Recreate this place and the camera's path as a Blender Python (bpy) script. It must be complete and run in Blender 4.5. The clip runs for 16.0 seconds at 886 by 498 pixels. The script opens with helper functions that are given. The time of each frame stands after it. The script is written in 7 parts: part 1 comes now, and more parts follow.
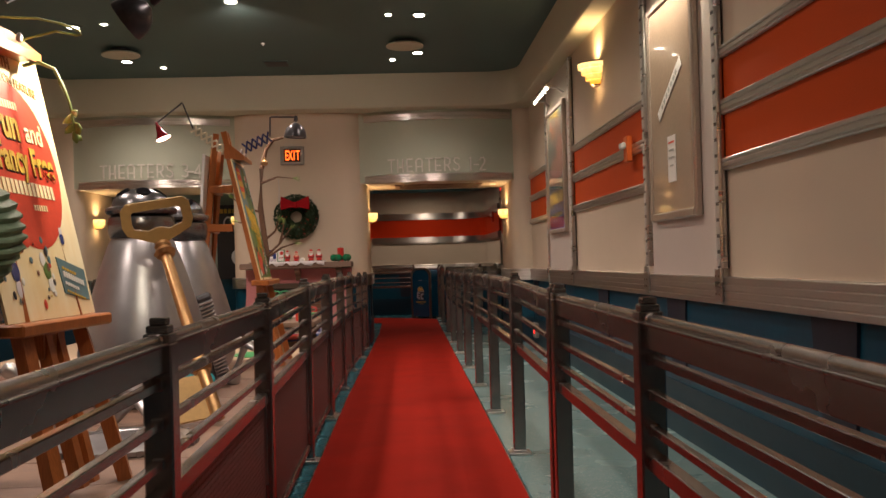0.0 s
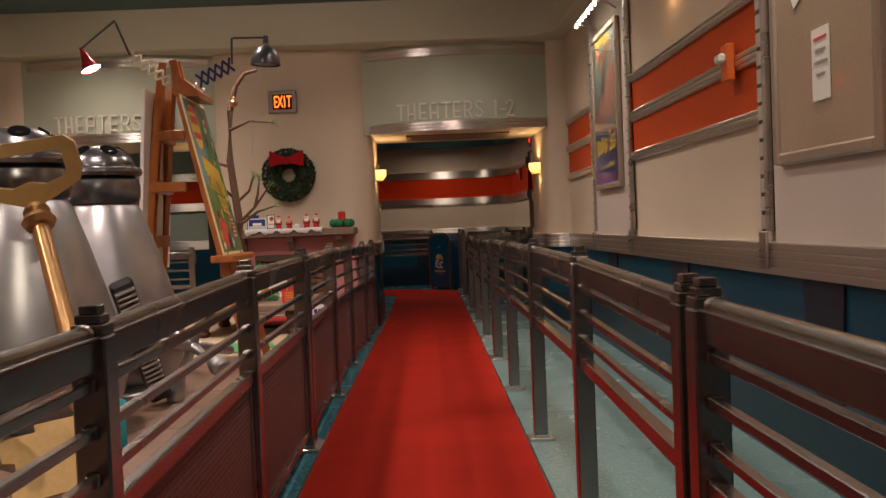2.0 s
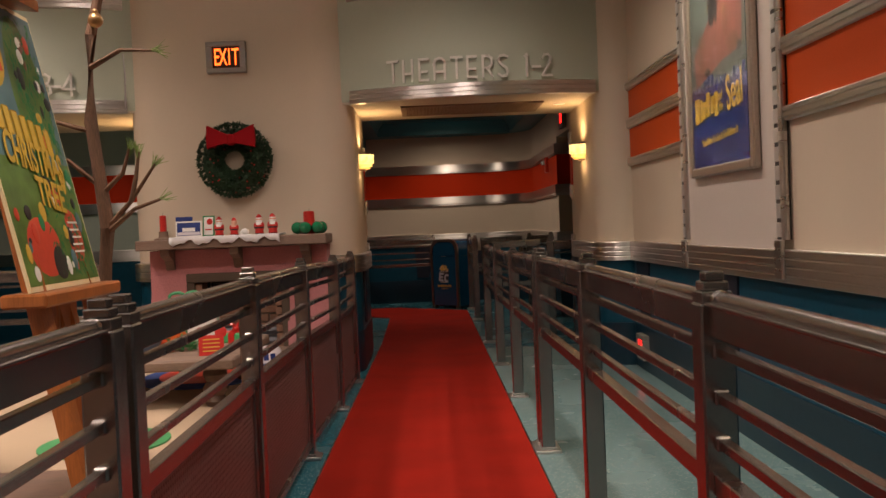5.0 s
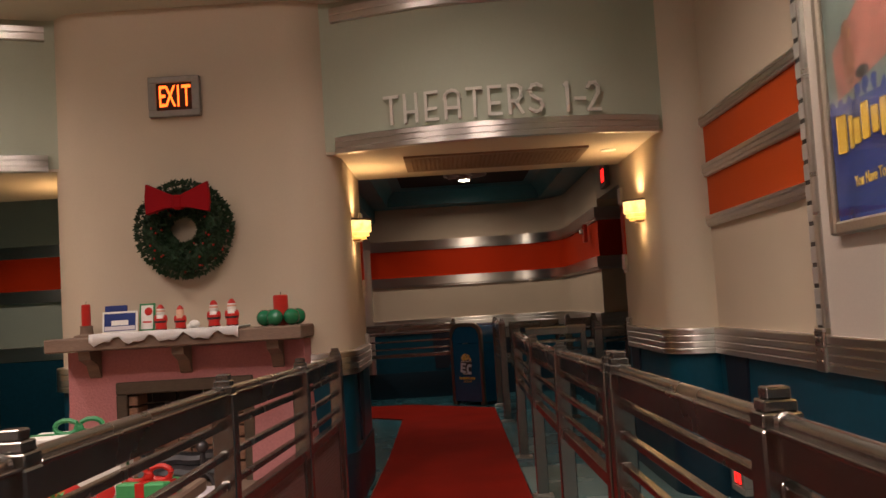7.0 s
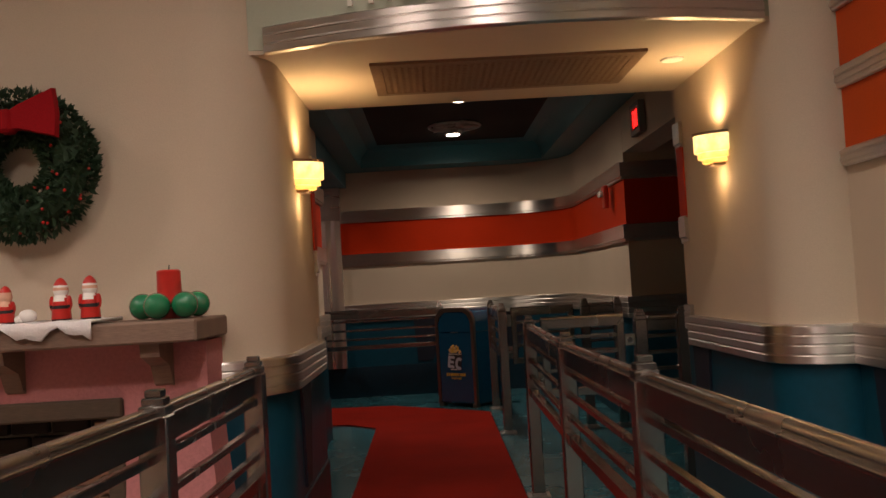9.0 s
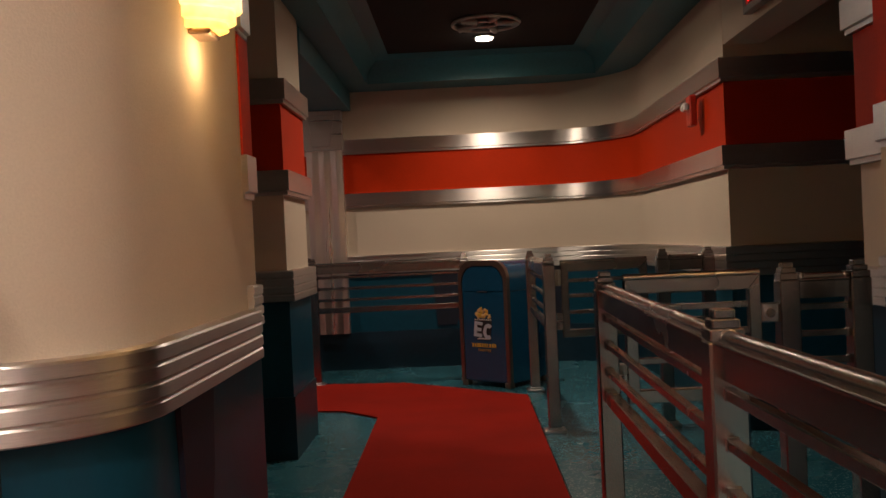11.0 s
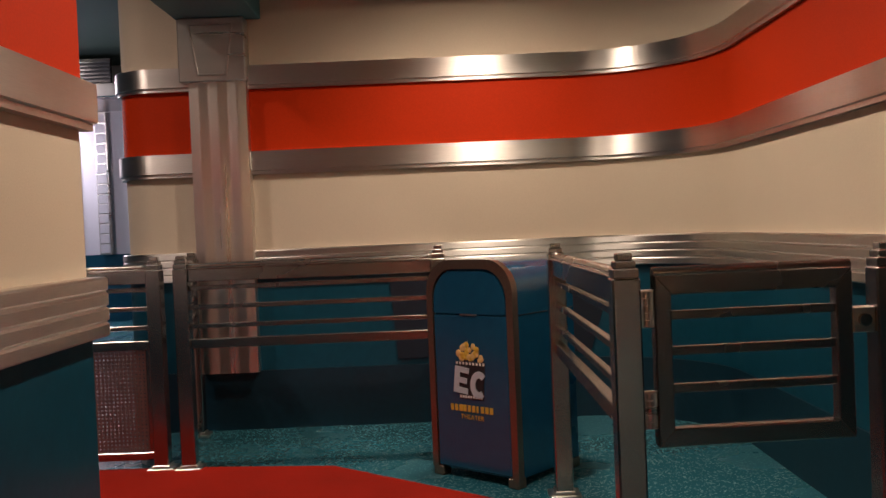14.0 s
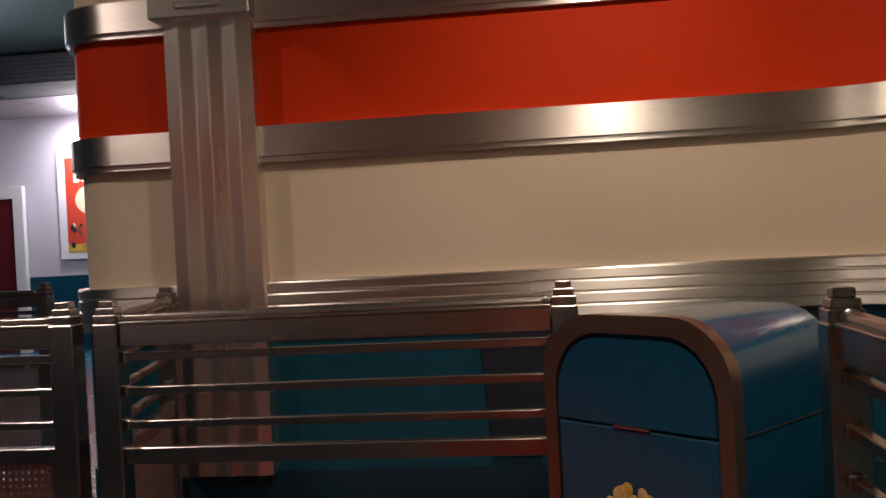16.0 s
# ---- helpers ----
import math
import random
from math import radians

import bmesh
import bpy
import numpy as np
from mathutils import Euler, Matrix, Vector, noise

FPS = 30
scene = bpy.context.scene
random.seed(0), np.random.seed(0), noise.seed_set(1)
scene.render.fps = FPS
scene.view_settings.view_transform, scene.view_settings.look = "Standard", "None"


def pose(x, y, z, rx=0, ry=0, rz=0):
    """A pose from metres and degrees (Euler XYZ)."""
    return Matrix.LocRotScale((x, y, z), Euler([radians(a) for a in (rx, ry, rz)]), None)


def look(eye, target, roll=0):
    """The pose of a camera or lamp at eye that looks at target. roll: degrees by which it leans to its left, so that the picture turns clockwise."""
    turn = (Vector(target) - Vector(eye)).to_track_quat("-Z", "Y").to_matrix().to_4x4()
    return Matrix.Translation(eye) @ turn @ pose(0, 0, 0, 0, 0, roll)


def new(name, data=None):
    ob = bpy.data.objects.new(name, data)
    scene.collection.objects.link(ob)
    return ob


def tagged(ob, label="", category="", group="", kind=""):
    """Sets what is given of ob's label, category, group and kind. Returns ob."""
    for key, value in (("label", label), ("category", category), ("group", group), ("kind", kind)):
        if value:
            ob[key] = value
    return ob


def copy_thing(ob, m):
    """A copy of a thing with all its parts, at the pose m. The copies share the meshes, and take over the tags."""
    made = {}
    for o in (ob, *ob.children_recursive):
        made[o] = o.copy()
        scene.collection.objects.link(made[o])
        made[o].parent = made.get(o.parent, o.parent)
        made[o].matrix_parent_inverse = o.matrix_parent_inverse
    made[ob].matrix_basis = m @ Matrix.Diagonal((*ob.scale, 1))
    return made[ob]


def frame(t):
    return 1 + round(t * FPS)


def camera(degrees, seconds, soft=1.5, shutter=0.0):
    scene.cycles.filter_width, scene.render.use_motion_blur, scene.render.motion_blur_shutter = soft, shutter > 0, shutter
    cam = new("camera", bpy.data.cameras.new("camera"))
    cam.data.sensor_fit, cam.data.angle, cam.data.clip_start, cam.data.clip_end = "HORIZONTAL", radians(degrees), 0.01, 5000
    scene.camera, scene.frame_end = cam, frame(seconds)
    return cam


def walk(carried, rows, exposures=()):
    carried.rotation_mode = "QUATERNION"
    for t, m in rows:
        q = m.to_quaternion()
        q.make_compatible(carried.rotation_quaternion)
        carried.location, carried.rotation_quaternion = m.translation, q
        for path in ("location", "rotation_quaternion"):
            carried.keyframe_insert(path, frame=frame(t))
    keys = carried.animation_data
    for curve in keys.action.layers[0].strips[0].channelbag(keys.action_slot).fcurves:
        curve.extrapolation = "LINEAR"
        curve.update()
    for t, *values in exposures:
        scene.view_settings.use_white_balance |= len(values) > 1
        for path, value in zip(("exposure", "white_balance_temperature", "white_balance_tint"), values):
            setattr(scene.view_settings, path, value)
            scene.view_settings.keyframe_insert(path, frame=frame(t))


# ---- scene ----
cam = camera(51.9, 16.0)
PATH = [
    (0, (0.488, -2.041, 1.225), (0.573, -0.043, 1.245), -1.6),
    (0.5, (0.511, -1.527, 1.236), (0.595, 0.471, 1.247), -1.9),
    (1, (0.544, -1.026, 1.236), (0.613, 0.973, 1.221), -2.1),
    (1.5, (0.569, -0.495, 1.212), (0.614, 1.504, 1.169), -2.0),
    (2, (0.573, 0.03, 1.239), (0.609, 2.029, 1.179), -2.4),
    (2.5, (0.597, 0.571, 1.26), (0.626, 2.57, 1.195), -2.3),
    (3, (0.581, 1.069, 1.276), (0.61, 3.068, 1.204), -2.4),
    (3.2, (0.568, 1.239, 1.276), (0.598, 3.237, 1.201), -2.3),
    (5.3, (0.561, 3.415, 1.242), (0.598, 5.414, 1.202), -2.5),
    (5.5, (0.577, 3.585, 1.24), (0.606, 5.585, 1.22), -2.8),
    (6, (0.605, 4.083, 1.259), (0.609, 6.083, 1.307), -3.1),
    (6.5, (0.619, 4.57, 1.279), (0.613, 6.567, 1.383), -3.4),
    (7, (0.638, 5.055, 1.286), (0.63, 7.051, 1.408), -3.5),
    (7.5, (0.625, 5.531, 1.295), (0.634, 7.528, 1.403), -3.4),
    (8, (0.63, 6.05, 1.294), (0.649, 8.048, 1.385), -3.3),
    (8.5, (0.607, 6.592, 1.298), (0.635, 8.59, 1.379), -3.3),
    (9, (0.613, 7.125, 1.294), (0.639, 9.123, 1.37), -3.3),
    (9.5, (0.606, 7.666, 1.249), (0.629, 9.665, 1.316), -3.3),
    (10, (0.649, 8.201, 1.233), (0.641, 10.201, 1.262), -3.0),
    (10.2, (0.654, 8.41, 1.234), (0.632, 10.41, 1.247), -2.8),
    (12.5, (0.656, 10.784, 1.17), (0.606, 12.783, 1.134), -2.6),
    (13, (0.648, 11.335, 1.181), (0.607, 13.334, 1.138), -2.8),
    (14, (0.715, 12.444, 1.186), (0.706, 14.444, 1.14), -2.4),
    (14.5, (0.735, 12.974, 1.192), (0.731, 14.974, 1.145), -2.2),
    (15, (0.725, 13.52, 1.199), (0.684, 15.52, 1.16), -2.3),
    (15.5, (0.666, 14.033, 1.225), (0.541, 16.029, 1.195), -2.0),
    (16, (0.636, 14.569, 1.228), (0.403, 16.555, 1.207), -2.9),
]
walk(cam, [(t, look(eye, target, roll)) for t, eye, target, roll in PATH], [(0, 0.47), (8.5, 0.55), (10.2, 0.9), (12.5, 1.68), (14, 1.88), (15, 1.62), (16, 1.48)])

# ---- world and light ----
world = bpy.data.worlds.new("world")
scene.world = world
world.use_nodes = True
world.node_tree.nodes["Background"].inputs["Color"].default_value = (0.9, 0.75, 0.6, 1)
world.node_tree.nodes["Background"].inputs["Strength"].default_value = 0.03


def lamp(kind, at, power, colour=(1, 0.8, 0.58), size=0.12, target=None, spot=110):
    data = bpy.data.lights.new("lamp_light", kind)
    data.energy, data.color = power, colour
    if kind == "SPOT":
        data.spot_size, data.spot_blend, data.shadow_soft_size = radians(spot), 0.8, size
    elif kind == "AREA":
        data.shape, data.size = "DISK", size
    else:
        data.shadow_soft_size = size
    ob = new("lamp_light", data)
    ob.matrix_world = look(at, target or (at[0], at[1] + 0.001, at[2] - 1))
    return ob


WARM = (1, 0.79, 0.68)
# the last entry is an added lamp that brightens the display stage
DOWNLIGHTS = [(0.71, 7.51, 50), (0.72, 9.26, 44), (-2.91, 9.47, 60), (-2.97, 7.78, 60), (0.72, 5.2, 30), (0.72, 2.2, 36), (0.7, -1.2, 54), (-3.0, 4.6, 70), (-3.0, 2.0, 70), (-1.2, 3.6, 115), (-1.3, 6.7, 100)]
# added fill aimed at the fireplace wall; the hall has no such fitting
FILL_SPOTS = [(-1.14, 6.9, 54, (-1.1, 10.8, 1.0))]
for lx, ly, power in DOWNLIGHTS:
    lamp("SPOT", (lx, ly, 3.72), power * 1.55, WARM, 0.07, spot=140)
for lx, ly, power, aim in FILL_SPOTS:
    lamp("SPOT", (lx, ly, 3.72), power, WARM, 0.07, aim, 124)
BACK_LIGHTS = [(0.93, 15.05), (0.92, 16.9)]
for lx, ly in BACK_LIGHTS:
    lamp("SPOT", (lx, ly, 2.84), 31, (1, 0.78, 0.61), 0.06, spot=160)

# ---- materials ----
def material(name, colour, rough=0.5, metal=0.0, grain=60.0, vary=0.12, bump=0.1, large=1.5, stretch=(1, 1, 1), second=None, coat=0.0, spec=0.5, brushed=False):
    """Noise at two scales on colour, roughness and relief."""
    m = bpy.data.materials.new(name)
    m.use_nodes = True
    nt = m.node_tree
    b = nt.nodes["Principled BSDF"]
    b.inputs["Roughness"].default_value, b.inputs["Metallic"].default_value = rough, metal
    b.inputs["Coat Weight"].default_value = coat
    b.inputs["Specular IOR Level"].default_value = spec
    tc = nt.nodes.new("ShaderNodeTexCoord")
    mp = nt.nodes.new("ShaderNodeMapping")
    mp.inputs["Scale"].default_value = stretch
    nt.links.new(tc.outputs["Object"], mp.inputs["Vector"])
    fine, wide = nt.nodes.new("ShaderNodeTexNoise"), nt.nodes.new("ShaderNodeTexNoise")
    fine.inputs["Scale"].default_value, wide.inputs["Scale"].default_value = grain, large
    fine.inputs["Detail"].default_value, wide.inputs["Detail"].default_value = 4, 5
    for n in (fine, wide):
        nt.links.new(mp.outputs["Vector"], n.inputs["Vector"])
    mixn = nt.nodes.new("ShaderNodeMix")
    mixn.data_type = "FLOAT"
    mixn.inputs[0].default_value = 0.5
    nt.links.new(fine.outputs["Fac"], mixn.inputs[2])
    nt.links.new(wide.outputs["Fac"], mixn.inputs[3])
    ramp = nt.nodes.new("ShaderNodeValToRGB")
    dark = second or tuple(c * (1 - vary) for c in colour)
    light = tuple(min(1, c * (1 + vary)) for c in colour)
    ramp.color_ramp.elements[0].color, ramp.color_ramp.elements[1].color = (*dark, 1), (*light, 1)
    ramp.color_ramp.elements[0].position, ramp.color_ramp.elements[1].position = 0.35, 0.65
    nt.links.new(mixn.outputs[0], ramp.inputs["Fac"])
    nt.links.new(ramp.outputs["Color"], b.inputs["Base Color"])
    mr = nt.nodes.new("ShaderNodeMapRange")
    mr.inputs["To Min"].default_value, mr.inputs["To Max"].default_value = max(0.03, rough - 0.08), min(1, rough + 0.1)
    nt.links.new(wide.outputs["Fac"], mr.inputs["Value"])
    nt.links.new(mr.outputs["Result"], b.inputs["Roughness"])
    if brushed:
        tg = nt.nodes.new("ShaderNodeTangent")
        tg.direction_type, tg.axis = "RADIAL", "Z"
        nt.links.new(tg.outputs["Tangent"], b.inputs["Tangent"])
        b.inputs["Anisotropic"].default_value, b.inputs["Anisotropic Rotation"].default_value = 0.9, 0.25
    bp = nt.nodes.new("ShaderNodeBump")
    bp.inputs["Strength"].default_value, bp.inputs["Distance"].default_value = bump, 0.004
    nt.links.new(fine.outputs["Fac"], bp.inputs["Height"])
    nt.links.new(bp.outputs["Normal"], b.inputs["Normal"])
    return m


def glowing(name, colour, strength):
    m = bpy.data.materials.new(name)
    m.use_nodes = True
    b = m.node_tree.nodes["Principled BSDF"]
    b.inputs["Base Color"].default_value = (*[c * 0.25 for c in colour], 1)
    b.inputs["Emission Color"].default_value = (*colour, 1)
    b.inputs["Emission Strength"].default_value = strength
    return m


def lit_shade(name):
    """Amber glass lit from a bulb near its top: pale above, deep amber at the foot."""
    m = glowing(name, (1, 0.5, 0.09), 1.5)
    nt = m.node_tree
    b = nt.nodes["Principled BSDF"]
    tc = nt.nodes.new("ShaderNodeTexCoord")
    xyz = nt.nodes.new("ShaderNodeSeparateXYZ")
    nt.links.new(tc.outputs["Object"], xyz.inputs[0])
    mr = nt.nodes.new("ShaderNodeMapRange")
    mr.inputs["From Min"].default_value, mr.inputs["From Max"].default_value = -0.17, -0.02
    nt.links.new(xyz.outputs["Z"], mr.inputs["Value"])
    noise = nt.nodes.new("ShaderNodeTexNoise")
    noise.inputs["Scale"].default_value = 22
    nt.links.new(tc.outputs["Object"], noise.inputs["Vector"])
    add = nt.nodes.new("ShaderNodeMath")
    add.operation = "MULTIPLY"
    nt.links.new(mr.outputs["Result"], add.inputs[0])
    nt.links.new(noise.outputs["Fac"], add.inputs[1])
    ramp = nt.nodes.new("ShaderNodeValToRGB")
    ramp.color_ramp.elements[0].color, ramp.color_ramp.elements[1].color = (0.85, 0.3, 0.03, 1), (1, 0.7, 0.24, 1)
    ramp.color_ramp.elements[1].position = 0.55
    nt.links.new(add.outputs[0], ramp.inputs["Fac"])
    nt.links.new(ramp.outputs["Color"], b.inputs["Emission Color"])
    b.inputs["Roughness"].default_value = 0.25
    return m


def terrazzo(name, base, chips, rough=0.25):
    m = material(name, base, rough, grain=30, vary=0.08, bump=0.02)
    nt = m.node_tree
    b = nt.nodes["Principled BSDF"]
    old = b.inputs["Base Color"].links[0].from_socket
    tc = nt.nodes.new("ShaderNodeTexCoord")
    v = nt.nodes.new("ShaderNodeTexVoronoi")
    v.inputs["Scale"].default_value = 140
    nt.links.new(tc.outputs["Object"], v.inputs["Vector"])
    n = nt.nodes.new("ShaderNodeSeparateColor")
    nt.links.new(v.outputs["Color"], n.inputs[0])
    r = nt.nodes.new("ShaderNodeValToRGB")
    r.color_ramp.interpolation = "CONSTANT"
    r.color_ramp.elements[0].color, r.color_ramp.elements[1].color = (0, 0, 0, 1), (1, 1, 1, 1)
    r.color_ramp.elements[1].position = 0.88
    nt.links.new(n.outputs[0], r.inputs["Fac"])
    mx = nt.nodes.new("ShaderNodeMix")
    mx.data_type = "RGBA"
    nt.links.new(r.outputs["Color"], mx.inputs["Factor"])
    nt.links.new(old, mx.inputs["A"])
    mx.inputs["B"].default_value = (*chips, 1)
    nt.links.new(mx.outputs["Result"], b.inputs["Base Color"])
    return m


M = {
    "plaster": material("cream_plaster", (0.58, 0.49, 0.38), 0.75, grain=180, vary=0.05, bump=0.25),
    "sage": material("sage_plaster", (0.42, 0.46, 0.37), 0.75, grain=180, vary=0.05, bump=0.2),
    "fascia": material("fascia_plaster", (0.5, 0.49, 0.38), 0.75, grain=160, vary=0.04, bump=0.15),
    "wainscot": material("teal_wainscot", (0.006, 0.058, 0.096), 0.3, grain=25, vary=0.14, bump=0.05, spec=0.32),
    "plinth": material("dark_teal_plinth", (0.005, 0.026, 0.045), 0.35, grain=25, vary=0.2, bump=0.05),
    "navy": material("navy_panel", (0.006, 0.011, 0.024), 0.5, grain=25, vary=0.2, bump=0.05),
    "ceiling": material("dark_green_ceiling", (0.085, 0.145, 0.14), 0.8, grain=90, vary=0.08, bump=0.1),
    "cove": material("teal_cove", (0.03, 0.16, 0.2), 0.45, grain=40, vary=0.1, bump=0.05),
    "black_ceiling": material("black_ceiling", (0.003, 0.0035, 0.004), 0.85, grain=60, vary=0.2, bump=0.05),
    "steel": material("brushed_steel", (0.6, 0.57, 0.55), 0.28, 1.0, grain=70, vary=0.1, bump=0.12, stretch=(1, 1, 14), large=0.8),
    "band": material("brushed_band", (0.66, 0.63, 0.6), 0.36, 1.0, grain=60, vary=0.1, bump=0.04, stretch=(0.4, 0.4, 16), large=0.7, brushed=True),
    "pewter": material("pewter_rail", (0.345, 0.318, 0.303), 0.25, 1.0, grain=140, vary=0.07, bump=0.05, large=1.2),
    "mesh": material("maroon_mesh", (0.22, 0.14, 0.132), 0.45, 0.5, grain=40, vary=0.15, bump=0.1),
    "carpet": material("red_carpet", (0.3, 0.014, 0.007), 0.95, grain=420, vary=0.22, bump=0.5, large=2.2, spec=0.1),
    "floor": terrazzo("teal_terrazzo", (0.022, 0.13, 0.175), (0.16, 0.32, 0.36)),
    "floor_pale": terrazzo("pale_aqua_terrazzo", (0.16, 0.27, 0.28), (0.26, 0.34, 0.34)),
    "orange": material("orange_stripe", (0.5, 0.062, 0.005), 0.6, grain=120, vary=0.07, bump=0.08, spec=0.25),
    "red": material("red_stripe", (0.5, 0.03, 0.003), 0.6, grain=120, vary=0.09, bump=0.06, spec=0.12),
    "white_panel": material("warm_white_panel", (0.58, 0.52, 0.47), 0.6, grain=140, vary=0.04, bump=0.1),
    "grille": material("bronze_grille", (0.26, 0.17, 0.11), 0.5, 0.4, grain=50, vary=0.2),
    "black": material("black_paint", (0.01, 0.01, 0.012), 0.5, grain=40, vary=0.2),
    "pilaster": material("satin_pilaster_steel", (0.72, 0.68, 0.65), 0.29, 1.0, grain=60, vary=0.08, bump=0.04, stretch=(16, 16, 0.4), large=0.8),
    "lit_glass": lit_shade("amber_glass"),
    "lit_bulb": glowing("lit_bulb", (1, 0.86, 0.65), 14),
    "exit_red": glowing("exit_red", (1, 0.012, 0.01), 2.2),
    "exit_orange": glowing("exit_orange", (1, 0.11, 0.012), 3.0),
}


# ---- helpers for shapes ----
def box(bm, x0, x1, y0, y1, z0, z1, bevel=0.0):
    r = bmesh.ops.create_cube(bm, size=1, matrix=Matrix.Translation(((x0 + x1) / 2, (y0 + y1) / 2, (z0 + z1) / 2)) @ Matrix.Diagonal((abs(x1 - x0), abs(y1 - y0), abs(z1 - z0), 1)))
    if bevel:
        es = list({e for v in r["verts"] for e in v.link_edges})
        bmesh.ops.bevel(bm, geom=es, offset=bevel, segments=1, affect="EDGES", profile=0.5)
    return bm


def rod(bm, a, b, r, r2=None, seg=14, square=False):
    a, b = Vector(a), Vector(b)
    d = b - a
    m = Matrix.Translation((a + b) / 2) @ d.to_track_quat("Z", "Y").to_matrix().to_4x4()
    if square:
        m = m @ pose(0, 0, 0, 0, 0, 45)
    bmesh.ops.create_cone(bm, cap_ends=True, segments=4 if square else seg, radius1=r * (2 ** 0.5 if square else 1), radius2=(r if r2 is None else r2) * (2 ** 0.5 if square else 1), depth=d.length, matrix=m)
    return bm


def ball(bm, at, r, scale=(1, 1, 1), seg=14, turn=(0, 0, 0)):
    bmesh.ops.create_uvsphere(bm, u_segments=seg, v_segments=max(6, seg // 2 + 2), radius=r, matrix=pose(*at, *turn) @ Matrix.Diagonal((*scale, 1)))
    return bm


def lathe(bm, profile, at=(0, 0, 0), seg=24, turn=(0, 0, 0)):
    m = pose(*at, *turn)
    rings = []
    for r, z in profile:
        rings.append([bm.verts.new(m @ Vector((max(r, 1e-4) * math.cos(2 * math.pi * i / seg), max(r, 1e-4) * math.sin(2 * math.pi * i / seg), z))) for i in range(seg)])
    for a, b in zip(rings, rings[1:]):
        for i in range(seg):
            bm.faces.new((a[i], a[(i + 1) % seg], b[(i + 1) % seg], b[i]))
    bm.faces.new(rings[0][::-1])
    bm.faces.new(rings[-1])
    return bm


def tube(bm, pts, r, r2=None, seg=8):
    """A round tube along points."""
    pts = [Vector(p) for p in pts]
    rings = []
    for i, p in enumerate(pts):
        d = (pts[min(i + 1, len(pts) - 1)] - pts[max(i - 1, 0)]).normalized()
        q = d.to_track_quat("Z", "Y")
        rr = r if r2 is None else r + (r2 - r) * i / (len(pts) - 1)
        rings.append([bm.verts.new(p + q @ Vector((rr * math.cos(2 * math.pi * k / seg), rr * math.sin(2 * math.pi * k / seg), 0))) for k in range(seg)])
    for a, b in zip(rings, rings[1:]):
        for k in range(seg):
            bm.faces.new((a[k], a[(k + 1) % seg], b[(k + 1) % seg], b[k]))
    bm.faces.new(rings[0][::-1])
    bm.faces.new(rings[-1])
    return bm


def prism(bm, pts, z0, z1):
    """Extrude a plan outline between two heights."""
    lo = [bm.verts.new((x, y, z0)) for x, y in pts]
    hi = [bm.verts.new((x, y, z1)) for x, y in pts]
    bm.faces.new(lo[::-1])
    bm.faces.new(hi)
    n = len(pts)
    for i in range(n):
        bm.faces.new((lo[i], lo[(i + 1) % n], hi[(i + 1) % n], hi[i]))
    return bm


def arc(cx, cy, r, a0, a1, n=12):
    return [(cx + r * math.cos(radians(a0 + (a1 - a0) * i / n)), cy + r * math.sin(radians(a0 + (a1 - a0) * i / n))) for i in range(n + 1)]


def sweep(bm, path, profile):
    """Sweep a closed (d, z) outline along a plan path; d goes to the path's left."""
    p = [Vector(q) for q in path]
    rings = []
    for i in range(len(p)):
        a = (p[i] - p[i - 1]).normalized() if i else (p[1] - p[0]).normalized()
        b = (p[i + 1] - p[i]).normalized() if i < len(p) - 1 else a
        na, nb = Vector((-a.y, a.x)), Vector((-b.y, b.x))
        n = (na + nb)
        n = n / max(0.3, n.dot(na)) if n.length > 1e-6 else na
        rings.append([bm.verts.new((p[i].x + n.x * d, p[i].y + n.y * d, z)) for d, z in profile])
    k = len(profile)
    for a, b in zip(rings, rings[1:]):
        for j in range(k):
            bm.faces.new((a[j], a[(j + 1) % k], b[(j + 1) % k], b[j]))
    bm.faces.new(rings[0])
    bm.faces.new(rings[-1][::-1])
    return bm


def mesh_of(name, bm, mat, smooth=28):
    bmesh.ops.recalc_face_normals(bm, faces=bm.faces)
    me = bpy.data.meshes.new(name)
    bm.to_mesh(me)
    bm.free()
    me.materials.append(M[mat] if isinstance(mat, str) else mat)
    if smooth:
        for poly in me.polygons:
            poly.use_smooth = True
        me.set_sharp_from_angle(angle=radians(smooth))
    return me


def part(name, bm, mat, parent, label="", smooth=28):
    ob = new(name, mesh_of(name, bm, mat, smooth))
    ob.parent = parent
    return tagged(ob, label)


def thing(name, label, category, group="", kind="", m=None):
    ob = new(name)
    ob.empty_display_size = 0.1
    if m is not None:
        ob.matrix_world = m
    return tagged(ob, label, category, group, kind)


def single(name, bm, mat, label, category, group="", kind="", m=None, smooth=28):
    ob = new(name, mesh_of(name, bm, mat, smooth))
    if m is not None:
        ob.matrix_world = m
    return tagged(ob, label, category, group, kind)


def structure(name, bm, mat, label, category, smooth=28):
    return single(name, bm, mat, label, category, kind="structure", smooth=smooth)


def B():
    return bmesh.new()


def rect(d0, d1, z0, z1):
    return [(d0, z0), (d1, z0), (d1, z1), (d0, z1)]


def ribbed(z0, z1, n, deep=0.045, lip=0.005):
    """Outline of a metal band with n horizontal ribs and fine grooves between."""
    pts = [(0.0, z0)]
    h = (z1 - z0) / n
    for i in range(n):
        a, b = z0 + i * h, z0 + (i + 1) * h
        pts += [(deep - lip, a + 0.001), (deep, a + h * 0.12), (deep, b - h * 0.2), (deep - lip, b - h * 0.06)]
    return pts + [(0.0, z1)]


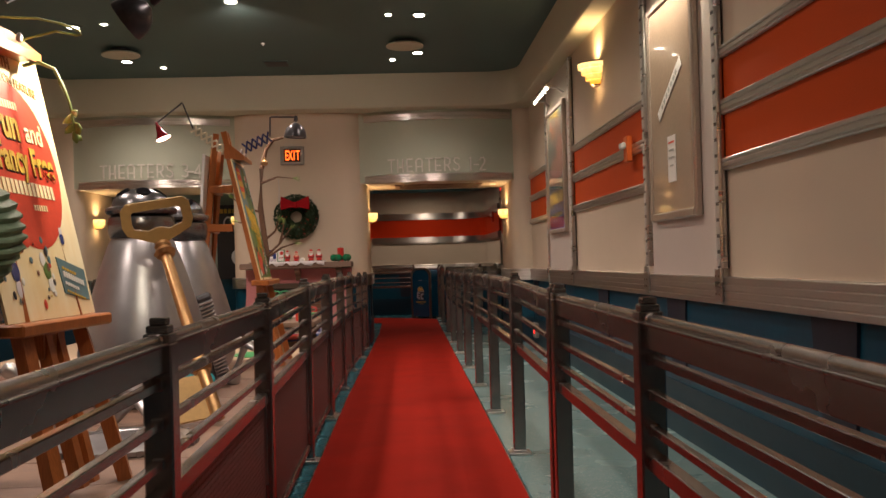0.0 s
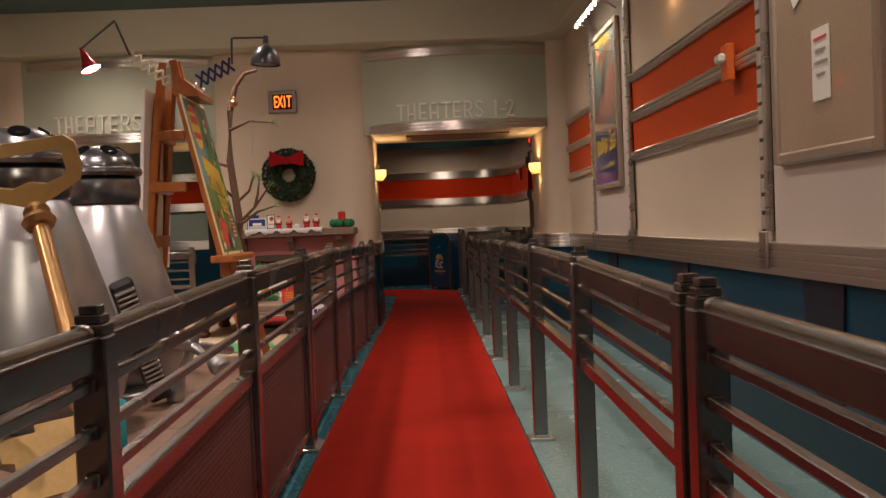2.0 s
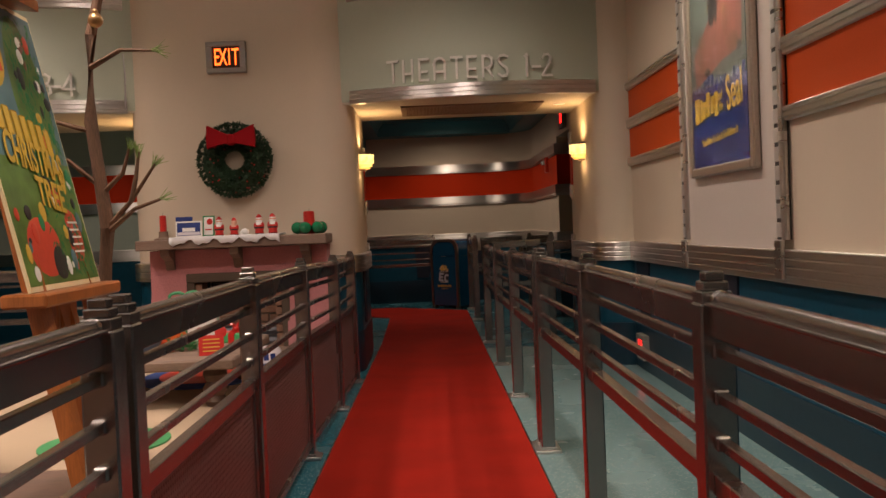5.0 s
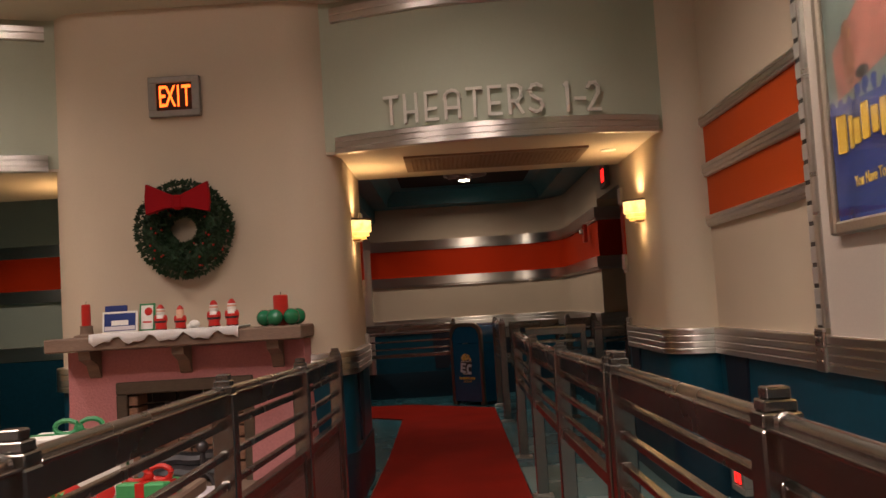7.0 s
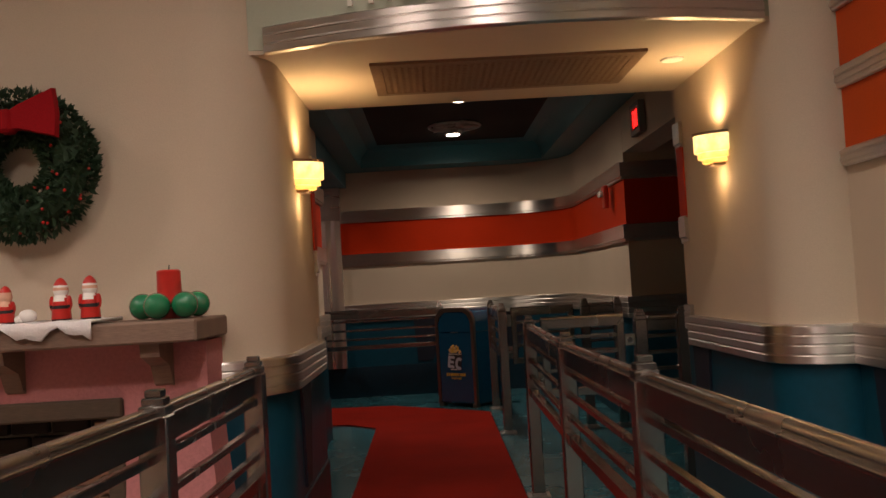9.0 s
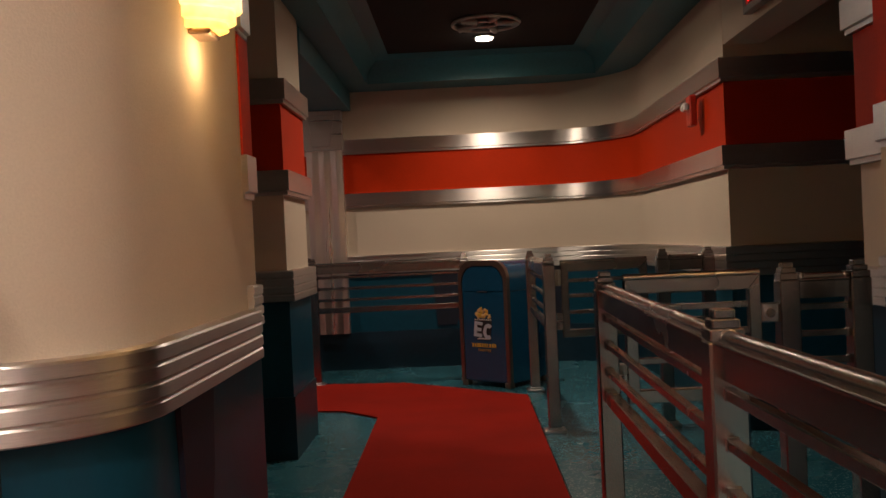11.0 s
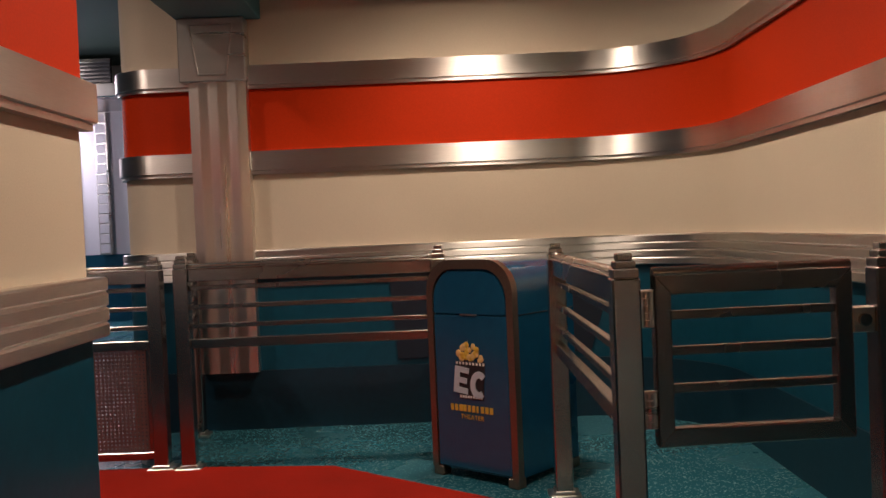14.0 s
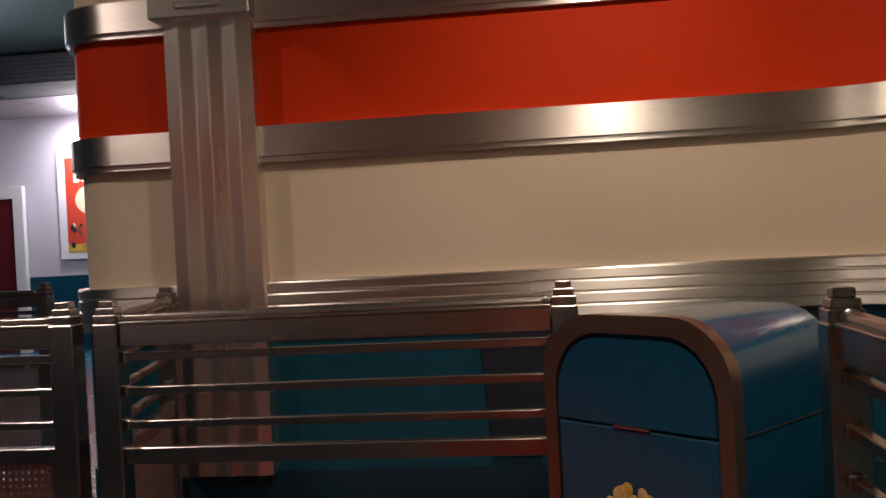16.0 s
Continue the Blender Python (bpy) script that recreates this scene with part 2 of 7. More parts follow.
# ---- floor, carpet, ceilings ----
structure("floor", box(B(), -12.5, 6, -4.5, 27, -0.1, 0), "floor", "teal speckled terrazzo floor with a soft polish", "floor")
structure("floor_inlay", box(B(), 1.1, 2.34, -4.2, 12.15, -0.05, 0.004), "floor_pale", "pale aqua speckled terrazzo floor along the railing", "floor")
bm = prism(B(), [(-0.09, -4), (1.07, -4), (1.1, 16.15), (0.1, 17.0), (-0.73, 17.1), (-5.2, 17.12), (-5.2, 15.86), (-0.46, 15.84), (-0.25, 15.79), (0.02, 15.5), (0.04, 12.9), (-0.05, 6)], 0.002, 0.014)
single("carpet_runner", bm, "carpet", "long red pile carpet runner on the terrazzo floor", "carpet")
bm = B()
for a, b in (((1.075, -4), (1.105, 16.16)), ((-0.055, 6), (0.034, 12.9)), ((-0.095, -4), (-0.055, 6))):
    rod(bm, (*a, 0.008), (*b, 0.008), 0.006, seg=6)
structure("carpet_edge_trim", bm, "pewter", "thin pale metal edging strip beside the red carpet", "trim")
structure("ceiling_lobby", box(B(), -4.8, 2.5, -4.3, 10.75, 3.8, 3.9), "ceiling", "flat dark green painted lobby ceiling", "ceiling")

# ---- wall lines in plan; the room lies to the left of each ----
P_EAST = [(2.3, -4.2), (2.3, 10.75), (2.28, 10.75)] + arc(2.28, 11.0, 0.25, 270, 180)[1:] + [(2.03, 12.22)]
P_MID = [(-0.03, 12.22)] + arc(-0.36, 11.19, 0.33, 0, -90) + arc(-1.64, 11.16, 0.3, 270, 180) + [(-1.94, 12.22)]
P_WEST = [(-4.0, 12.22)] + arc(-4.25, 11.05, 0.25, 0, -90) + [(-4.6, 10.8), (-4.6, -4.2)]
P_SOUTH = [(-4.6, -4.1), (2.3, -4.1)]
P_DOORWAY_E = [(2.26, 12.3), (2.26, 12.9), (3.7, 12.9)]
P_BACK = [(3.7, 14.7), (2.26, 14.7)] + arc(1.5, 17.25, 0.77, 0, 90, 18) + arc(-1.05, 18.27, 0.25, 270, 180) + [(-1.3, 26.1)]
P_BACK_W = [(-12, 15.12), (-0.35, 15.12), (-0.35, 14.41), (-1.6, 14.41), (-1.6, 12.33), (-0.08, 12.33)]
LOBBY = (("east", P_EAST), ("mid", P_MID), ("west", P_WEST), ("south", P_SOUTH))
BACK = (("doorway", P_DOORWAY_E), ("back", P_BACK), ("back_west", P_BACK_W))


def rise(y):
    """The dado of the side walls climbs a little away from the doorways."""
    return max(0.0, min(0.065, (10.75 - y) * 0.0145))


DADO = {"east": (0.885, 1.045), "mid": (0.87, 1.025), "west": (0.885, 1.045), "south": (0.885, 1.045), "doorway": (0.89, 1.035), "back": (0.92, 1.1), "back_west": (0.905, 1.085)}
SINK = {"doorway": 0.12, "back": 0.0, "back_west": 0.045, "jamb_east": 0.11, "jamb_mid": 0.185}
for name, p in LOBBY + BACK:
    top = 3.85 if (name, p) in LOBBY else 3.3
    structure("wall_" + name, sweep(B(), p, rect(-0.12, 0, 0.9, top)), "plaster", "cream textured plaster wall above a metal dado band", "wall")
    structure("wainscot_" + name, sweep(B(), p, rect(-0.12, 0.006, 0.0, 0.98)), "wainscot", "glossy deep teal wainscot panelling", "wall")
    structure("plinth_" + name, sweep(B(), p, rect(0.004, 0.016, 0.0, 0.36)), "plinth", "dark blue-green plinth at the foot of the wall", "baseboard")
    d0, d1 = DADO[name]
    q = p[:-1] + [(2.03, 12.09)] if name == "east" else [(-0.03, 12.09)] + p[1:] if name == "mid" else p
    band = sweep(B(), q, ribbed(d0, d1, 4))
    if name in ("east", "west"):
        for v in band.verts:
            v.co.z += rise(v.co.y)
    structure("dado_band_" + name, band, "band", "brushed steel dado band with horizontal ribs", "trim")
JAMBS = (("jamb_east", [(2.03, 12.095), (2.03, 12.222)]), ("jamb_mid", [(-0.03, 12.222), (-0.03, 12.095)]))
for name, p in JAMBS:
    structure("dado_band_" + name, sweep(B(), p, ribbed(0.965, 1.1, 4, 0.022)), "band", "brushed steel dado band at the end of the doorway jamb", "trim")
for name, p in BACK + JAMBS:
    dz = SINK[name]
    structure("stripe_" + name, sweep(B(), p, rect(0.001, 0.008, 1.69 - dz, 2.09 - dz)), "red", "glossy red painted stripe along the wall", "trim")
    for z0, z1 in ((1.56 - dz, 1.7 - dz), (2.08 - dz, 2.22 - dz)):
        d = 0.02 if (name, p) in JAMBS else 0.042
        structure("stripe_band_" + name, sweep(B(), p, [(0, z0), (d - 0.012, z0), (d - 0.012, z0 + 0.02), (d, z0 + 0.024), (d, z1), (0, z1)]), "band", "brushed steel band bordering the red stripe", "trim")

# ---- doorway headers ----
def header(name, x0, x1, y0, y1, bulge):
    mid = (x0 + x1) / 2
    half = (x1 - x0) / 2
    front = [(x0 + (x1 - x0) * i / 20, y0 + (y1 - y0) * i / 20 - bulge * (1 - ((x0 + (x1 - x0) * i / 20 - mid) / half) ** 2)) for i in range(21)]
    wide = [(x0 - 0.13, y0)] + front + [(x1 + 0.13, y1), (x1 + 0.02, 12.22), (x0 - 0.02, 12.22)]
    structure("door_header_" + name, prism(B(), wide, 2.33, 3.85), "sage", "sage green curved panel above the doorway", "wall")
    structure("door_soffit_" + name, prism(B(), wide, 2.31, 2.328), "plaster", "cream soffit under the doorway head", "ceiling")
    back = front[::-1]
    structure("header_band_" + name, sweep(B(), back, ribbed(2.305, 2.42, 3, 0.04, 0.006)), "band", "curved ribbed steel band under the doorway sign", "trim")
    structure("header_trim_" + name, sweep(B(), back, ribbed(3.18, 3.28, 2, 0.035)), "band", "steel trim along the top of the sage panel", "trim")
    return front


FRONT_12 = header("theaters_east", -0.03, 2.03, 10.97, 10.86, 0.2)
FRONT_34 = header("theaters_west", -4.0, -1.94, 10.86, 10.97, 0.2)
P_FASCIA = [(2.1, -4.1), (2.1, 10.15)] + arc(1.7, 10.15, 0.4, 0, 90)[1:] + arc(-4.0, 10.15, 0.4, 90, 180) + [(-4.4, -4.1)]
structure("cornice", sweep(B(), P_FASCIA, [(-0.6, 3.32), (-0.05, 3.32), (-0.015, 3.335), (0, 3.37), (0, 3.82), (-0.6, 3.82)]), "fascia", "deep cream cornice with a rounded lower edge round the lobby", "trim")

# ---- back room ceiling: a tray with a teal cove ----
bm = B()
x0, x1, y0, y1 = -0.15, 1.95, 12.5, 17.6
for a, b, c, d in ((-0.9, 3.8, 12.2, y0), (-0.9, 3.8, y1, 22.3), (-0.9, x0, y0, y1), (x1, 3.8, y0, y1)):
    box(bm, a, b, c, d, 2.68, 2.74)
structure("ceiling_back", bm, "cove", "teal painted soffit round the ceiling tray", "ceiling")
bm = B()
rings = []
for off, z in ((0.004, 2.678), (0.004, 2.73), (0.03, 2.8), (0.1, 2.87), (0.22, 2.9)):
    rings.append([bm.verts.new(v) for v in ((x0 + off, y0 + off, z), (x1 - off, y0 + off, z), (x1 - off, y1 - off, z), (x0 + off, y1 - off, z))])
for a, b in zip(rings, rings[1:]):
    for i in range(4):
        bm.faces.new((a[i], a[(i + 1) % 4], b[(i + 1) % 4], b[i]))
structure("ceiling_cove", bm, "cove", "curved teal cove rising to the black ceiling", "ceiling")
structure("ceiling_tray", box(B(), x0, x1, y0, y1, 2.904, 2.96), "black_ceiling", "matt black ceiling inside the tray", "ceiling")
structure("beam", box(B(), -0.86, -0.36, 15.26, 18.0, 2.5, 2.676, 0.005), "cove", "teal painted beam over the side passage", "beam")
structure("wall_over_side_door", box(B(), 2.262, 2.5, 12.9, 14.7, 2.3, 2.7), "plaster", "cream plaster wall above the dark side doorway", "wall")
structure("wall_side_end", box(B(), 3.6, 3.7, 12.8, 14.8, 0, 2.75), "navy", "dark wall closing the side doorway", "wall")

# ---- railings ----
def rail_post(x, y, label="square brushed pewter railing post with a stepped cap"):
    t = thing("rail_post", label, "post", "railing posts", m=pose(x, y, 0))
    bm = B()
    box(bm, -0.037, 0.037, -0.037, 0.037, 0.01, 1.035, 0.005)
    part("shaft", bm, "pewter", t)
    bm = B()
    for s, z0, z1 in ((0.034, 1.035, 1.06), (0.028, 1.06, 1.08), (0.021, 1.08, 1.1)):
        box(bm, -s, s, -s, s, z0, z1, 0.003)
    part("cap", bm, "pewter", t)
    plate = part("foot_plate", box(B(), -0.068, 0.068, -0.06, 0.06, 0.0, 0.02, 0.004), "steel", t, "bright steel floor plate")
    part("foot_collar", box(B(), -0.043, 0.043, -0.043, 0.043, 0.02, 0.034, 0.003), "steel", plate)
    return t


POST = rail_post(1.167, 0.494)


LEVEL = [(-5, 0.0), (0.5, -0.005), (2, -0.004), (3.57, 0.024), (5.2, 0.024), (6.6, 0.018), (8.1, 0.0), (9.5, -0.028), (10.5, -0.032), (11.05, -0.046), (12.56, -0.025), (14, 0.0), (40, 0.0)]


def level(y):
    """Small rise and fall of the railing tops along the hall."""
    for (ya, a), (yb, c) in zip(LEVEL, LEVEL[1:]):
        if ya <= y <= yb:
            return a + (c - a) * (y - ya) / (yb - ya)
    return 0.0


def post_at(x, y):
    copy_thing(POST, pose(x, y, 0) @ Matrix.Diagonal((1, 1, 1 + level(y) / 1.1, 1)))


def rail(x0, y0, x1, y1, mesh=False, posts=(True, True)):
    """A railing bay between two posts."""
    ln = math.hypot(x1 - x0, y1 - y0)
    t = thing("railing", "pewter railing with flat square bars " + ("above a maroon mesh panel" if mesh else "and a moulded top rail"), "railing", "railing bays", m=pose(x0, y0, level(y0), 0, 0, math.degrees(math.atan2(y1 - y0, x1 - x0))) @ Matrix.Rotation(-math.atan2(level(y1) - level(y0), ln), 4, "Y"))
    a, b = 0.038, ln - 0.038
    bm = B()
    box(bm, a, b, -0.022, 0.022, 0.965, 1.03, 0.003)
    box(bm, a, b, -0.03, 0.03, 1.03, 1.038, 0.002)
    rod(bm, (a, 0, 1.043), (b, 0, 1.043), 0.017, seg=16)
    for x in (a + 0.012, b - 0.012):
        ball(bm, (x, 0, 1.043), 0.021, (0.8, 1, 1), 12)
    part("top_rail", bm, "pewter", t)
    for z in (0.934, 0.836, 0.738):
        bar = part("bar", box(B(), a, b, -0.012, 0.012, z - 0.0115, z + 0.0115, 0.0025), "pewter", t)
        for x0, x1 in ((a, a + 0.012), (b - 0.012, b)):
            part("collar", box(B(), x0, x1, -0.016, 0.016, z - 0.016, z + 0.016, 0.004), "pewter", bar)
    part("lower_rail", box(B(), a, b, -0.02, 0.02, 0.625, 0.673, 0.003), "pewter", t)
    if mesh:
        part("bottom_rail", box(B(), a, b, -0.018, 0.018, 0.06, 0.1, 0.004), "pewter", t)
        bm = B()
        n = int((b - a) / 0.02)
        for i in range(n):
            x = a + (b - a) * (i + 0.5) / n
            box(bm, x - 0.0055, x + 0.0055, -0.004, 0.004, 0.1, 0.625)
        for i in range(26):
            z = 0.11 + i * 0.02
            box(bm, a, b, -0.0035, 0.0035, z - 0.0055, z + 0.0055)
        part("mesh_panel", bm, "mesh", t, "perforated maroon metal panel", smooth=0)
        for x in (a + 0.012, b - 0.012):
            part("side_bar", box(B(), x - 0.012, x + 0.012, -0.014, 0.014, 0.1, 0.625, 0.003), "pewter", t)
    return t


R_Y = [-2.6, -1.05, 0.494, 2.031, 3.574, 5.073, 6.584, 8.07, 9.58, 11.054, 12.557]
L_PTS = [(-0.13, -2.6), (-0.13, -1.1), (-0.135, 0.29), (-0.135, 1.95), (-0.13, 3.56), (-0.13, 5.12), (-0.13, 6.64), (-0.13, 8.1), (-0.09, 9.4), (-0.065, 10.5)]
# where two sections of railing meet, each keeps its own end post
PAIR = 0.062


def ends(y):
    return (y - PAIR, y + PAIR) if y in (2.031, 8.07, 5.12) else (y, y)


for y in R_Y:
    if y != 0.494:
        for yy in sorted(set(ends(y))):
            post_at(1.167, yy)
for y0, y1 in zip(R_Y, R_Y[1:]):
    rail(1.167, ends(y0)[1], 1.167, ends(y1)[0])
for x, y in L_PTS:
    for yy in sorted(set(ends(y))):
        post_at(x, yy)
for (xa, ya), (xb, yb) in zip(L_PTS, L_PTS[1:]):
    rail(xa, ends(ya)[1], xb, ends(yb)[0], mesh=True)
P = {"p1": (-0.79, 17.1), "p2": (-0.645, 17.08), "p3": (-0.81, 17.86), "p4": (0.666, 17.08), "p5": (1.18, 16.37), "p6": (1.178, 14.85), "p7": (1.89, 14.9), "p8": (2.17, 14.9), "pl": (-2.3, 17.1), "pl2": (-3.8, 17.1), "gr": (1.84, 12.6), "gr2": (2.1, 12.6)}
for p in P.values():
    post_at(*p)
for a, b, mesh in (("p2", "p4", False), ("p5", "p6", False), ("p1", "pl", True), ("pl", "pl2", True), ("p2", "p3", True), ("p7", "p8", False), ("gr", "gr2", False)):
    rail(*P[a], *P[b], mesh)


def gate(x0, y0, x1, y1):
    ln = math.hypot(x1 - x0, y1 - y0)
    t = thing("railing_gate", "closed brushed metal gate with horizontal bars between railing posts", "gate", "railing gates", m=pose(x0, y0, 0, 0, 0, math.degrees(math.atan2(y1 - y0, x1 - x0))))
    a, b = 0.075, ln - 0.1
    bm = B()
    box(bm, a, b, -0.02, 0.02, 0.985, 1.04, 0.004)
    rod(bm, (a, 0, 1.043), (b, 0, 1.043), 0.016)
    box(bm, a, b, -0.02, 0.02, 0.58, 0.63, 0.004)
    box(bm, a, a + 0.045, -0.0205, 0.0205, 0.58, 1.04, 0.004)
    box(bm, b - 0.045, b, -0.0205, 0.0205, 0.58, 1.04, 0.004)
    part("gate_frame", bm, "pewter", t)
    for z in (0.93, 0.835, 0.735):
        part("bar", box(B(), a + 0.04, b - 0.04, -0.012, 0.012, z - 0.0115, z + 0.0115, 0.0025), "pewter", t)
    for z in (0.95, 0.68):
        bm = B()
        box(bm, 0.037, a, -0.012, 0.012, z - 0.05, z + 0.05, 0.002)
        for k in range(5):
            rod(bm, (0.055, -0.014, z - 0.045 + k * 0.019), (0.055, -0.014, z - 0.03 + k * 0.019), 0.009, seg=8)
        part("hinge", bm, "steel", t)
    part("latch", box(B(), b, ln - 0.037, -0.018, 0.018, 0.86, 0.93, 0.004), "steel", t)
    part("lock_barrel", rod(B(), (b + 0.03, -0.03, 0.895), (b + 0.03, -0.016, 0.895), 0.017, seg=16), "pewter", t)
    for x, sx in ((a, 1), (b, -1)):
        for z, sz in ((1.04, -1), (0.58, 1)):
            part("mitre_joint", rod(B(), (x + sx * 0.003, -0.0206, z + sz * 0.003), (x + sx * 0.044, -0.0206, z + sz * 0.05), 0.0012, seg=4), "black", t)
    return t


gate(*P["p6"], *P["p7"])
gate(1.167, 12.6, *P["gr"])

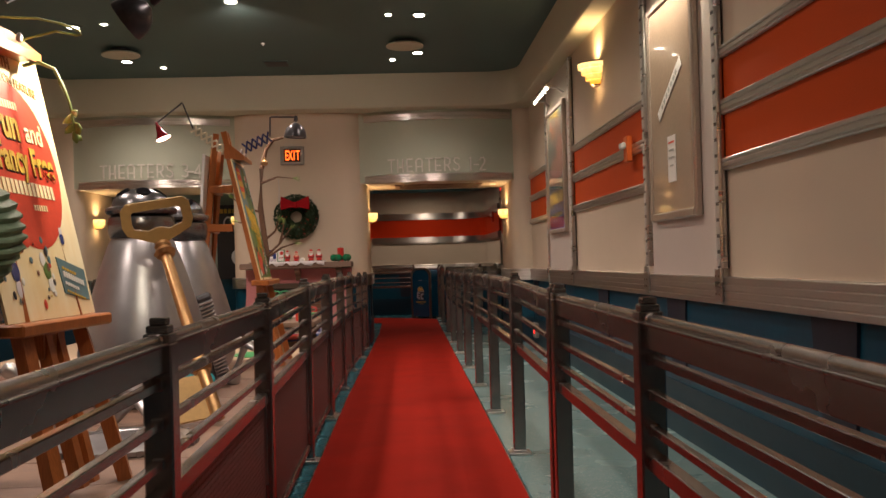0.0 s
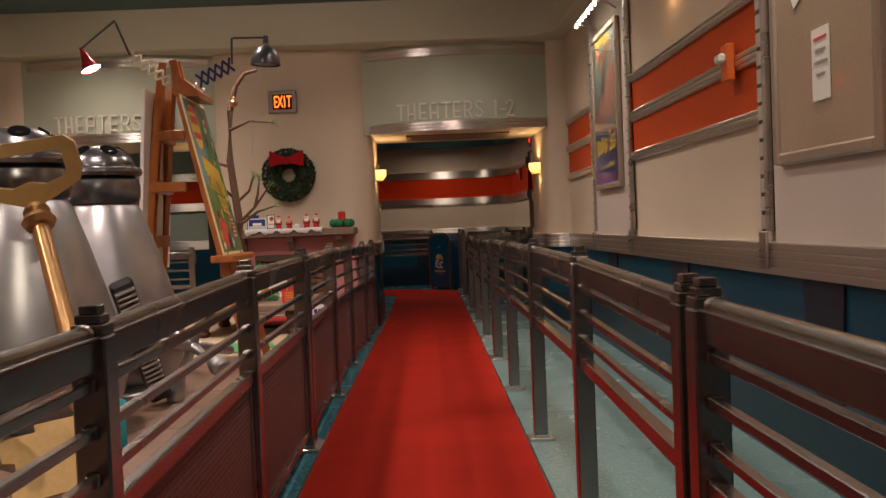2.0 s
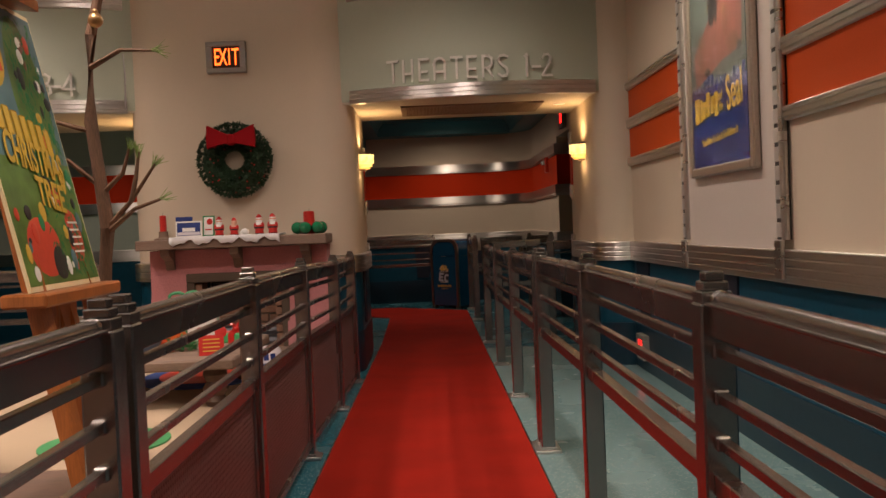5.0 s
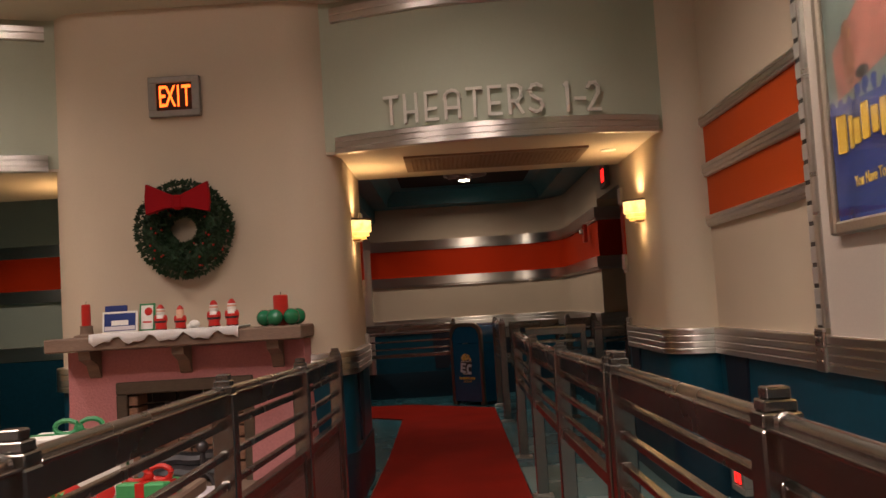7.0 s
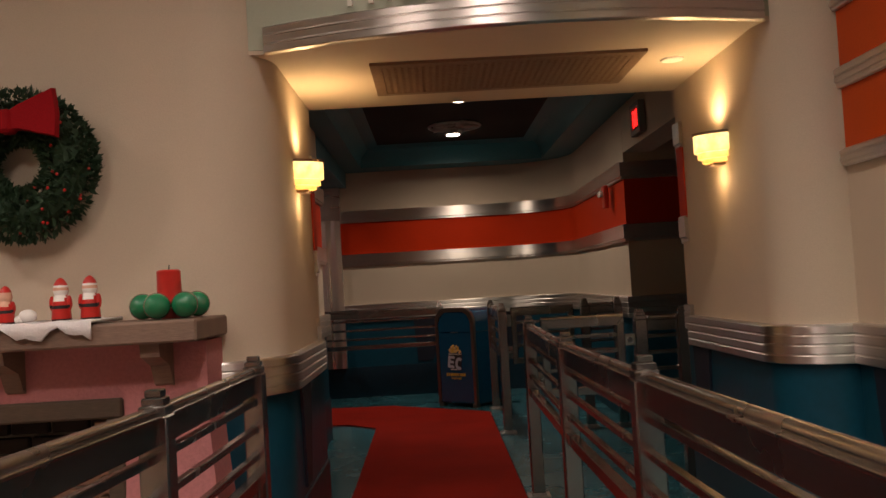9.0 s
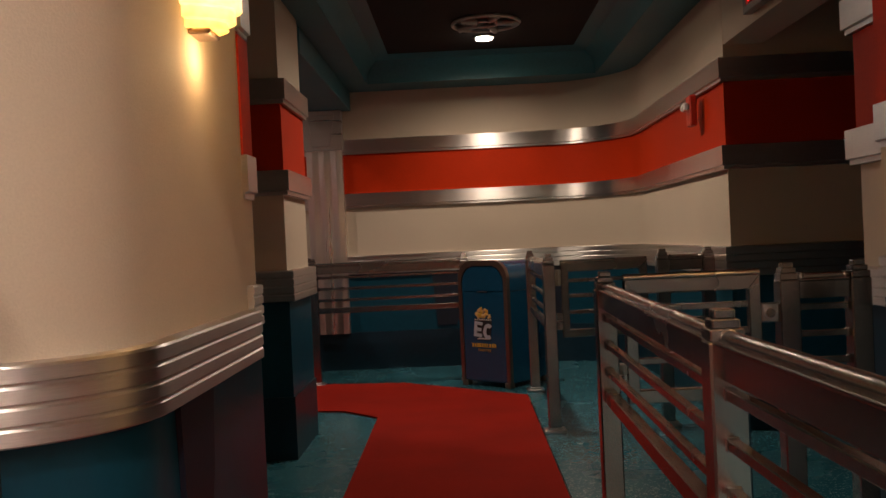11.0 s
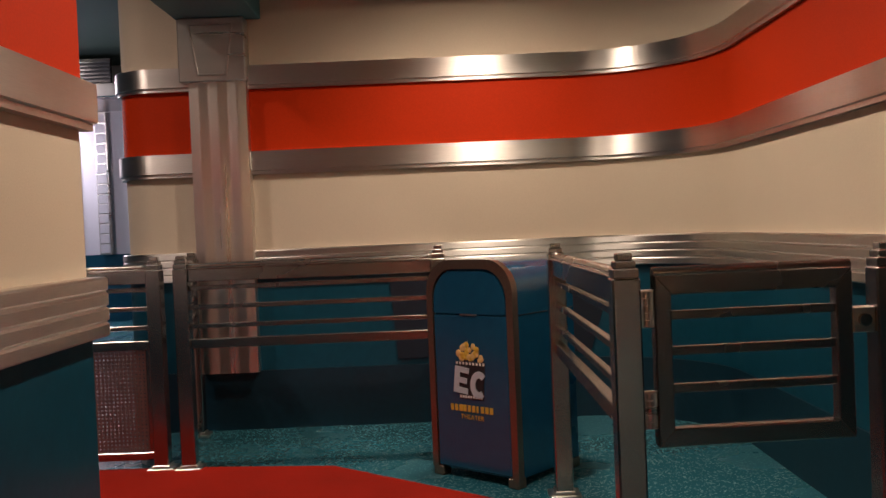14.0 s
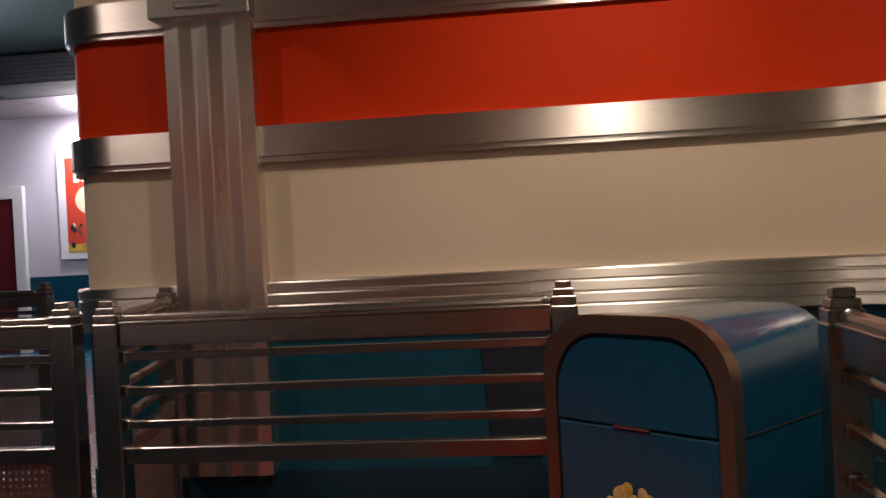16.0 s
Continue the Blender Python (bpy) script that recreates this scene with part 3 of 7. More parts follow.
# ---- more materials ----
M.update({
    "bronze": material("bronze_trim", (0.3, 0.22, 0.17), 0.35, 0.9, grain=70, vary=0.12, bump=0.08),
    "can_blue": material("glossy_blue_paint", (0.006, 0.07, 0.15), 0.24, grain=18, vary=0.1, bump=0.02, coat=0.5),
    "cream": material("cream_paint", (0.72, 0.66, 0.5), 0.5, grain=60, vary=0.05),
    "grey_letter": material("grey_letter", (0.42, 0.44, 0.42), 0.4, 0.6, grain=60, vary=0.08),
    "letter": material("stone_letter", (0.68, 0.67, 0.61), 0.5, grain=60, vary=0.08),
    "yellow": material("yellow_ink", (0.62, 0.4, 0.05), 0.5, grain=60, vary=0.1),
    "white": material("white_paint", (0.78, 0.77, 0.74), 0.5, grain=60, vary=0.04),
    "snow": material("white_felt", (0.8, 0.8, 0.82), 0.95, grain=160, vary=0.06, bump=0.8),
    "pink": material("mauve_stucco", (0.46, 0.185, 0.19), 0.85, grain=70, vary=0.12, bump=0.9),
    "mantel": material("weathered_wood", (0.2, 0.135, 0.1), 0.7, grain=30, vary=0.25, bump=0.3, stretch=(1, 9, 9)),
    "lintel_wood": material("lintel_wood", (0.075, 0.052, 0.034), 0.7, grain=30, vary=0.25, bump=0.3, stretch=(1, 9, 9)),
    "case_frame": material("case_frame", (0.46, 0.39, 0.33), 0.35, 0.7, grain=60, vary=0.08),
    "dark_wood": material("dark_wood", (0.075, 0.035, 0.02), 0.5, grain=22, vary=0.3, bump=0.2, stretch=(1, 8, 8)),
    "easel": material("orange_wood", (0.4, 0.13, 0.032), 0.35, grain=20, vary=0.25, bump=0.1, stretch=(8, 8, 0.8), coat=0.2),
    "brick": material("brown_brick", (0.23, 0.125, 0.08), 0.85, grain=60, vary=0.3, bump=0.5),
    "mortar": material("mortar", (0.33, 0.29, 0.24), 0.95, grain=90, vary=0.15, bump=0.4),
    "dark_brick": material("dark_brick", (0.02, 0.017, 0.015), 0.9, grain=30, vary=0.3),
    "plank": material("stage_plank", (0.19, 0.115, 0.08), 0.55, grain=18, vary=0.22, bump=0.2, stretch=(1, 8, 8)),
    "rug_cream": material("cream_mat", (0.5, 0.38, 0.26), 0.9, grain=150, vary=0.1, bump=0.3),
    "green": material("green_paint", (0.02, 0.2, 0.07), 0.5, grain=60, vary=0.12),
    "bright_green": material("bright_green", (0.05, 0.3, 0.1), 0.6, grain=60, vary=0.1),
    "bauble": material("green_bauble", (0.01, 0.17, 0.07), 0.15, grain=20, vary=0.06, bump=0.0, coat=0.6),
    "red_gloss": material("red_gloss", (0.5, 0.02, 0.015), 0.3, grain=40, vary=0.08, coat=0.3),
    "red_velvet": material("red_velvet", (0.27, 0.006, 0.01), 0.9, grain=200, vary=0.15, bump=0.3, spec=0.15),
    "skin": material("painted_face", (0.65, 0.38, 0.27), 0.5, grain=40, vary=0.05),
    "leaf": material("fir_green", (0.018, 0.05, 0.02), 0.7, grain=40, vary=0.4),
    "vine": material("vine_green", (0.2, 0.3, 0.08), 0.5, grain=40, vary=0.2),
    "hide": material("knobbly_green", (0.17, 0.28, 0.17), 0.6, grain=14, vary=0.4, bump=0.6),
    "bark": material("bare_bark", (0.13, 0.07, 0.04), 0.8, grain=30, vary=0.35, bump=0.5, stretch=(6, 6, 1)),
    "pewter_shaker": material("pewter_shaker", (0.36, 0.36, 0.375), 0.36, 0.92, grain=6, vary=0.12, bump=0.03, large=1.1),
    "pewter_cap": material("dark_pewter", (0.2, 0.2, 0.21), 0.24, 0.95, grain=12, vary=0.1, bump=0.03),
    "silver": material("satin_silver", (0.5, 0.5, 0.51), 0.32, 0.9, grain=25, vary=0.1, bump=0.03),
    "gold": material("brass_gold", (0.56, 0.34, 0.16), 0.3, 0.95, grain=30, vary=0.12, bump=0.03),
    "tan_gold": material("ochre_paint", (0.4, 0.25, 0.09), 0.36, grain=30, vary=0.12, coat=0.3),
    "teal_tag": material("teal_card", (0.02, 0.3, 0.36), 0.6, grain=40, vary=0.08),
    "card": material("ochre_card", (0.55, 0.36, 0.14), 0.7, grain=40, vary=0.1),
    "board": material("tan_board", (0.36, 0.27, 0.2), 0.16, grain=50, vary=0.08, bump=0.02, coat=0.5),
    "blue_ink": material("blue_ink", (0.03, 0.05, 0.2), 0.25, grain=6, vary=0.3, coat=0.4),
    "teal_ink": material("teal_ink", (0.09, 0.2, 0.24), 0.3, grain=6, vary=0.3, coat=0.3),
    "rose_ink": material("rose_ink", (0.3, 0.11, 0.09), 0.3, grain=9, vary=0.4, coat=0.3),
    "brown_ink": material("brown_ink", (0.2, 0.08, 0.05), 0.3, grain=6, vary=0.4, coat=0.3),
    "green_ink": material("green_ink", (0.1, 0.2, 0.04), 0.35, grain=9, vary=0.5, coat=0.3),
    "poster_red": material("poster_red", (0.62, 0.06, 0.03), 0.4, grain=30, vary=0.08),
    "poster_cream": material("poster_cream", (0.84, 0.76, 0.56), 0.45, grain=5, vary=0.06, second=(0.8, 0.62, 0.3), stretch=(2.5, 1, 0.7)),
    "black_ink": material("black_ink", (0.02, 0.02, 0.025), 0.4, grain=30, vary=0.2),
    "blue_bowl": material("slate_blue", (0.1, 0.16, 0.27), 0.4, grain=40, vary=0.1),
    "blue_rug": material("blue_rug", (0.03, 0.08, 0.3), 0.9, grain=120, vary=0.2, bump=0.4),
    "popcorn": material("popcorn_ink", (0.72, 0.5, 0.2), 0.5, grain=60, vary=0.15),
    "pale_ink": material("pale_blue_ink", (0.5, 0.54, 0.62), 0.45, grain=60, vary=0.06),
    "hole": material("hole_shade", (0.006, 0.006, 0.007), 0.9, grain=40, vary=0.1, spec=0.0),
    "film_pale": material("film_pale", (0.62, 0.6, 0.58), 0.35, 0.6, grain=60, vary=0.06),
    "slate_ink": material("slate_ink", (0.13, 0.165, 0.155), 0.3, grain=9, vary=0.25, coat=0.3),
    "exit_face": material("exit_face", (0.035, 0.02, 0.014), 0.6, grain=40, vary=0.1, spec=0.2),
    "exit_frame": material("exit_frame", (0.26, 0.245, 0.225), 0.5, 0.3, grain=50, vary=0.1),
    "nut": material("brown_nut", (0.3, 0.16, 0.07), 0.6, grain=30, vary=0.3),
    "lilac": material("lilac_white_wall", (0.62, 0.58, 0.62), 0.6, grain=80, vary=0.04),
    "maroon": material("maroon_door", (0.12, 0.01, 0.015), 0.35, grain=30, vary=0.15),
    "green_wall": material("pale_green_wall", (0.35, 0.4, 0.33), 0.7, grain=120, vary=0.05),
    "alarm": material("alarm_orange", (0.65, 0.12, 0.02), 0.4, grain=40, vary=0.05),
    "alarm_red": material("alarm_red", (0.5, 0.03, 0.01), 0.4, grain=40, vary=0.05),
    "lamp_red": material("lamp_red", (0.25, 0.01, 0.015), 0.25, grain=30, vary=0.1, coat=0.5),
    "lamp_dark": material("lamp_dark", (0.1, 0.1, 0.11), 0.3, 0.8, grain=30, vary=0.2),
    "scissor_blue": material("dark_blue_enamel", (0.015, 0.02, 0.12), 0.35, grain=30, vary=0.1),
    "lens": material("clear_lens", (0.8, 0.8, 0.78), 0.1, grain=30, vary=0.05, coat=0.8),
    "lilac_lit": glowing("lilac_light", (0.85, 0.8, 1.0), 5),
})


def letters(parent, text, place, size, mat, extrude=0.01, squeeze=0.62, gap=1.0, name="letter"):
    """One raised letter object per character; place(i, n) gives each one's pose."""
    n = len(text)
    for i, ch in enumerate(text):
        if ch == " ":
            continue
        cu = bpy.data.curves.new(name, "FONT")
        cu.body, cu.size, cu.extrude, cu.align_x = ch, size, extrude, "CENTER"
        cu.materials.append(M[mat])
        ob = new(name, cu)
        ob.parent = parent
        ob.matrix_local = place(i, n) @ Matrix.Diagonal((squeeze, 1, 1, 1))


# ---- doorway signs ----
# strokes of tall narrow letters in a unit box, with low crossbars
BOWL = [(0.5 + 0.5 * math.cos(radians(q)), 0.72 + 0.28 * math.sin(radians(q))) for q in range(0, 181, 30)]
DECO = {
    "T": (((0.05, 1), (0.95, 1)), ((0.5, 1), (0.5, 0))),
    "H": (((0.1, 0), (0.1, 1)), ((0.9, 0), (0.9, 1)), ((0.1, 0.36), (0.9, 0.36))),
    "E": (((0.9, 1), (0.15, 1), (0.15, 0), (0.9, 0)), ((0.15, 0.4), (0.8, 0.4))),
    "A": (((0.05, 0), (0.05, 0.72)), tuple(BOWL[::-1]), ((0.95, 0.72), (0.95, 0)), ((0.05, 0.36), (0.95, 0.36))),
    "R": (((0.1, 0), (0.1, 1), (0.6, 1), (0.88, 0.88), (0.88, 0.6), (0.6, 0.42), (0.1, 0.42)), ((0.5, 0.42), (0.92, 0))),
    "S": (((0.88, 0.92), (0.6, 1), (0.28, 0.97), (0.12, 0.8), (0.22, 0.62), (0.78, 0.4), (0.9, 0.2), (0.72, 0.03), (0.4, 0), (0.08, 0.1)),),
    "1": (((0.5, 0), (0.5, 1), (0.36, 0.94)),),
    "-": (((0.2, 0.42), (0.8, 0.42)),),
    "2": (((0.12, 0.82), (0.3, 0.98), (0.65, 1), (0.86, 0.84), (0.82, 0.6), (0.12, 0), (0.92, 0)),),
    "3": (((0.12, 0.94), (0.5, 1), (0.84, 0.88), (0.78, 0.62), (0.45, 0.52), (0.84, 0.4), (0.88, 0.14), (0.5, 0), (0.1, 0.08)),),
    "4": (((0.75, 0), (0.75, 1), (0.05, 0.3), (0.98, 0.3)),),
}


def theater_sign(text, x0, x1, front):
    t = thing("theater_sign", "raised grey letters reading " + text.replace("THEATERS", "Theaters") + " above the doorway", "sign", "doorway signs")

    def place(i, n):
        x = x0 + (x1 - x0) * (0, 0.093, 0.19, 0.29, 0.395, 0.487, 0.585, 0.682, 0.75, 0.83, 0.89, 0.955)[i]
        k = (x - front[0][0]) / (front[-1][0] - front[0][0]) * (len(front) - 1)
        a, b = front[max(0, min(len(front) - 2, int(k)))], front[max(1, min(len(front) - 1, int(k) + 1))]
        u = k - int(k)
        y = a[1] + (b[1] - a[1]) * u
        return pose(x, y - 0.028, 2.455, 90, 0, math.degrees(math.atan2(b[1] - a[1], b[0] - a[0])))

    w, h = 0.095, 0.172
    for i, ch in enumerate(text):
        if ch == " ":
            continue
        bm = B()
        for stroke in DECO[ch]:
            for p, q in zip(stroke, stroke[1:]):
                a = Vector(((p[0] - 0.5) * w, p[1] * h))
                c = Vector(((q[0] - 0.5) * w, q[1] * h))
                d = (c - a).normalized() * 0.0095
                n = Vector((-d.y, d.x))
                corners = [a - d - n, c + d - n, c + d + n, a - d + n]
                lo = [bm.verts.new((v.x, v.y, -0.008)) for v in corners]
                hi = [bm.verts.new((v.x, v.y, 0.008)) for v in corners]
                bm.faces.new(lo[::-1])
                bm.faces.new(hi)
                for k in range(4):
                    bm.faces.new((lo[k], lo[(k + 1) % 4], hi[(k + 1) % 4], hi[k]))
        o = part("letter", bm, "letter", t)
        o.matrix_local = place(i, len(text))


theater_sign("THEATERS 1-2", 0.34, 1.68, FRONT_12)
theater_sign("THEATERS 3-4", -3.64, -2.3, FRONT_34)


# ---- wall sconces ----
def sconce(x, y, z, turn, power=6.0, fan=False):
    """Stepped amber glass sconce; local +y points out of the wall, z is its top."""
    t = thing("wall_sconce", "lit amber glass wall sconce with stepped tiers on the plaster wall", "wall lamp", "wall sconces", m=pose(x, y, z, 0, 0, turn))
    tiers = ((0.112, -0.004, -0.088), (0.096, -0.088, -0.118), (0.076, -0.118, -0.138)) if not fan else ((0.17, 0, -0.05), (0.14, -0.05, -0.1), (0.105, -0.1, -0.15), (0.065, -0.15, -0.19))
    for r, z0, z1 in tiers:
        pts = [(-r, 0.0)] + [(-r + 2 * r * i / 10, 0.015 + r * 1.05 * math.sin(math.pi * i / 10) ** 0.7) for i in range(11)] + [(r, 0.0)]
        part("glass_tier", prism(B(), pts, z1 + 0.003, z0), "lit_glass", t, "glowing amber glass tier")
    r0 = tiers[0][0] + 0.004
    pts = [(-r0, 0.0)] + [(-r0 + 2 * r0 * i / 10, 0.018 + r0 * 1.05 * math.sin(math.pi * i / 10) ** 0.8) for i in range(11)] + [(r0, 0.0)]
    part("rim", prism(B(), pts, -0.003, 0.009), "bronze", t, "thin bronze rim")
    part("base", box(B(), -0.05, 0.05, 0.0, 0.06, tiers[-1][2] - 0.012, tiers[-1][2] + 0.0025, 0.004), "bronze", t, "small bronze base")
    part("back_plate", box(B(), -0.05, 0.05, 0.0, 0.012, tiers[-1][2], 0.02, 0.003), "bronze", t)
    m = pose(x, y, z, 0, 0, turn)
    up = tuple(m @ Vector((0, 0.09, 0.03)))
    lamp("SPOT", up, power * 1.25, (1, 0.62, 0.28), 0.04, (up[0], up[1] + 0.001, up[2] + 1), 168)
    lamp("POINT", tuple(m @ Vector((0, 0.07, -0.2))), power * 0.12, (1, 0.62, 0.28), 0.04)
    return t


sconce(-0.03, 11.63, 1.93, -90)
sconce(2.03, 11.45, 1.93, 90)
sconce(2.3, 6.15, 2.95, 90, 12, fan=True)
sconce(-4.0, 11.45, 1.93, -90)
sconce(-1.94, 11.63, 1.93, 90)

# ---- soffit grille and sprinkler ----
t = thing("ceiling_grille", "bronze pierced air grille set in the doorway soffit", "air grille")
bm = B()
box(bm, 0.38, 1.65, 11.22, 11.27, 2.296, 2.31)
box(bm, 0.38, 1.65, 11.83, 11.88, 2.296, 2.31)
box(bm, 0.38, 0.43, 11.27, 11.83, 2.296, 2.31)
box(bm, 1.6, 1.65, 11.27, 11.83, 2.296, 2.31)
part("frame", bm, "grille", t)
part("backing", box(B(), 0.43, 1.6, 11.27, 11.83, 2.306, 2.31), "black", t)
for i in range(36):
    x = 0.446 + i * 0.0325
    part("slat", box(B(), x - 0.008, x + 0.008, 11.27, 11.83, 2.298, 2.305), "grille", t)
for j in range(17):
    y = 11.288 + j * 0.0328
    part("slat", box(B(), 0.43, 1.6, y - 0.008, y + 0.008, 2.2972, 2.3045), "grille", t)
single("soffit_ring", lathe(B(), [(0.05, 0), (0.055, 0.004), (0.055, 0.008), (0.03, 0.01)], (1.82, 11.45, 2.3)), "white", "small pale round sprinkler cover in the soffit", "sprinkler")


# ---- exit signs ----
def exit_sign(m, glow, w=0.33, h=0.26):
    t = thing("exit_sign", "brushed steel exit sign with lit red letters", "exit sign", "exit signs", m=m)
    bm = B()
    box(bm, -w / 2, w / 2, -0.05, 0, -h / 2, -h / 2 + 0.04, 0.004)
    box(bm, -w / 2, w / 2, -0.05, 0, h / 2 - 0.04, h / 2, 0.004)
    box(bm, -w / 2, -w / 2 + 0.05, -0.0495, 0, -h / 2 + 0.04, h / 2 - 0.04, 0.003)
    box(bm, w / 2 - 0.05, w / 2, -0.0495, 0, -h / 2 + 0.04, h / 2 - 0.04, 0.003)
    part("frame", bm, "exit_frame", t, "grey metal frame")
    part("face", box(B(), -w / 2 + 0.05, w / 2 - 0.05, -0.035, -0.01, -h / 2 + 0.04, h / 2 - 0.04), "exit_face", t, "dark brown face")
    letters(t, "EXIT", lambda i, n: pose((-0.077 + 0.052 * i) * w / 0.33, -0.04, -0.065 * h / 0.26, 90, 0, 0), 0.2 * h / 0.26, glow, 0.003, 0.5)
    return t


exit_sign(pose(-1.05, 10.858, 2.725), "exit_orange")
exit_sign(pose(2.258, 13.98, 2.46, 0, 0, -90), "exit_red", 0.3, 0.24)
exit_sign(pose(2.284, 10.4, 0.2, 0, 0, -90), "exit_red", 0.24, 0.2)

# ---- wreath ----
t = thing("wreath", "round green fir wreath with red berries hung on the wall", "wreath", m=pose(-1.01, 10.78, 1.86))
rnd = random.Random(4)
bm = B()
for i in range(4200):
    a, q = rnd.uniform(0, 2 * math.pi), rnd.uniform(0, 2 * math.pi)
    rad = 0.2 + 0.095 * math.cos(q)
    o = Vector((rad * math.cos(a), 0.06 * math.sin(q) - 0.005, rad * math.sin(a)))
    d = Vector((math.cos(q) * math.cos(a) + rnd.uniform(-0.9, 0.9), math.sin(q) + rnd.uniform(-0.9, 0.9), math.cos(q) * math.sin(a) + rnd.uniform(-0.9, 0.9))).normalized() * rnd.uniform(0.022, 0.042)
    s = d.cross(Vector((rnd.random(), rnd.random(), rnd.random()))).normalized() * 0.006
    bm.faces.new([bm.verts.new(o + v) for v in (-s, d * 0.55 - s * 1.2, d, d * 0.55 + s * 1.2, s)])
tagged(part("foliage", bm, "leaf", t, smooth=0), kind="stuff")
bm = B()
ring_pts = [(0.2 * math.cos(2 * math.pi * k / 24), 0, 0.2 * math.sin(2 * math.pi * k / 24)) for k in range(25)]
tube(bm, ring_pts, 0.07)
part("core", bm, "leaf", t)
for i in range(34):
    a, q = rnd.uniform(0, 2 * math.pi), rnd.uniform(-2.6, -0.5)
    rad = 0.2 + 0.1 * math.cos(q)
    part("berry", ball(B(), (rad * math.cos(a), 0.075 * math.sin(q) - 0.005, rad * math.sin(a)), 0.007, seg=8), "red_gloss", t)
bow = B()
for s in (-1, 1):
    pts = [(0.0, 0.035), (s * 0.06, 0.06), (s * 0.19, 0.125), (s * 0.2, 0.03), (s * 0.195, -0.07), (s * 0.06, -0.035), (0, -0.035)]
    lo = [bow.verts.new((x, -0.085 - 0.03 * math.sin(abs(x) * 14), z + 0.16)) for x, z in pts]
    hi = [bow.verts.new((x, -0.125 - 0.04 * math.sin(abs(x) * 14), z * 0.94 + 0.16)) for x, z in pts]
    bow.faces.new(lo)
    bow.faces.new(hi[::-1])
    for i in range(7):
        bow.faces.new((lo[i], lo[(i + 1) % 7], hi[(i + 1) % 7], hi[i]))
box(bow, -0.03, 0.03, -0.15, -0.07, 0.115, 0.205, 0.012)
part("bow", bow, "red_velvet", t, "large red velvet bow")

# ---- fireplace ----
FX0, FX1, FY = -1.7, -0.26, 10.6
t = thing("fireplace", "mauve stucco fireplace with a brick hearth and wooden lintel", "fireplace")
bm = B()
for a, b in ((FX0, -1.39), (-0.6, FX1)):
    rings = []
    for i in range(11):
        z = 1.13 * i / 10
        f = 0.13 * max(0, 0.8 - z) ** 1.3
        x0, x1 = (a - f, b) if a == FX0 else (a, b + f)
        rings.append([bm.verts.new(v) for v in ((x0, FY - f * 0.8, z), (x1, FY - f * 0.8, z), (x1, 10.858, z), (x0, 10.858, z))])
    for p, q in zip(rings, rings[1:]):
        for k in range(4):
            bm.faces.new((p[k], p[(k + 1) % 4], q[(k + 1) % 4], q[k]))
box(bm, -1.392, -0.598, FY, 10.858, 0.93, 1.13)
part("chimney_breast", bm, "pink", t)
bm = B()
box(bm, -1.41, -0.58, FY - 0.025, FY + 0.08, 0.86, 0.935, 0.008)
box(bm, -1.41, -1.345, FY - 0.02, FY + 0.08, 0.28, 0.86, 0.006)
box(bm, -0.645, -0.58, FY - 0.02, FY + 0.08, 0.28, 0.86, 0.006)
part("lintel", bm, "lintel_wood", t, "weathered wooden lintel and side posts")
part("firebox", box(B(), -1.345, -0.645, 10.83, 10.855, 0.28, 0.86), "mortar", t)
rnd = random.Random(8)
for row in range(8):
    for col in range(5):
        x = -1.34 + col * 0.16 - (0.08 if row % 2 else 0)
        xa, xb = max(-1.345, x), min(-0.645, x + 0.148)
        if xb - xa > 0.03:
            # the two top rows take a much darker brick colour
            part("brick", box(B(), xa, xb, 10.8 - rnd.uniform(0, 0.008), 10.83, 0.285 + row * 0.072, 0.285 + row * 0.072 + 0.06, 0.005), "brick" if row < 6 else "dark_brick", t)
for row in range(8):
    part("brick", box(B(), -1.345, -1.29, 10.61, 10.79, 0.285 + row * 0.072, 0.345 + row * 0.072, 0.005), "brick", t)
    part("brick", box(B(), -0.7, -0.645, 10.61, 10.79, 0.285 + row * 0.072, 0.345 + row * 0.072, 0.005), "brick", t)
part("hearth", box(B(), -1.75, -0.2, 10.2, 10.83, 0.282, 0.31, 0.006), "mantel", t)
bm = B()
box(bm, -1.745, -0.235, 10.37, 10.86, 1.14, 1.22, 0.008)
part("mantel_shelf", bm, "mantel", t, "thick weathered wooden mantel shelf")
for x in (-1.53, -0.98, -0.42):
    bm = B()
    v = [(10.6, 1.14), (10.42, 1.14), (10.43, 1.09), (10.54, 1.05), (10.58, 0.98), (10.6, 0.97)]
    lo = [bm.verts.new((x - 0.035, y, z)) for y, z in v]
    hi = [bm.verts.new((x + 0.035, y, z)) for y, z in v]
    bm.faces.new(lo)
    bm.faces.new(hi[::-1])
    for i in range(6):
        bm.faces.new((lo[i], lo[(i + 1) % 6], hi[(i + 1) % 6], hi[i]))
    part("bracket", bm, "mantel", t)
for x in (-1.2, -0.88):
    a = thing("andiron", "dark iron andiron with a round ball top in the hearth", "andiron", "andirons", m=pose(x, 10.5, 0.31))
    bm = B()
    tube(bm, [(-0.07, -0.03, 0.0), (-0.05, -0.02, 0.05), (0, 0, 0.08), (0.05, -0.02, 0.05), (0.07, -0.03, 0.0)], 0.013)
    rod(bm, (0, 0, 0.08), (0, 0, 0.2), 0.02, 0.014)
    part("stand", bm, "lamp_dark", a)
    part("ball", ball(B(), (0, 0, 0.225), 0.037), "lamp_dark", a)
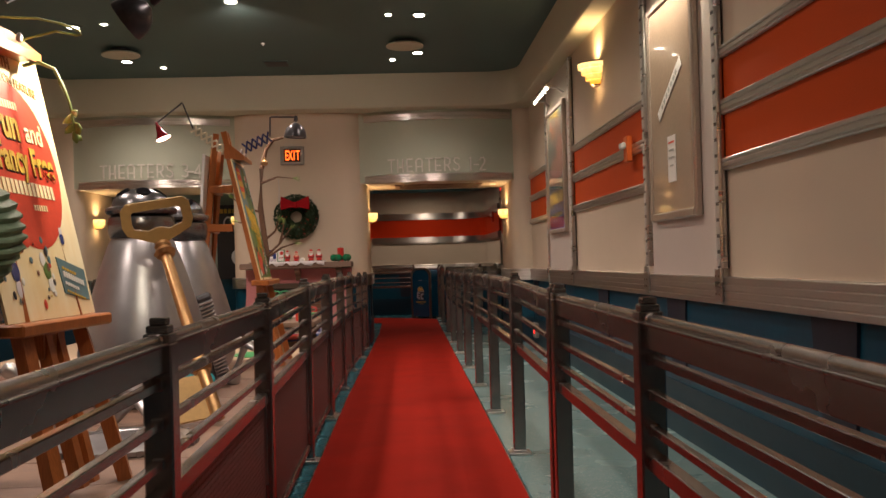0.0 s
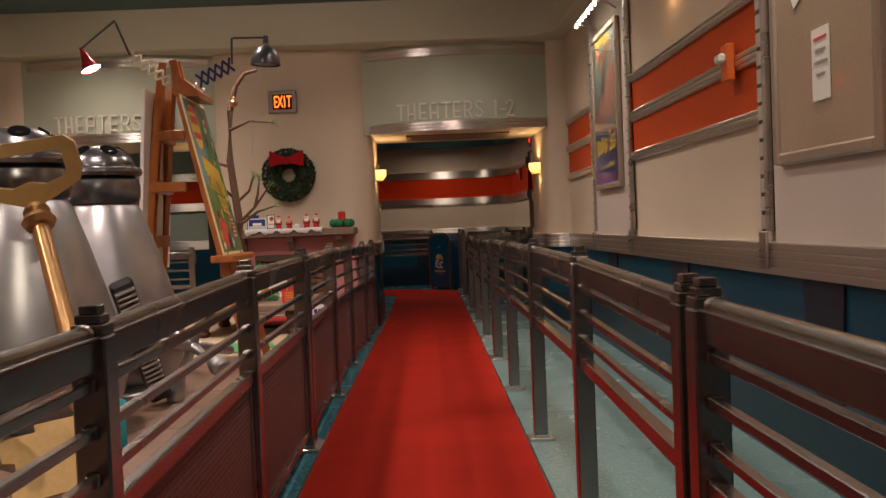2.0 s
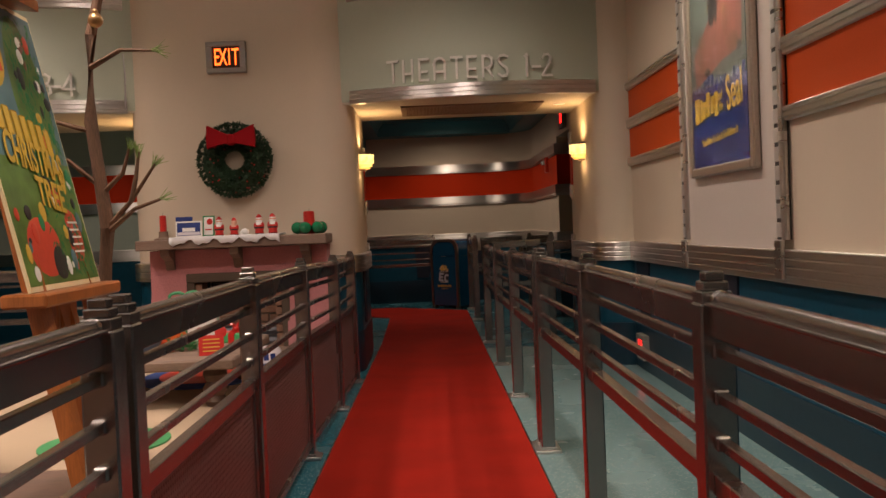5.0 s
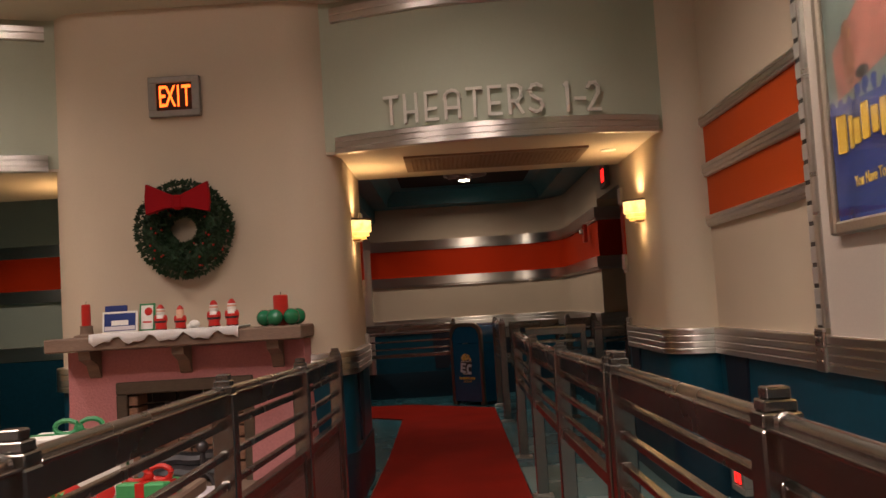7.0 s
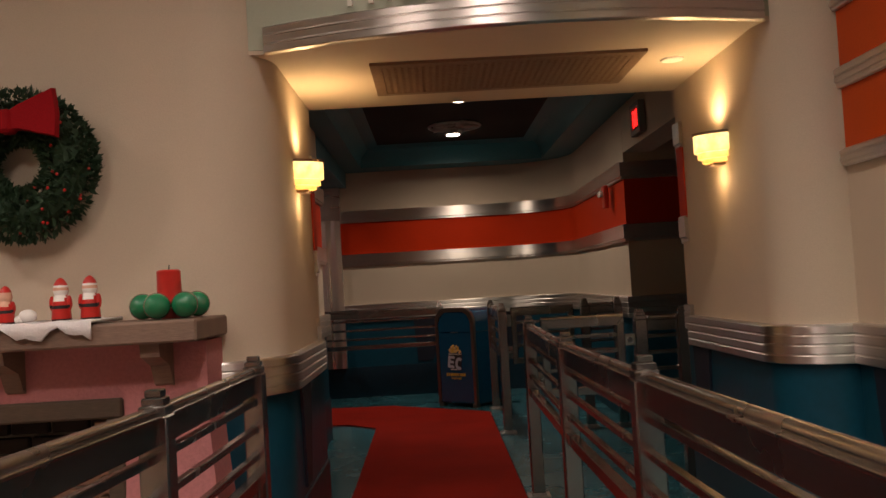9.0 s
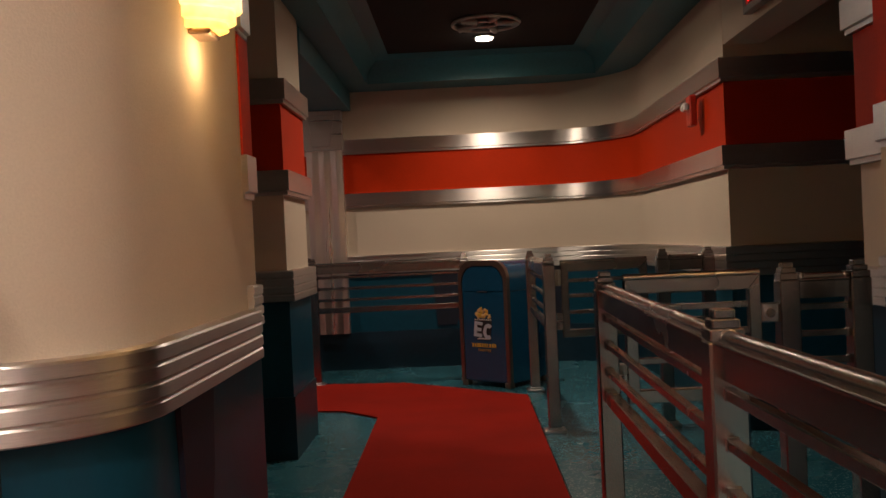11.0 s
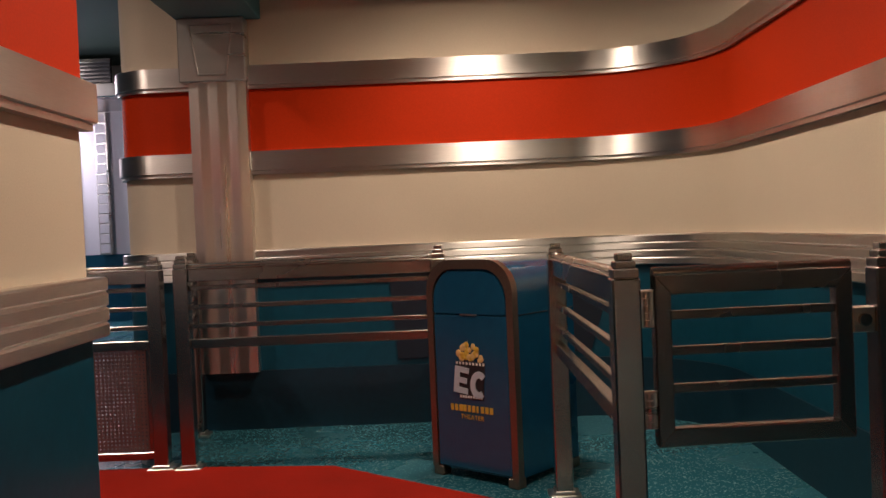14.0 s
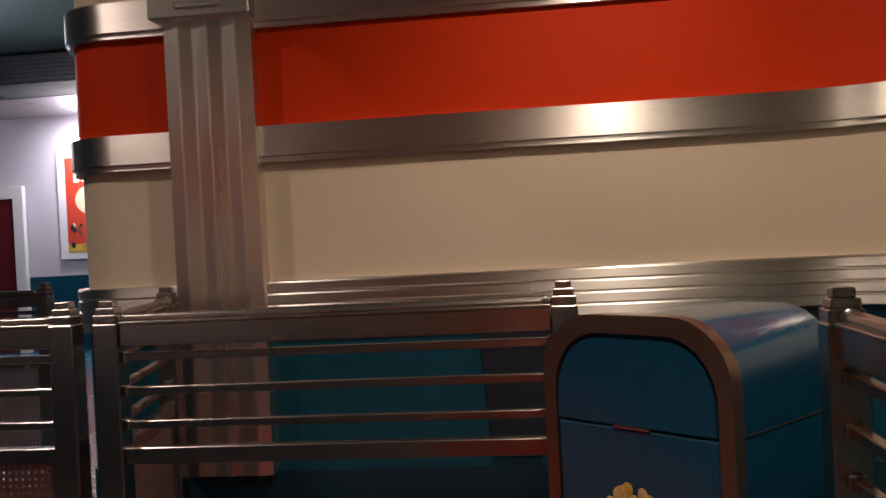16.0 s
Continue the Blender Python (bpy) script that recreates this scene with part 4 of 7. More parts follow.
for y, z, r in ((10.62, 0.365, 0.05), (10.7, 0.365, 0.05), (10.66, 0.445, 0.045)):
    bm = B()
    tube(bm, [(-1.3 + 0.06 * i, y + 0.008 * math.sin(i * 2.1), z + 0.006 * math.cos(i * 1.7)) for i in range(11)], r, seg=10)
    single("log", bm, "lamp_dark", "charred grey log lying in the fireplace", "log", "logs in the hearth")

# snow cloth with a wavy edge
bm = B()
n = 30
top, edge, low = [], [], []
for i in range(n + 1):
    x = -1.47 + 0.87 * i / n
    top.append(bm.verts.new((x, 10.7 + 0.01 * math.sin(i), 1.226 + 0.004 * math.sin(i * 1.7))))
    edge.append(bm.verts.new((x, 10.362, 1.227 + 0.003 * math.sin(i * 1.3))))
    low.append(bm.verts.new((x, 10.355, 1.19 - 0.018 * math.sin(i * 0.9) - 0.012 * math.sin(i * 1.9))))
for i in range(n):
    bm.faces.new((top[i], top[i + 1], edge[i + 1], edge[i]))
    bm.faces.new((edge[i], edge[i + 1], low[i + 1], low[i]))
ob = single("snow_cloth", bm, "snow", "white fluffy snow cloth draped over the mantel shelf", "cloth")
md = ob.modifiers.new("thick", "SOLIDIFY")
md.thickness, md.offset = 0.012, 1


def candle(x, y, z, r, h):
    t = thing("candle", "red pillar candle on the mantel shelf", "candle", "candles", m=pose(x, y, z))
    part("wax", lathe(B(), [(r, 0), (r * 1.02, h * 0.4), (r, h - 0.006), (r * 0.85, h), (r * 0.4, h - 0.01), (0.001, h - 0.01)]), "red_gloss", t)
    part("wick", rod(B(), (0, 0, h - 0.012), (0.003, 0, h + 0.018), 0.002, seg=6), "black", t)
    return t


single("candle_stand", lathe(B(), [(0.075, 0), (0.075, 0.012), (0.04, 0.02), (0.036, 0.06), (0.04, 0.07)], (-1.58, 10.6, 1.22)), "mantel", "turned wooden candle stand on the mantel", "candle stand")
candle(-1.58, 10.6, 1.29, 0.027, 0.13)
candle(-0.395, 10.62, 1.222, 0.045, 0.185)
for k in range(6):
    a = 2 * math.pi * k / 6 + 0.3
    single("bauble", ball(B(), (-0.395 + 0.1 * math.cos(a), 10.62 + 0.095 * math.sin(a), 1.272), 0.05, seg=20), "bauble", "glossy green bauble ringing the red candle", "bauble", "green baubles")


def card_on_mantel(x, y, w, h, rim, ink, label, turn=0):
    t = thing("greeting_card", label, "card", "cards on the mantel", m=pose(x, y, 1.236, -8, 0, turn))
    part("card_back", box(B(), -w / 2, w / 2, 0, 0.008, 0, h, 0.001), rim, t)
    part("picture", box(B(), -w / 2 + 0.012, w / 2 - 0.012, -0.003, 0, 0.012, h - 0.012), ink, t)
    return t


g = card_on_mantel(-1.44, 10.7, 0.14, 0.17, "blue_ink", "blue_ink", "dark purple-blue card standing on the mantel")
g = card_on_mantel(-1.37, 10.58, 0.21, 0.13, "white", "blue_ink", "white-edged card with a snowy blue scene", 4)
part("house", box(B(), -0.05, 0.05, -0.005, -0.003, 0.045, 0.075), "white", g)
part("ground", box(B(), -0.09, 0.09, -0.0045, -0.003, 0.016, 0.04), "lilac", g)
g = card_on_mantel(-1.22, 10.62, 0.1, 0.17, "green", "white", "white card with a red and green festive drawing", -6)
part("drawing", ball(B(), (0.01, -0.004, 0.12), 0.026, (1, 0.12, 1), 10), "red_gloss", g)
part("writing", box(B(), -0.025, 0.03, -0.005, -0.003, 0.05, 0.06), "red_gloss", g)


def figurine(x, y, s, tip=False):
    bm = B()
    prof = [(0.034, 0), (0.036, 0.01), (0.034, 0.03), (0.033, 0.047), (0.033, 0.06), (0.03, 0.075), (0.027, 0.088), (0.022, 0.098), (0.026, 0.107), (0.027, 0.115), (0.026, 0.126), (0.025, 0.134), (0.022, 0.142), (0.014, 0.155), (0.004, 0.162)]
    lathe(bm, [(r * s, z * s) for r, z in prof], seg=16)
    for sx in (-1, 1):
        ball(bm, (sx * 0.032 * s, -0.004, 0.068 * s), 0.013 * s, (0.8, 1, 2.2), 10)
    me = mesh_of("figurine", bm, "red_gloss")
    for k in ("skin", "white", "black", "yellow"):
        me.materials.append(M[k])
    for poly in me.polygons:
        c = poly.center / s
        if 0.075 < c.z < 0.128 and c.y < -0.004 and abs(c.x) < (0.02 if c.z < 0.1 else 0.03):
            poly.material_index = 1 if c.z > 0.112 or tip else 2
        if 0.126 < c.z < 0.135 and abs(c.x) < 0.03:
            poly.material_index = 2 if not tip else 1
        if 0.048 < c.z < 0.06 and abs(c.x) < 0.036:
            poly.material_index = 3
        if c.z < 0.008:
            poly.material_index = 3
    ob = new("figurine", me)
    ob.matrix_world = pose(x, y, 1.234) @ pose(0, 0, 0)
    tagged(ob, "small red and white painted figurine on the snow cloth", "figurine", "mantel figurines")
    return ob


figurine(-1.125, 10.6, 0.98)
figurine(-1.0, 10.58, 0.9, True)
figurine(-0.8, 10.6, 1.02)
figurine(-0.69, 10.6, 1.04)
bm = B()
ball(bm, (-0.91, 10.56, 1.262), 0.028, (1.2, 1, 0.9))
ball(bm, (-0.94, 10.55, 1.25), 0.016)
single("fallen_ornament", bm, "white", "small white ornament with a dark cap lying on snow", "ornament")

# ---- wedges of dark panelling ----
def wedge(name, m, w=0.42, lean=0.12):
    bm = B()
    v = [(0, 0.975), (w, 0.975), (w - lean * 0.3, 0.66), (w - lean, 0.4), (0.04, 0.4)]
    lo = [bm.verts.new((x, 0, z)) for x, z in v]
    hi = [bm.verts.new((x, -0.014, z)) for x, z in v]
    bm.faces.new(lo)
    bm.faces.new(hi[::-1])
    for i in range(5):
        bm.faces.new((lo[i], lo[(i + 1) % 5], hi[(i + 1) % 5], hi[i]))
    ob = structure(name, bm, "navy", "dark navy tapering panel let into the teal wainscot", "wall panel")
    ob.matrix_world = m


for y in (-0.7, 1.51, 3.73, 5.95, 8.17, 10.2):
    wedge("wainscot_wedge", pose(2.293, y, 0) @ Matrix(((0, 1, 0, 0), (1, 0, 0, 0), (0, 0, 1, 0), (0, 0, 0, 1))))
for x in (0.35, 1.35):
    wedge("wainscot_wedge", pose(x, 18.01, 0), 0.34)
wedge("wainscot_wedge", pose(-0.023, 11.3, 0, 0, 0, 90), 0.3)
wedge("wainscot_wedge", pose(2.023, 12.1, 0, 0, 0, -90), 0.3)

# ---- east wall: orange stripes, film-strip columns, poster cases ----
def stripes(wall_x, y0, y1, side):
    """Orange stripes with steel borders on a wall along y; side is the way out of the wall."""
    for z0, z1 in ((1.735, 1.985), (2.06, 2.3)):
        structure("stripe_orange", box(B(), wall_x, wall_x + side * 0.008, y0, y1, z0, z1), "orange", "orange painted stripe on the lobby wall", "trim")
    for z0, z1 in ((1.67, 1.74), (1.98, 2.065), (2.295, 2.365)):
        bm = B()
        box(bm, wall_x, wall_x + side * 0.03, y0, y1, z0, z1, 0.006)
        zm = (z0 + z1) / 2
        box(bm, wall_x + side * 0.02, wall_x + side * 0.037, y0, y1, zm - 0.02, zm + 0.004, 0.003)
        box(bm, wall_x + side * 0.02, wall_x + side * 0.037, y0, y1, zm + 0.01, z1 - 0.006, 0.003)
        structure("stripe_trim", bm, "band", "grooved steel strip bordering the orange stripes", "trim")


for y0, y1 in ((-4.0, 2.96), (4.57, 7.42), (9.12, 10.73)):
    stripes(2.3, y0, y1, -1)
stripes(-4.6, -4.0, 10.78, 1)


def film_column(y):
    """A flat wall strip: pale squares in a dark ladder in front, smooth steel at its side."""
    t = thing("film_strip_column", "steel wall strip like film with pale sprocket squares", "column", "film strip columns")
    z0 = 1.06 + rise(y)
    part("backing", box(B(), 2.256, 2.298, y - 0.036, y + 0.04, z0, 3.3, 0.003), "lamp_dark", t, "dark backing strip")
    part("side_strip", tube(B(), [(2.268, y - 0.036, z0), (2.268, y - 0.036, 3.3)], 0.02, seg=12), "steel", t, "rounded bright steel edge")
    n = 24
    for k in range(n):
        z = z0 + 0.012 + k * (3.28 - z0) / n
        part("film_square", box(B(), 2.25, 2.257, y - 0.024, y + 0.034, z, z + (3.28 - z0) / n - 0.02, 0.002), "film_pale", t)
    block = part("foot_block", box(B(), 2.238, 2.256, y - 0.05, y + 0.045, 0.868 + rise(y), z0, 0.005), "steel", t, "steel foot block over the dado")
    for i in range(3):
        for j in range(2):
            part("rivet", ball(B(), (2.237, y - 0.028 + j * 0.052, 0.915 + rise(y) + i * 0.05), 0.007, (0.6, 1, 1), 8), "bronze", block)


def wall_text(parent, words, at, size, mat, squeeze, tilt=0):
    """Flat printed words on a sheet that faces the walkway."""
    cu = bpy.data.curves.new("printed_words", "FONT")
    cu.body, cu.size, cu.extrude, cu.align_x, cu.offset = words, size, 0.0015, "CENTER", size * 0.012
    cu.materials.append(M[mat])
    ob = new("printed_words", cu)
    ob.parent = parent
    ob.matrix_local = Matrix.Translation(at) @ Matrix(((0, 0, -1, 0), (-1, 0, 0, 0), (0, 1, 0, 0), (0, 0, 0, 1))) @ pose(0, 0, 0, 0, 0, tilt) @ Matrix.Diagonal((squeeze, 1, 1, 1))


def poster_case(y0, y1, kind):
    t = thing("poster_case", "framed poster case under a row of small bulbs" if kind else "empty framed display case with a tan glossy board", "poster case", "poster cases")
    part("panel", box(B(), 2.275, 2.296, y0 - 0.24 if not kind else y0 - 0.2, y1 + 0.11 if not kind else y1 + 0.18, 1.046, 3.3), "white_panel", t, "warm white panel")
    z0, z1 = (1.47 if kind else 1.435), 2.92
    bm = B()
    box(bm, 2.23, 2.275, y0, y0 + 0.055, z0, z1, 0.01)
    box(bm, 2.23, 2.275, y1 - 0.055, y1, z0, z1, 0.01)
    box(bm, 2.2305, 2.275, y0 + 0.055, y1 - 0.055, z0, z0 + 0.055, 0.01)
    box(bm, 2.2305, 2.275, y0 + 0.055, y1 - 0.055, z1 - 0.055, z1, 0.01)
    part("frame", bm, "case_frame", t, "pale bronze frame")
    if not kind:
        part("board", box(B(), 2.245, 2.255, y0 + 0.05, y1 - 0.05, z0 + 0.05, z1 - 0.05), "board", t, "tan glossy board")
        bm = box(B(), -0.003, 0.0, -0.085, 0.085, -0.15, 0.15)
        o = part("notice", bm, "white", t, "white paper notice")
        o.matrix_local = pose(2.243, y0 + 0.5, 1.83)
        for i, w in enumerate((0.12, 0.1, 0.13, 0.08)):
            part("notice_line", box(B(), 2.238, 2.2395, y0 + 0.5 - w / 2, y0 + 0.5 + w / 2, 1.93 - i * 0.05, 1.942 - i * 0.05), "grey_letter" if i else "poster_red", t)
        o = part("banner", box(B(), -0.003, 0, -0.29, 0.29, -0.035, 0.035), "white", t, "slanted white paper strip")
        o.matrix_local = pose(2.243, y0 + 0.52, 2.28, -29)
        for i in range(7):
            o = part("banner_mark", box(B(), -0.0045, -0.003, -0.2 + i * 0.06, -0.165 + i * 0.06, -0.015, 0.015), "grey_letter", t)
            o.matrix_local = pose(2.243, y0 + 0.52, 2.28, -29)
    else:
        ya, yb = y0 + 0.075, y1 - 0.075
        part("poster_top", box(B(), 2.247, 2.255, ya, yb, 1.98, z1 - 0.055), "slate_ink", t, "grey-green poster field")
        part("poster_base", box(B(), 2.246, 2.255, ya, yb, z0 + 0.055, 1.98), "blue_ink", t, "deep blue poster field")
        ym = (ya + yb) / 2
        # a rose diagonal slab with dark rounded shapes on a blue-green ground with a ragged edge
        rnd = random.Random(17)
        for k in range(26):
            yy = ya + 0.03 + (yb - ya - 0.06) * k / 25
            part("ground_edge", ball(B(), (2.2468, yy, 1.985 + rnd.uniform(-0.02, 0.03)), 0.034, (0.02, 1, 1), 8), "blue_ink" if k % 2 else "slate_ink", t)
        slab = B()
        pts = [(ym + 0.4, 2.0), (ym + 0.42, 2.2), (ym - 0.3, 2.62), (ym - 0.42, 2.5), (ym - 0.4, 2.12), (ym - 0.1, 2.1)]
        lo = [slab.verts.new((2.2462, q, z)) for q, z in pts]
        hi = [slab.verts.new((2.247, q, z)) for q, z in pts]
        slab.faces.new(lo)
        slab.faces.new(hi[::-1])
        for k in range(6):
            slab.faces.new((lo[k], lo[(k + 1) % 6], hi[(k + 1) % 6], hi[k]))
        part("picture_slab", slab, "rose_ink", t)
        for dy, z, r, sy, sz, mat in ((0.08, 2.45, 0.085, 0.8, 1.6, "black_ink"), (0.0, 2.4, 0.05, 0.6, 1.6, "black_ink"), (0.06, 2.64, 0.075, 1, 1, "brown_ink"), (0.1, 2.6, 0.05, 1, 0.9, "tan_gold"), (0.07, 2.55, 0.035, 1.2, 0.8, "alarm"), (-0.06, 2.72, 0.07, 1, 0.9, "brown_ink"), (-0.27, 2.62, 0.065, 0.6, 1.7, "brown_ink"), (-0.25, 2.73, 0.05, 1, 0.8, "brown_ink"), (-0.23, 2.7, 0.026, 0.7, 1.2, "tan_gold"), (0.27, 2.72, 0.05, 1, 1.2, "alarm"), (0.2, 2.62, 0.03, 0.7, 2.2, "alarm"), (0.13, 2.44, 0.03, 0.8, 1.7, "tan_gold"), (-0.15, 2.3, 0.06, 0.7, 1.5, "brown_ink"), (-0.13, 2.36, 0.03, 0.8, 1.3, "tan_gold"), (-0.26, 2.17, 0.07, 1.3, 0.8, "brown_ink"), (-0.36, 2.13, 0.035, 1.2, 0.7, "black_ink"), (0.28, 2.13, 0.06, 0.8, 1.5, "brown_ink"), (0.29, 2.26, 0.04, 0.9, 1, "brown_ink"), (0.27, 2.25, 0.02, 1, 1.3, "tan_gold"), (0.18, 2.07, 0.04, 1.4, 0.6, "black_ink"), (-0.1, 2.78, 0.1, 1.3, 0.22, "tan_gold")):
            part("picture_shape", ball(B(), (2.2462, ym + dy, z), r, (0.015, sy, sz), 18), mat, t)
        for i, (wd, hh, dz) in enumerate(((0.1, 0.15, 0.0), (0.03, 0.13, 0.0), (0.06, 0.1, 0.005), (0.065, 0.14, 0.005), (0.06, 0.1, 0.01), (0.06, 0.14, -0.02))):
            yy = yb - 0.06 - (0, 0.11, 0.15, 0.22, 0.3, 0.37)[i]
            part("title_bar", box(B(), 2.2425, 2.246, yy - wd * 0.8, yy, 1.79 + dz + 0.006 * i, 1.79 + dz + hh + 0.006 * i, 0.006), "yellow", t)
        wall_text(t, "and", (2.2455, yb - 0.52, 1.885), 0.075, "yellow", 0.7, 3)
        wall_text(t, "the", (2.2455, yb - 0.53, 1.825), 0.075, "yellow", 0.7, 3)
        wall_text(t, "Seal", (2.2455, yb - 0.76, 1.82), 0.27, "yellow", 0.62, 5)
        wall_text(t, "You Have To See It To Believe It", (2.2455, ym, 1.66), 0.062, "yellow", 0.75, 3)
        for i in range(6):
            yy = yb - 0.12 - i * 0.1
            part("title_bar", box(B(), 2.2435, 2.246, yy - 0.07, yy, 2.8, 2.845), "yellow", t)
        part("glass", box(B(), 2.237, 2.24, ya, yb, z0 + 0.07, z1 - 0.07), "lens_glass", t).visible_shadow = False
    bm = B()
    tube(bm, [(2.27, y0 + 0.1, 3.0), (2.2, y0 + 0.1, 3.05), (2.09, y0 + 0.1, 3.06)], 0.012)
    tube(bm, [(2.27, y1 - 0.1, 3.0), (2.2, y1 - 0.1, 3.05), (2.09, y1 - 0.1, 3.06)], 0.012)
    box(bm, 2.06, 2.12, y0 + 0.02, y1 - 0.02, 3.05, 3.085, 0.006)
    part("lamp_bar", bm, "steel", t, "steel lamp bar over the case")
    for i in range(7):
        part("bulb", ball(B(), (2.09, y0 + 0.1 + (y1 - y0 - 0.2) * i / 6, 3.035), 0.013, seg=10), "lit_bulb", t)


g = bpy.data.materials.new("lens_glass")
g.use_nodes = True
gb = g.node_tree.nodes["Principled BSDF"]
gb.inputs["Transmission Weight"].default_value, gb.inputs["Roughness"].default_value, gb.inputs["IOR"].default_value = 1.0, 0.04, 1.3
M["lens_glass"] = g
for y in (3.0, 4.52, 7.47, 9.07):
    film_column(y)
poster_case(3.3, 4.32, 0)
poster_case(7.72, 8.84, 1)
for yc in (3.81, 8.28):
    for dy in (-0.3, 0, 0.3):
        lamp("SPOT", (2.09, yc + dy, 3.015), 18, (1, 0.85, 0.65), 0.013, (2.24, yc + dy, 2.3), 130)
# fire alarm strobes
def strobe(m, mat):
    t = thing("fire_alarm", "orange-red fire alarm box with a clear strobe lens", "fire alarm", "fire alarms", m=m)
    part("body", box(B(), -0.055, 0.055, -0.045, 0, -0.1, 0.1, 0.008), mat, t)
    bm = B()
    box(bm, -0.045, 0.045, -0.085, -0.045, 0.0, 0.05, 0.01)
    part("strobe_lens", bm, "lens", t, "clear strobe lens")


strobe(pose(2.265, 4.95, 2.03, 0, 0, -90), "alarm")
strobe(pose(2.21, 15.2, 1.98, 0, 0, -90), "alarm_red")

# ---- ceiling fittings ----
# the added fill lamps get a made-up fitting like the others
for lx, ly in [d[:2] for d in DOWNLIGHTS + FILL_SPOTS]:
    t = thing("ceiling_downlight", "round glowing ceiling downlight, one of a set with added ones", "ceiling light", "lobby downlights", m=pose(lx, ly, 3.8))
    part("trim_ring", lathe(B(), [(0.085, -0.001), (0.1, -0.006), (0.1, -0.012), (0.08, -0.014)]), "ceiling", t)
    part("diffuser", lathe(B(), [(0.06, -0.013), (0.055, -0.02), (0.025, -0.024)]), "lit_bulb", t, "bright lit diffuser")
for lx, ly in ((0.56, 8.66), (-2.8, 8.86), (0.4, 3.8), (-2.9, 5.7)):
    t = thing("ceiling_speaker", "round pale ceiling disc standing just below the ceiling", "ceiling disc", "ceiling discs", m=pose(lx, ly, 3.8))
    part("disc", lathe(B(), [(0.2, -0.05), (0.22, -0.06), (0.22, -0.075), (0.19, -0.08)], seg=36), "fascia", t)
    part("neck", rod(B(), (0, 0, -0.05), (0, 0, 0), 0.12, seg=20), "black", t)
for lx, ly in ((0.387, 7.51), (0.406, 9.68), (-2.57, 9.9), (-2.62, 7.71)):
    single("pin_light", lathe(B(), [(0.03, 0), (0.035, -0.006), (0.02, -0.012)], (lx, ly, 3.799)), "lit_bulb", "tiny glowing pin spot in the dark ceiling", "ceiling light", "ceiling pin lights")
t = thing("ceiling_hatch", "small dark square hatch in the dark green ceiling", "ceiling hatch", m=pose(-1.09, 9.76, 3.8))
part("frame", box(B(), -0.16, 0.16, -0.16, 0.16, -0.012, -0.001, 0.003), "ceiling", t)
part("panel", box(B(), -0.14, 0.14, -0.14, 0.14, -0.016, -0.012), "black", t)
single("sprinkler_head", lathe(B(), [(0.025, 0), (0.028, -0.006), (0.012, -0.02), (0.008, -0.03)], (-1.1, 8.68, 3.799)), "white", "tiny pale sprinkler head in the dark ceiling", "sprinkler")
for lx, ly in BACK_LIGHTS:
    t = thing("recessed_light", "round lit downlight in the black tray ceiling", "ceiling light", "back room downlights", m=pose(lx, ly, 2.904))
    part("diffuser", lathe(B(), [(0.075, -0.004), (0.07, -0.02), (0.03, -0.024)]), "lit_bulb", t, "bright white diffuser")
    part("trim_ring", lathe(B(), [(0.09, -0.001), (0.1, -0.004), (0.1, -0.008), (0.078, -0.01)]), "black", t)
t = thing("reel_vent", "grey ceiling vent shaped like a film reel", "ceiling vent", m=pose(0.92, 16.35, 2.885))
bm = B()
for r in (0.26, 0.09):
    ring = [(r * math.cos(2 * math.pi * k / 32), r * math.sin(2 * math.pi * k / 32), 0) for k in range(33)]
    tube(bm, ring, 0.014, seg=6)
part("rim", bm, "grey_letter", t)
for k in range(5):
    a = 2 * math.pi * k / 5
    part("spoke", rod(B(), (0.09 * math.cos(a), 0.09 * math.sin(a), 0), (0.255 * math.cos(a), 0.255 * math.sin(a), 0), 0.022, 0.03, 8), "grey_letter", t)

# ---- pilaster on the back wall ----
t = thing("pilaster", "fluted brushed steel pilaster with a tapered capital", "pilaster")
bm = B()
n = 36
front = []
for i in range(n + 1):
    x = -0.8 + 0.345 * i / n
    front.append((x, 17.93 + 0.01 * abs((i % 12) / 6 - 1)))
prism(bm, [(-0.8, 18.02)] + front + [(-0.455, 18.02)], 0.36, 2.12)
part("shaft", bm, "pilaster", t, "fluted steel shaft")
bm = B()
box(bm, -0.845, -0.455 + 0.01, 17.9, 18.02, 2.12, 2.5, 0.006)
part("capital", bm, "steel", t)
bm = B()
v = [(-0.775, 2.46), (-0.515, 2.46), (-0.56, 2.16), (-0.73, 2.16)]
for (xa, za), (xb, zb) in zip(v, v[1:] + v[:1]):
    rod(bm, (xa, 17.898, za), (xb, 17.898, zb), 0.007, seg=6)
part("capital_moulding", bm, "steel", t)


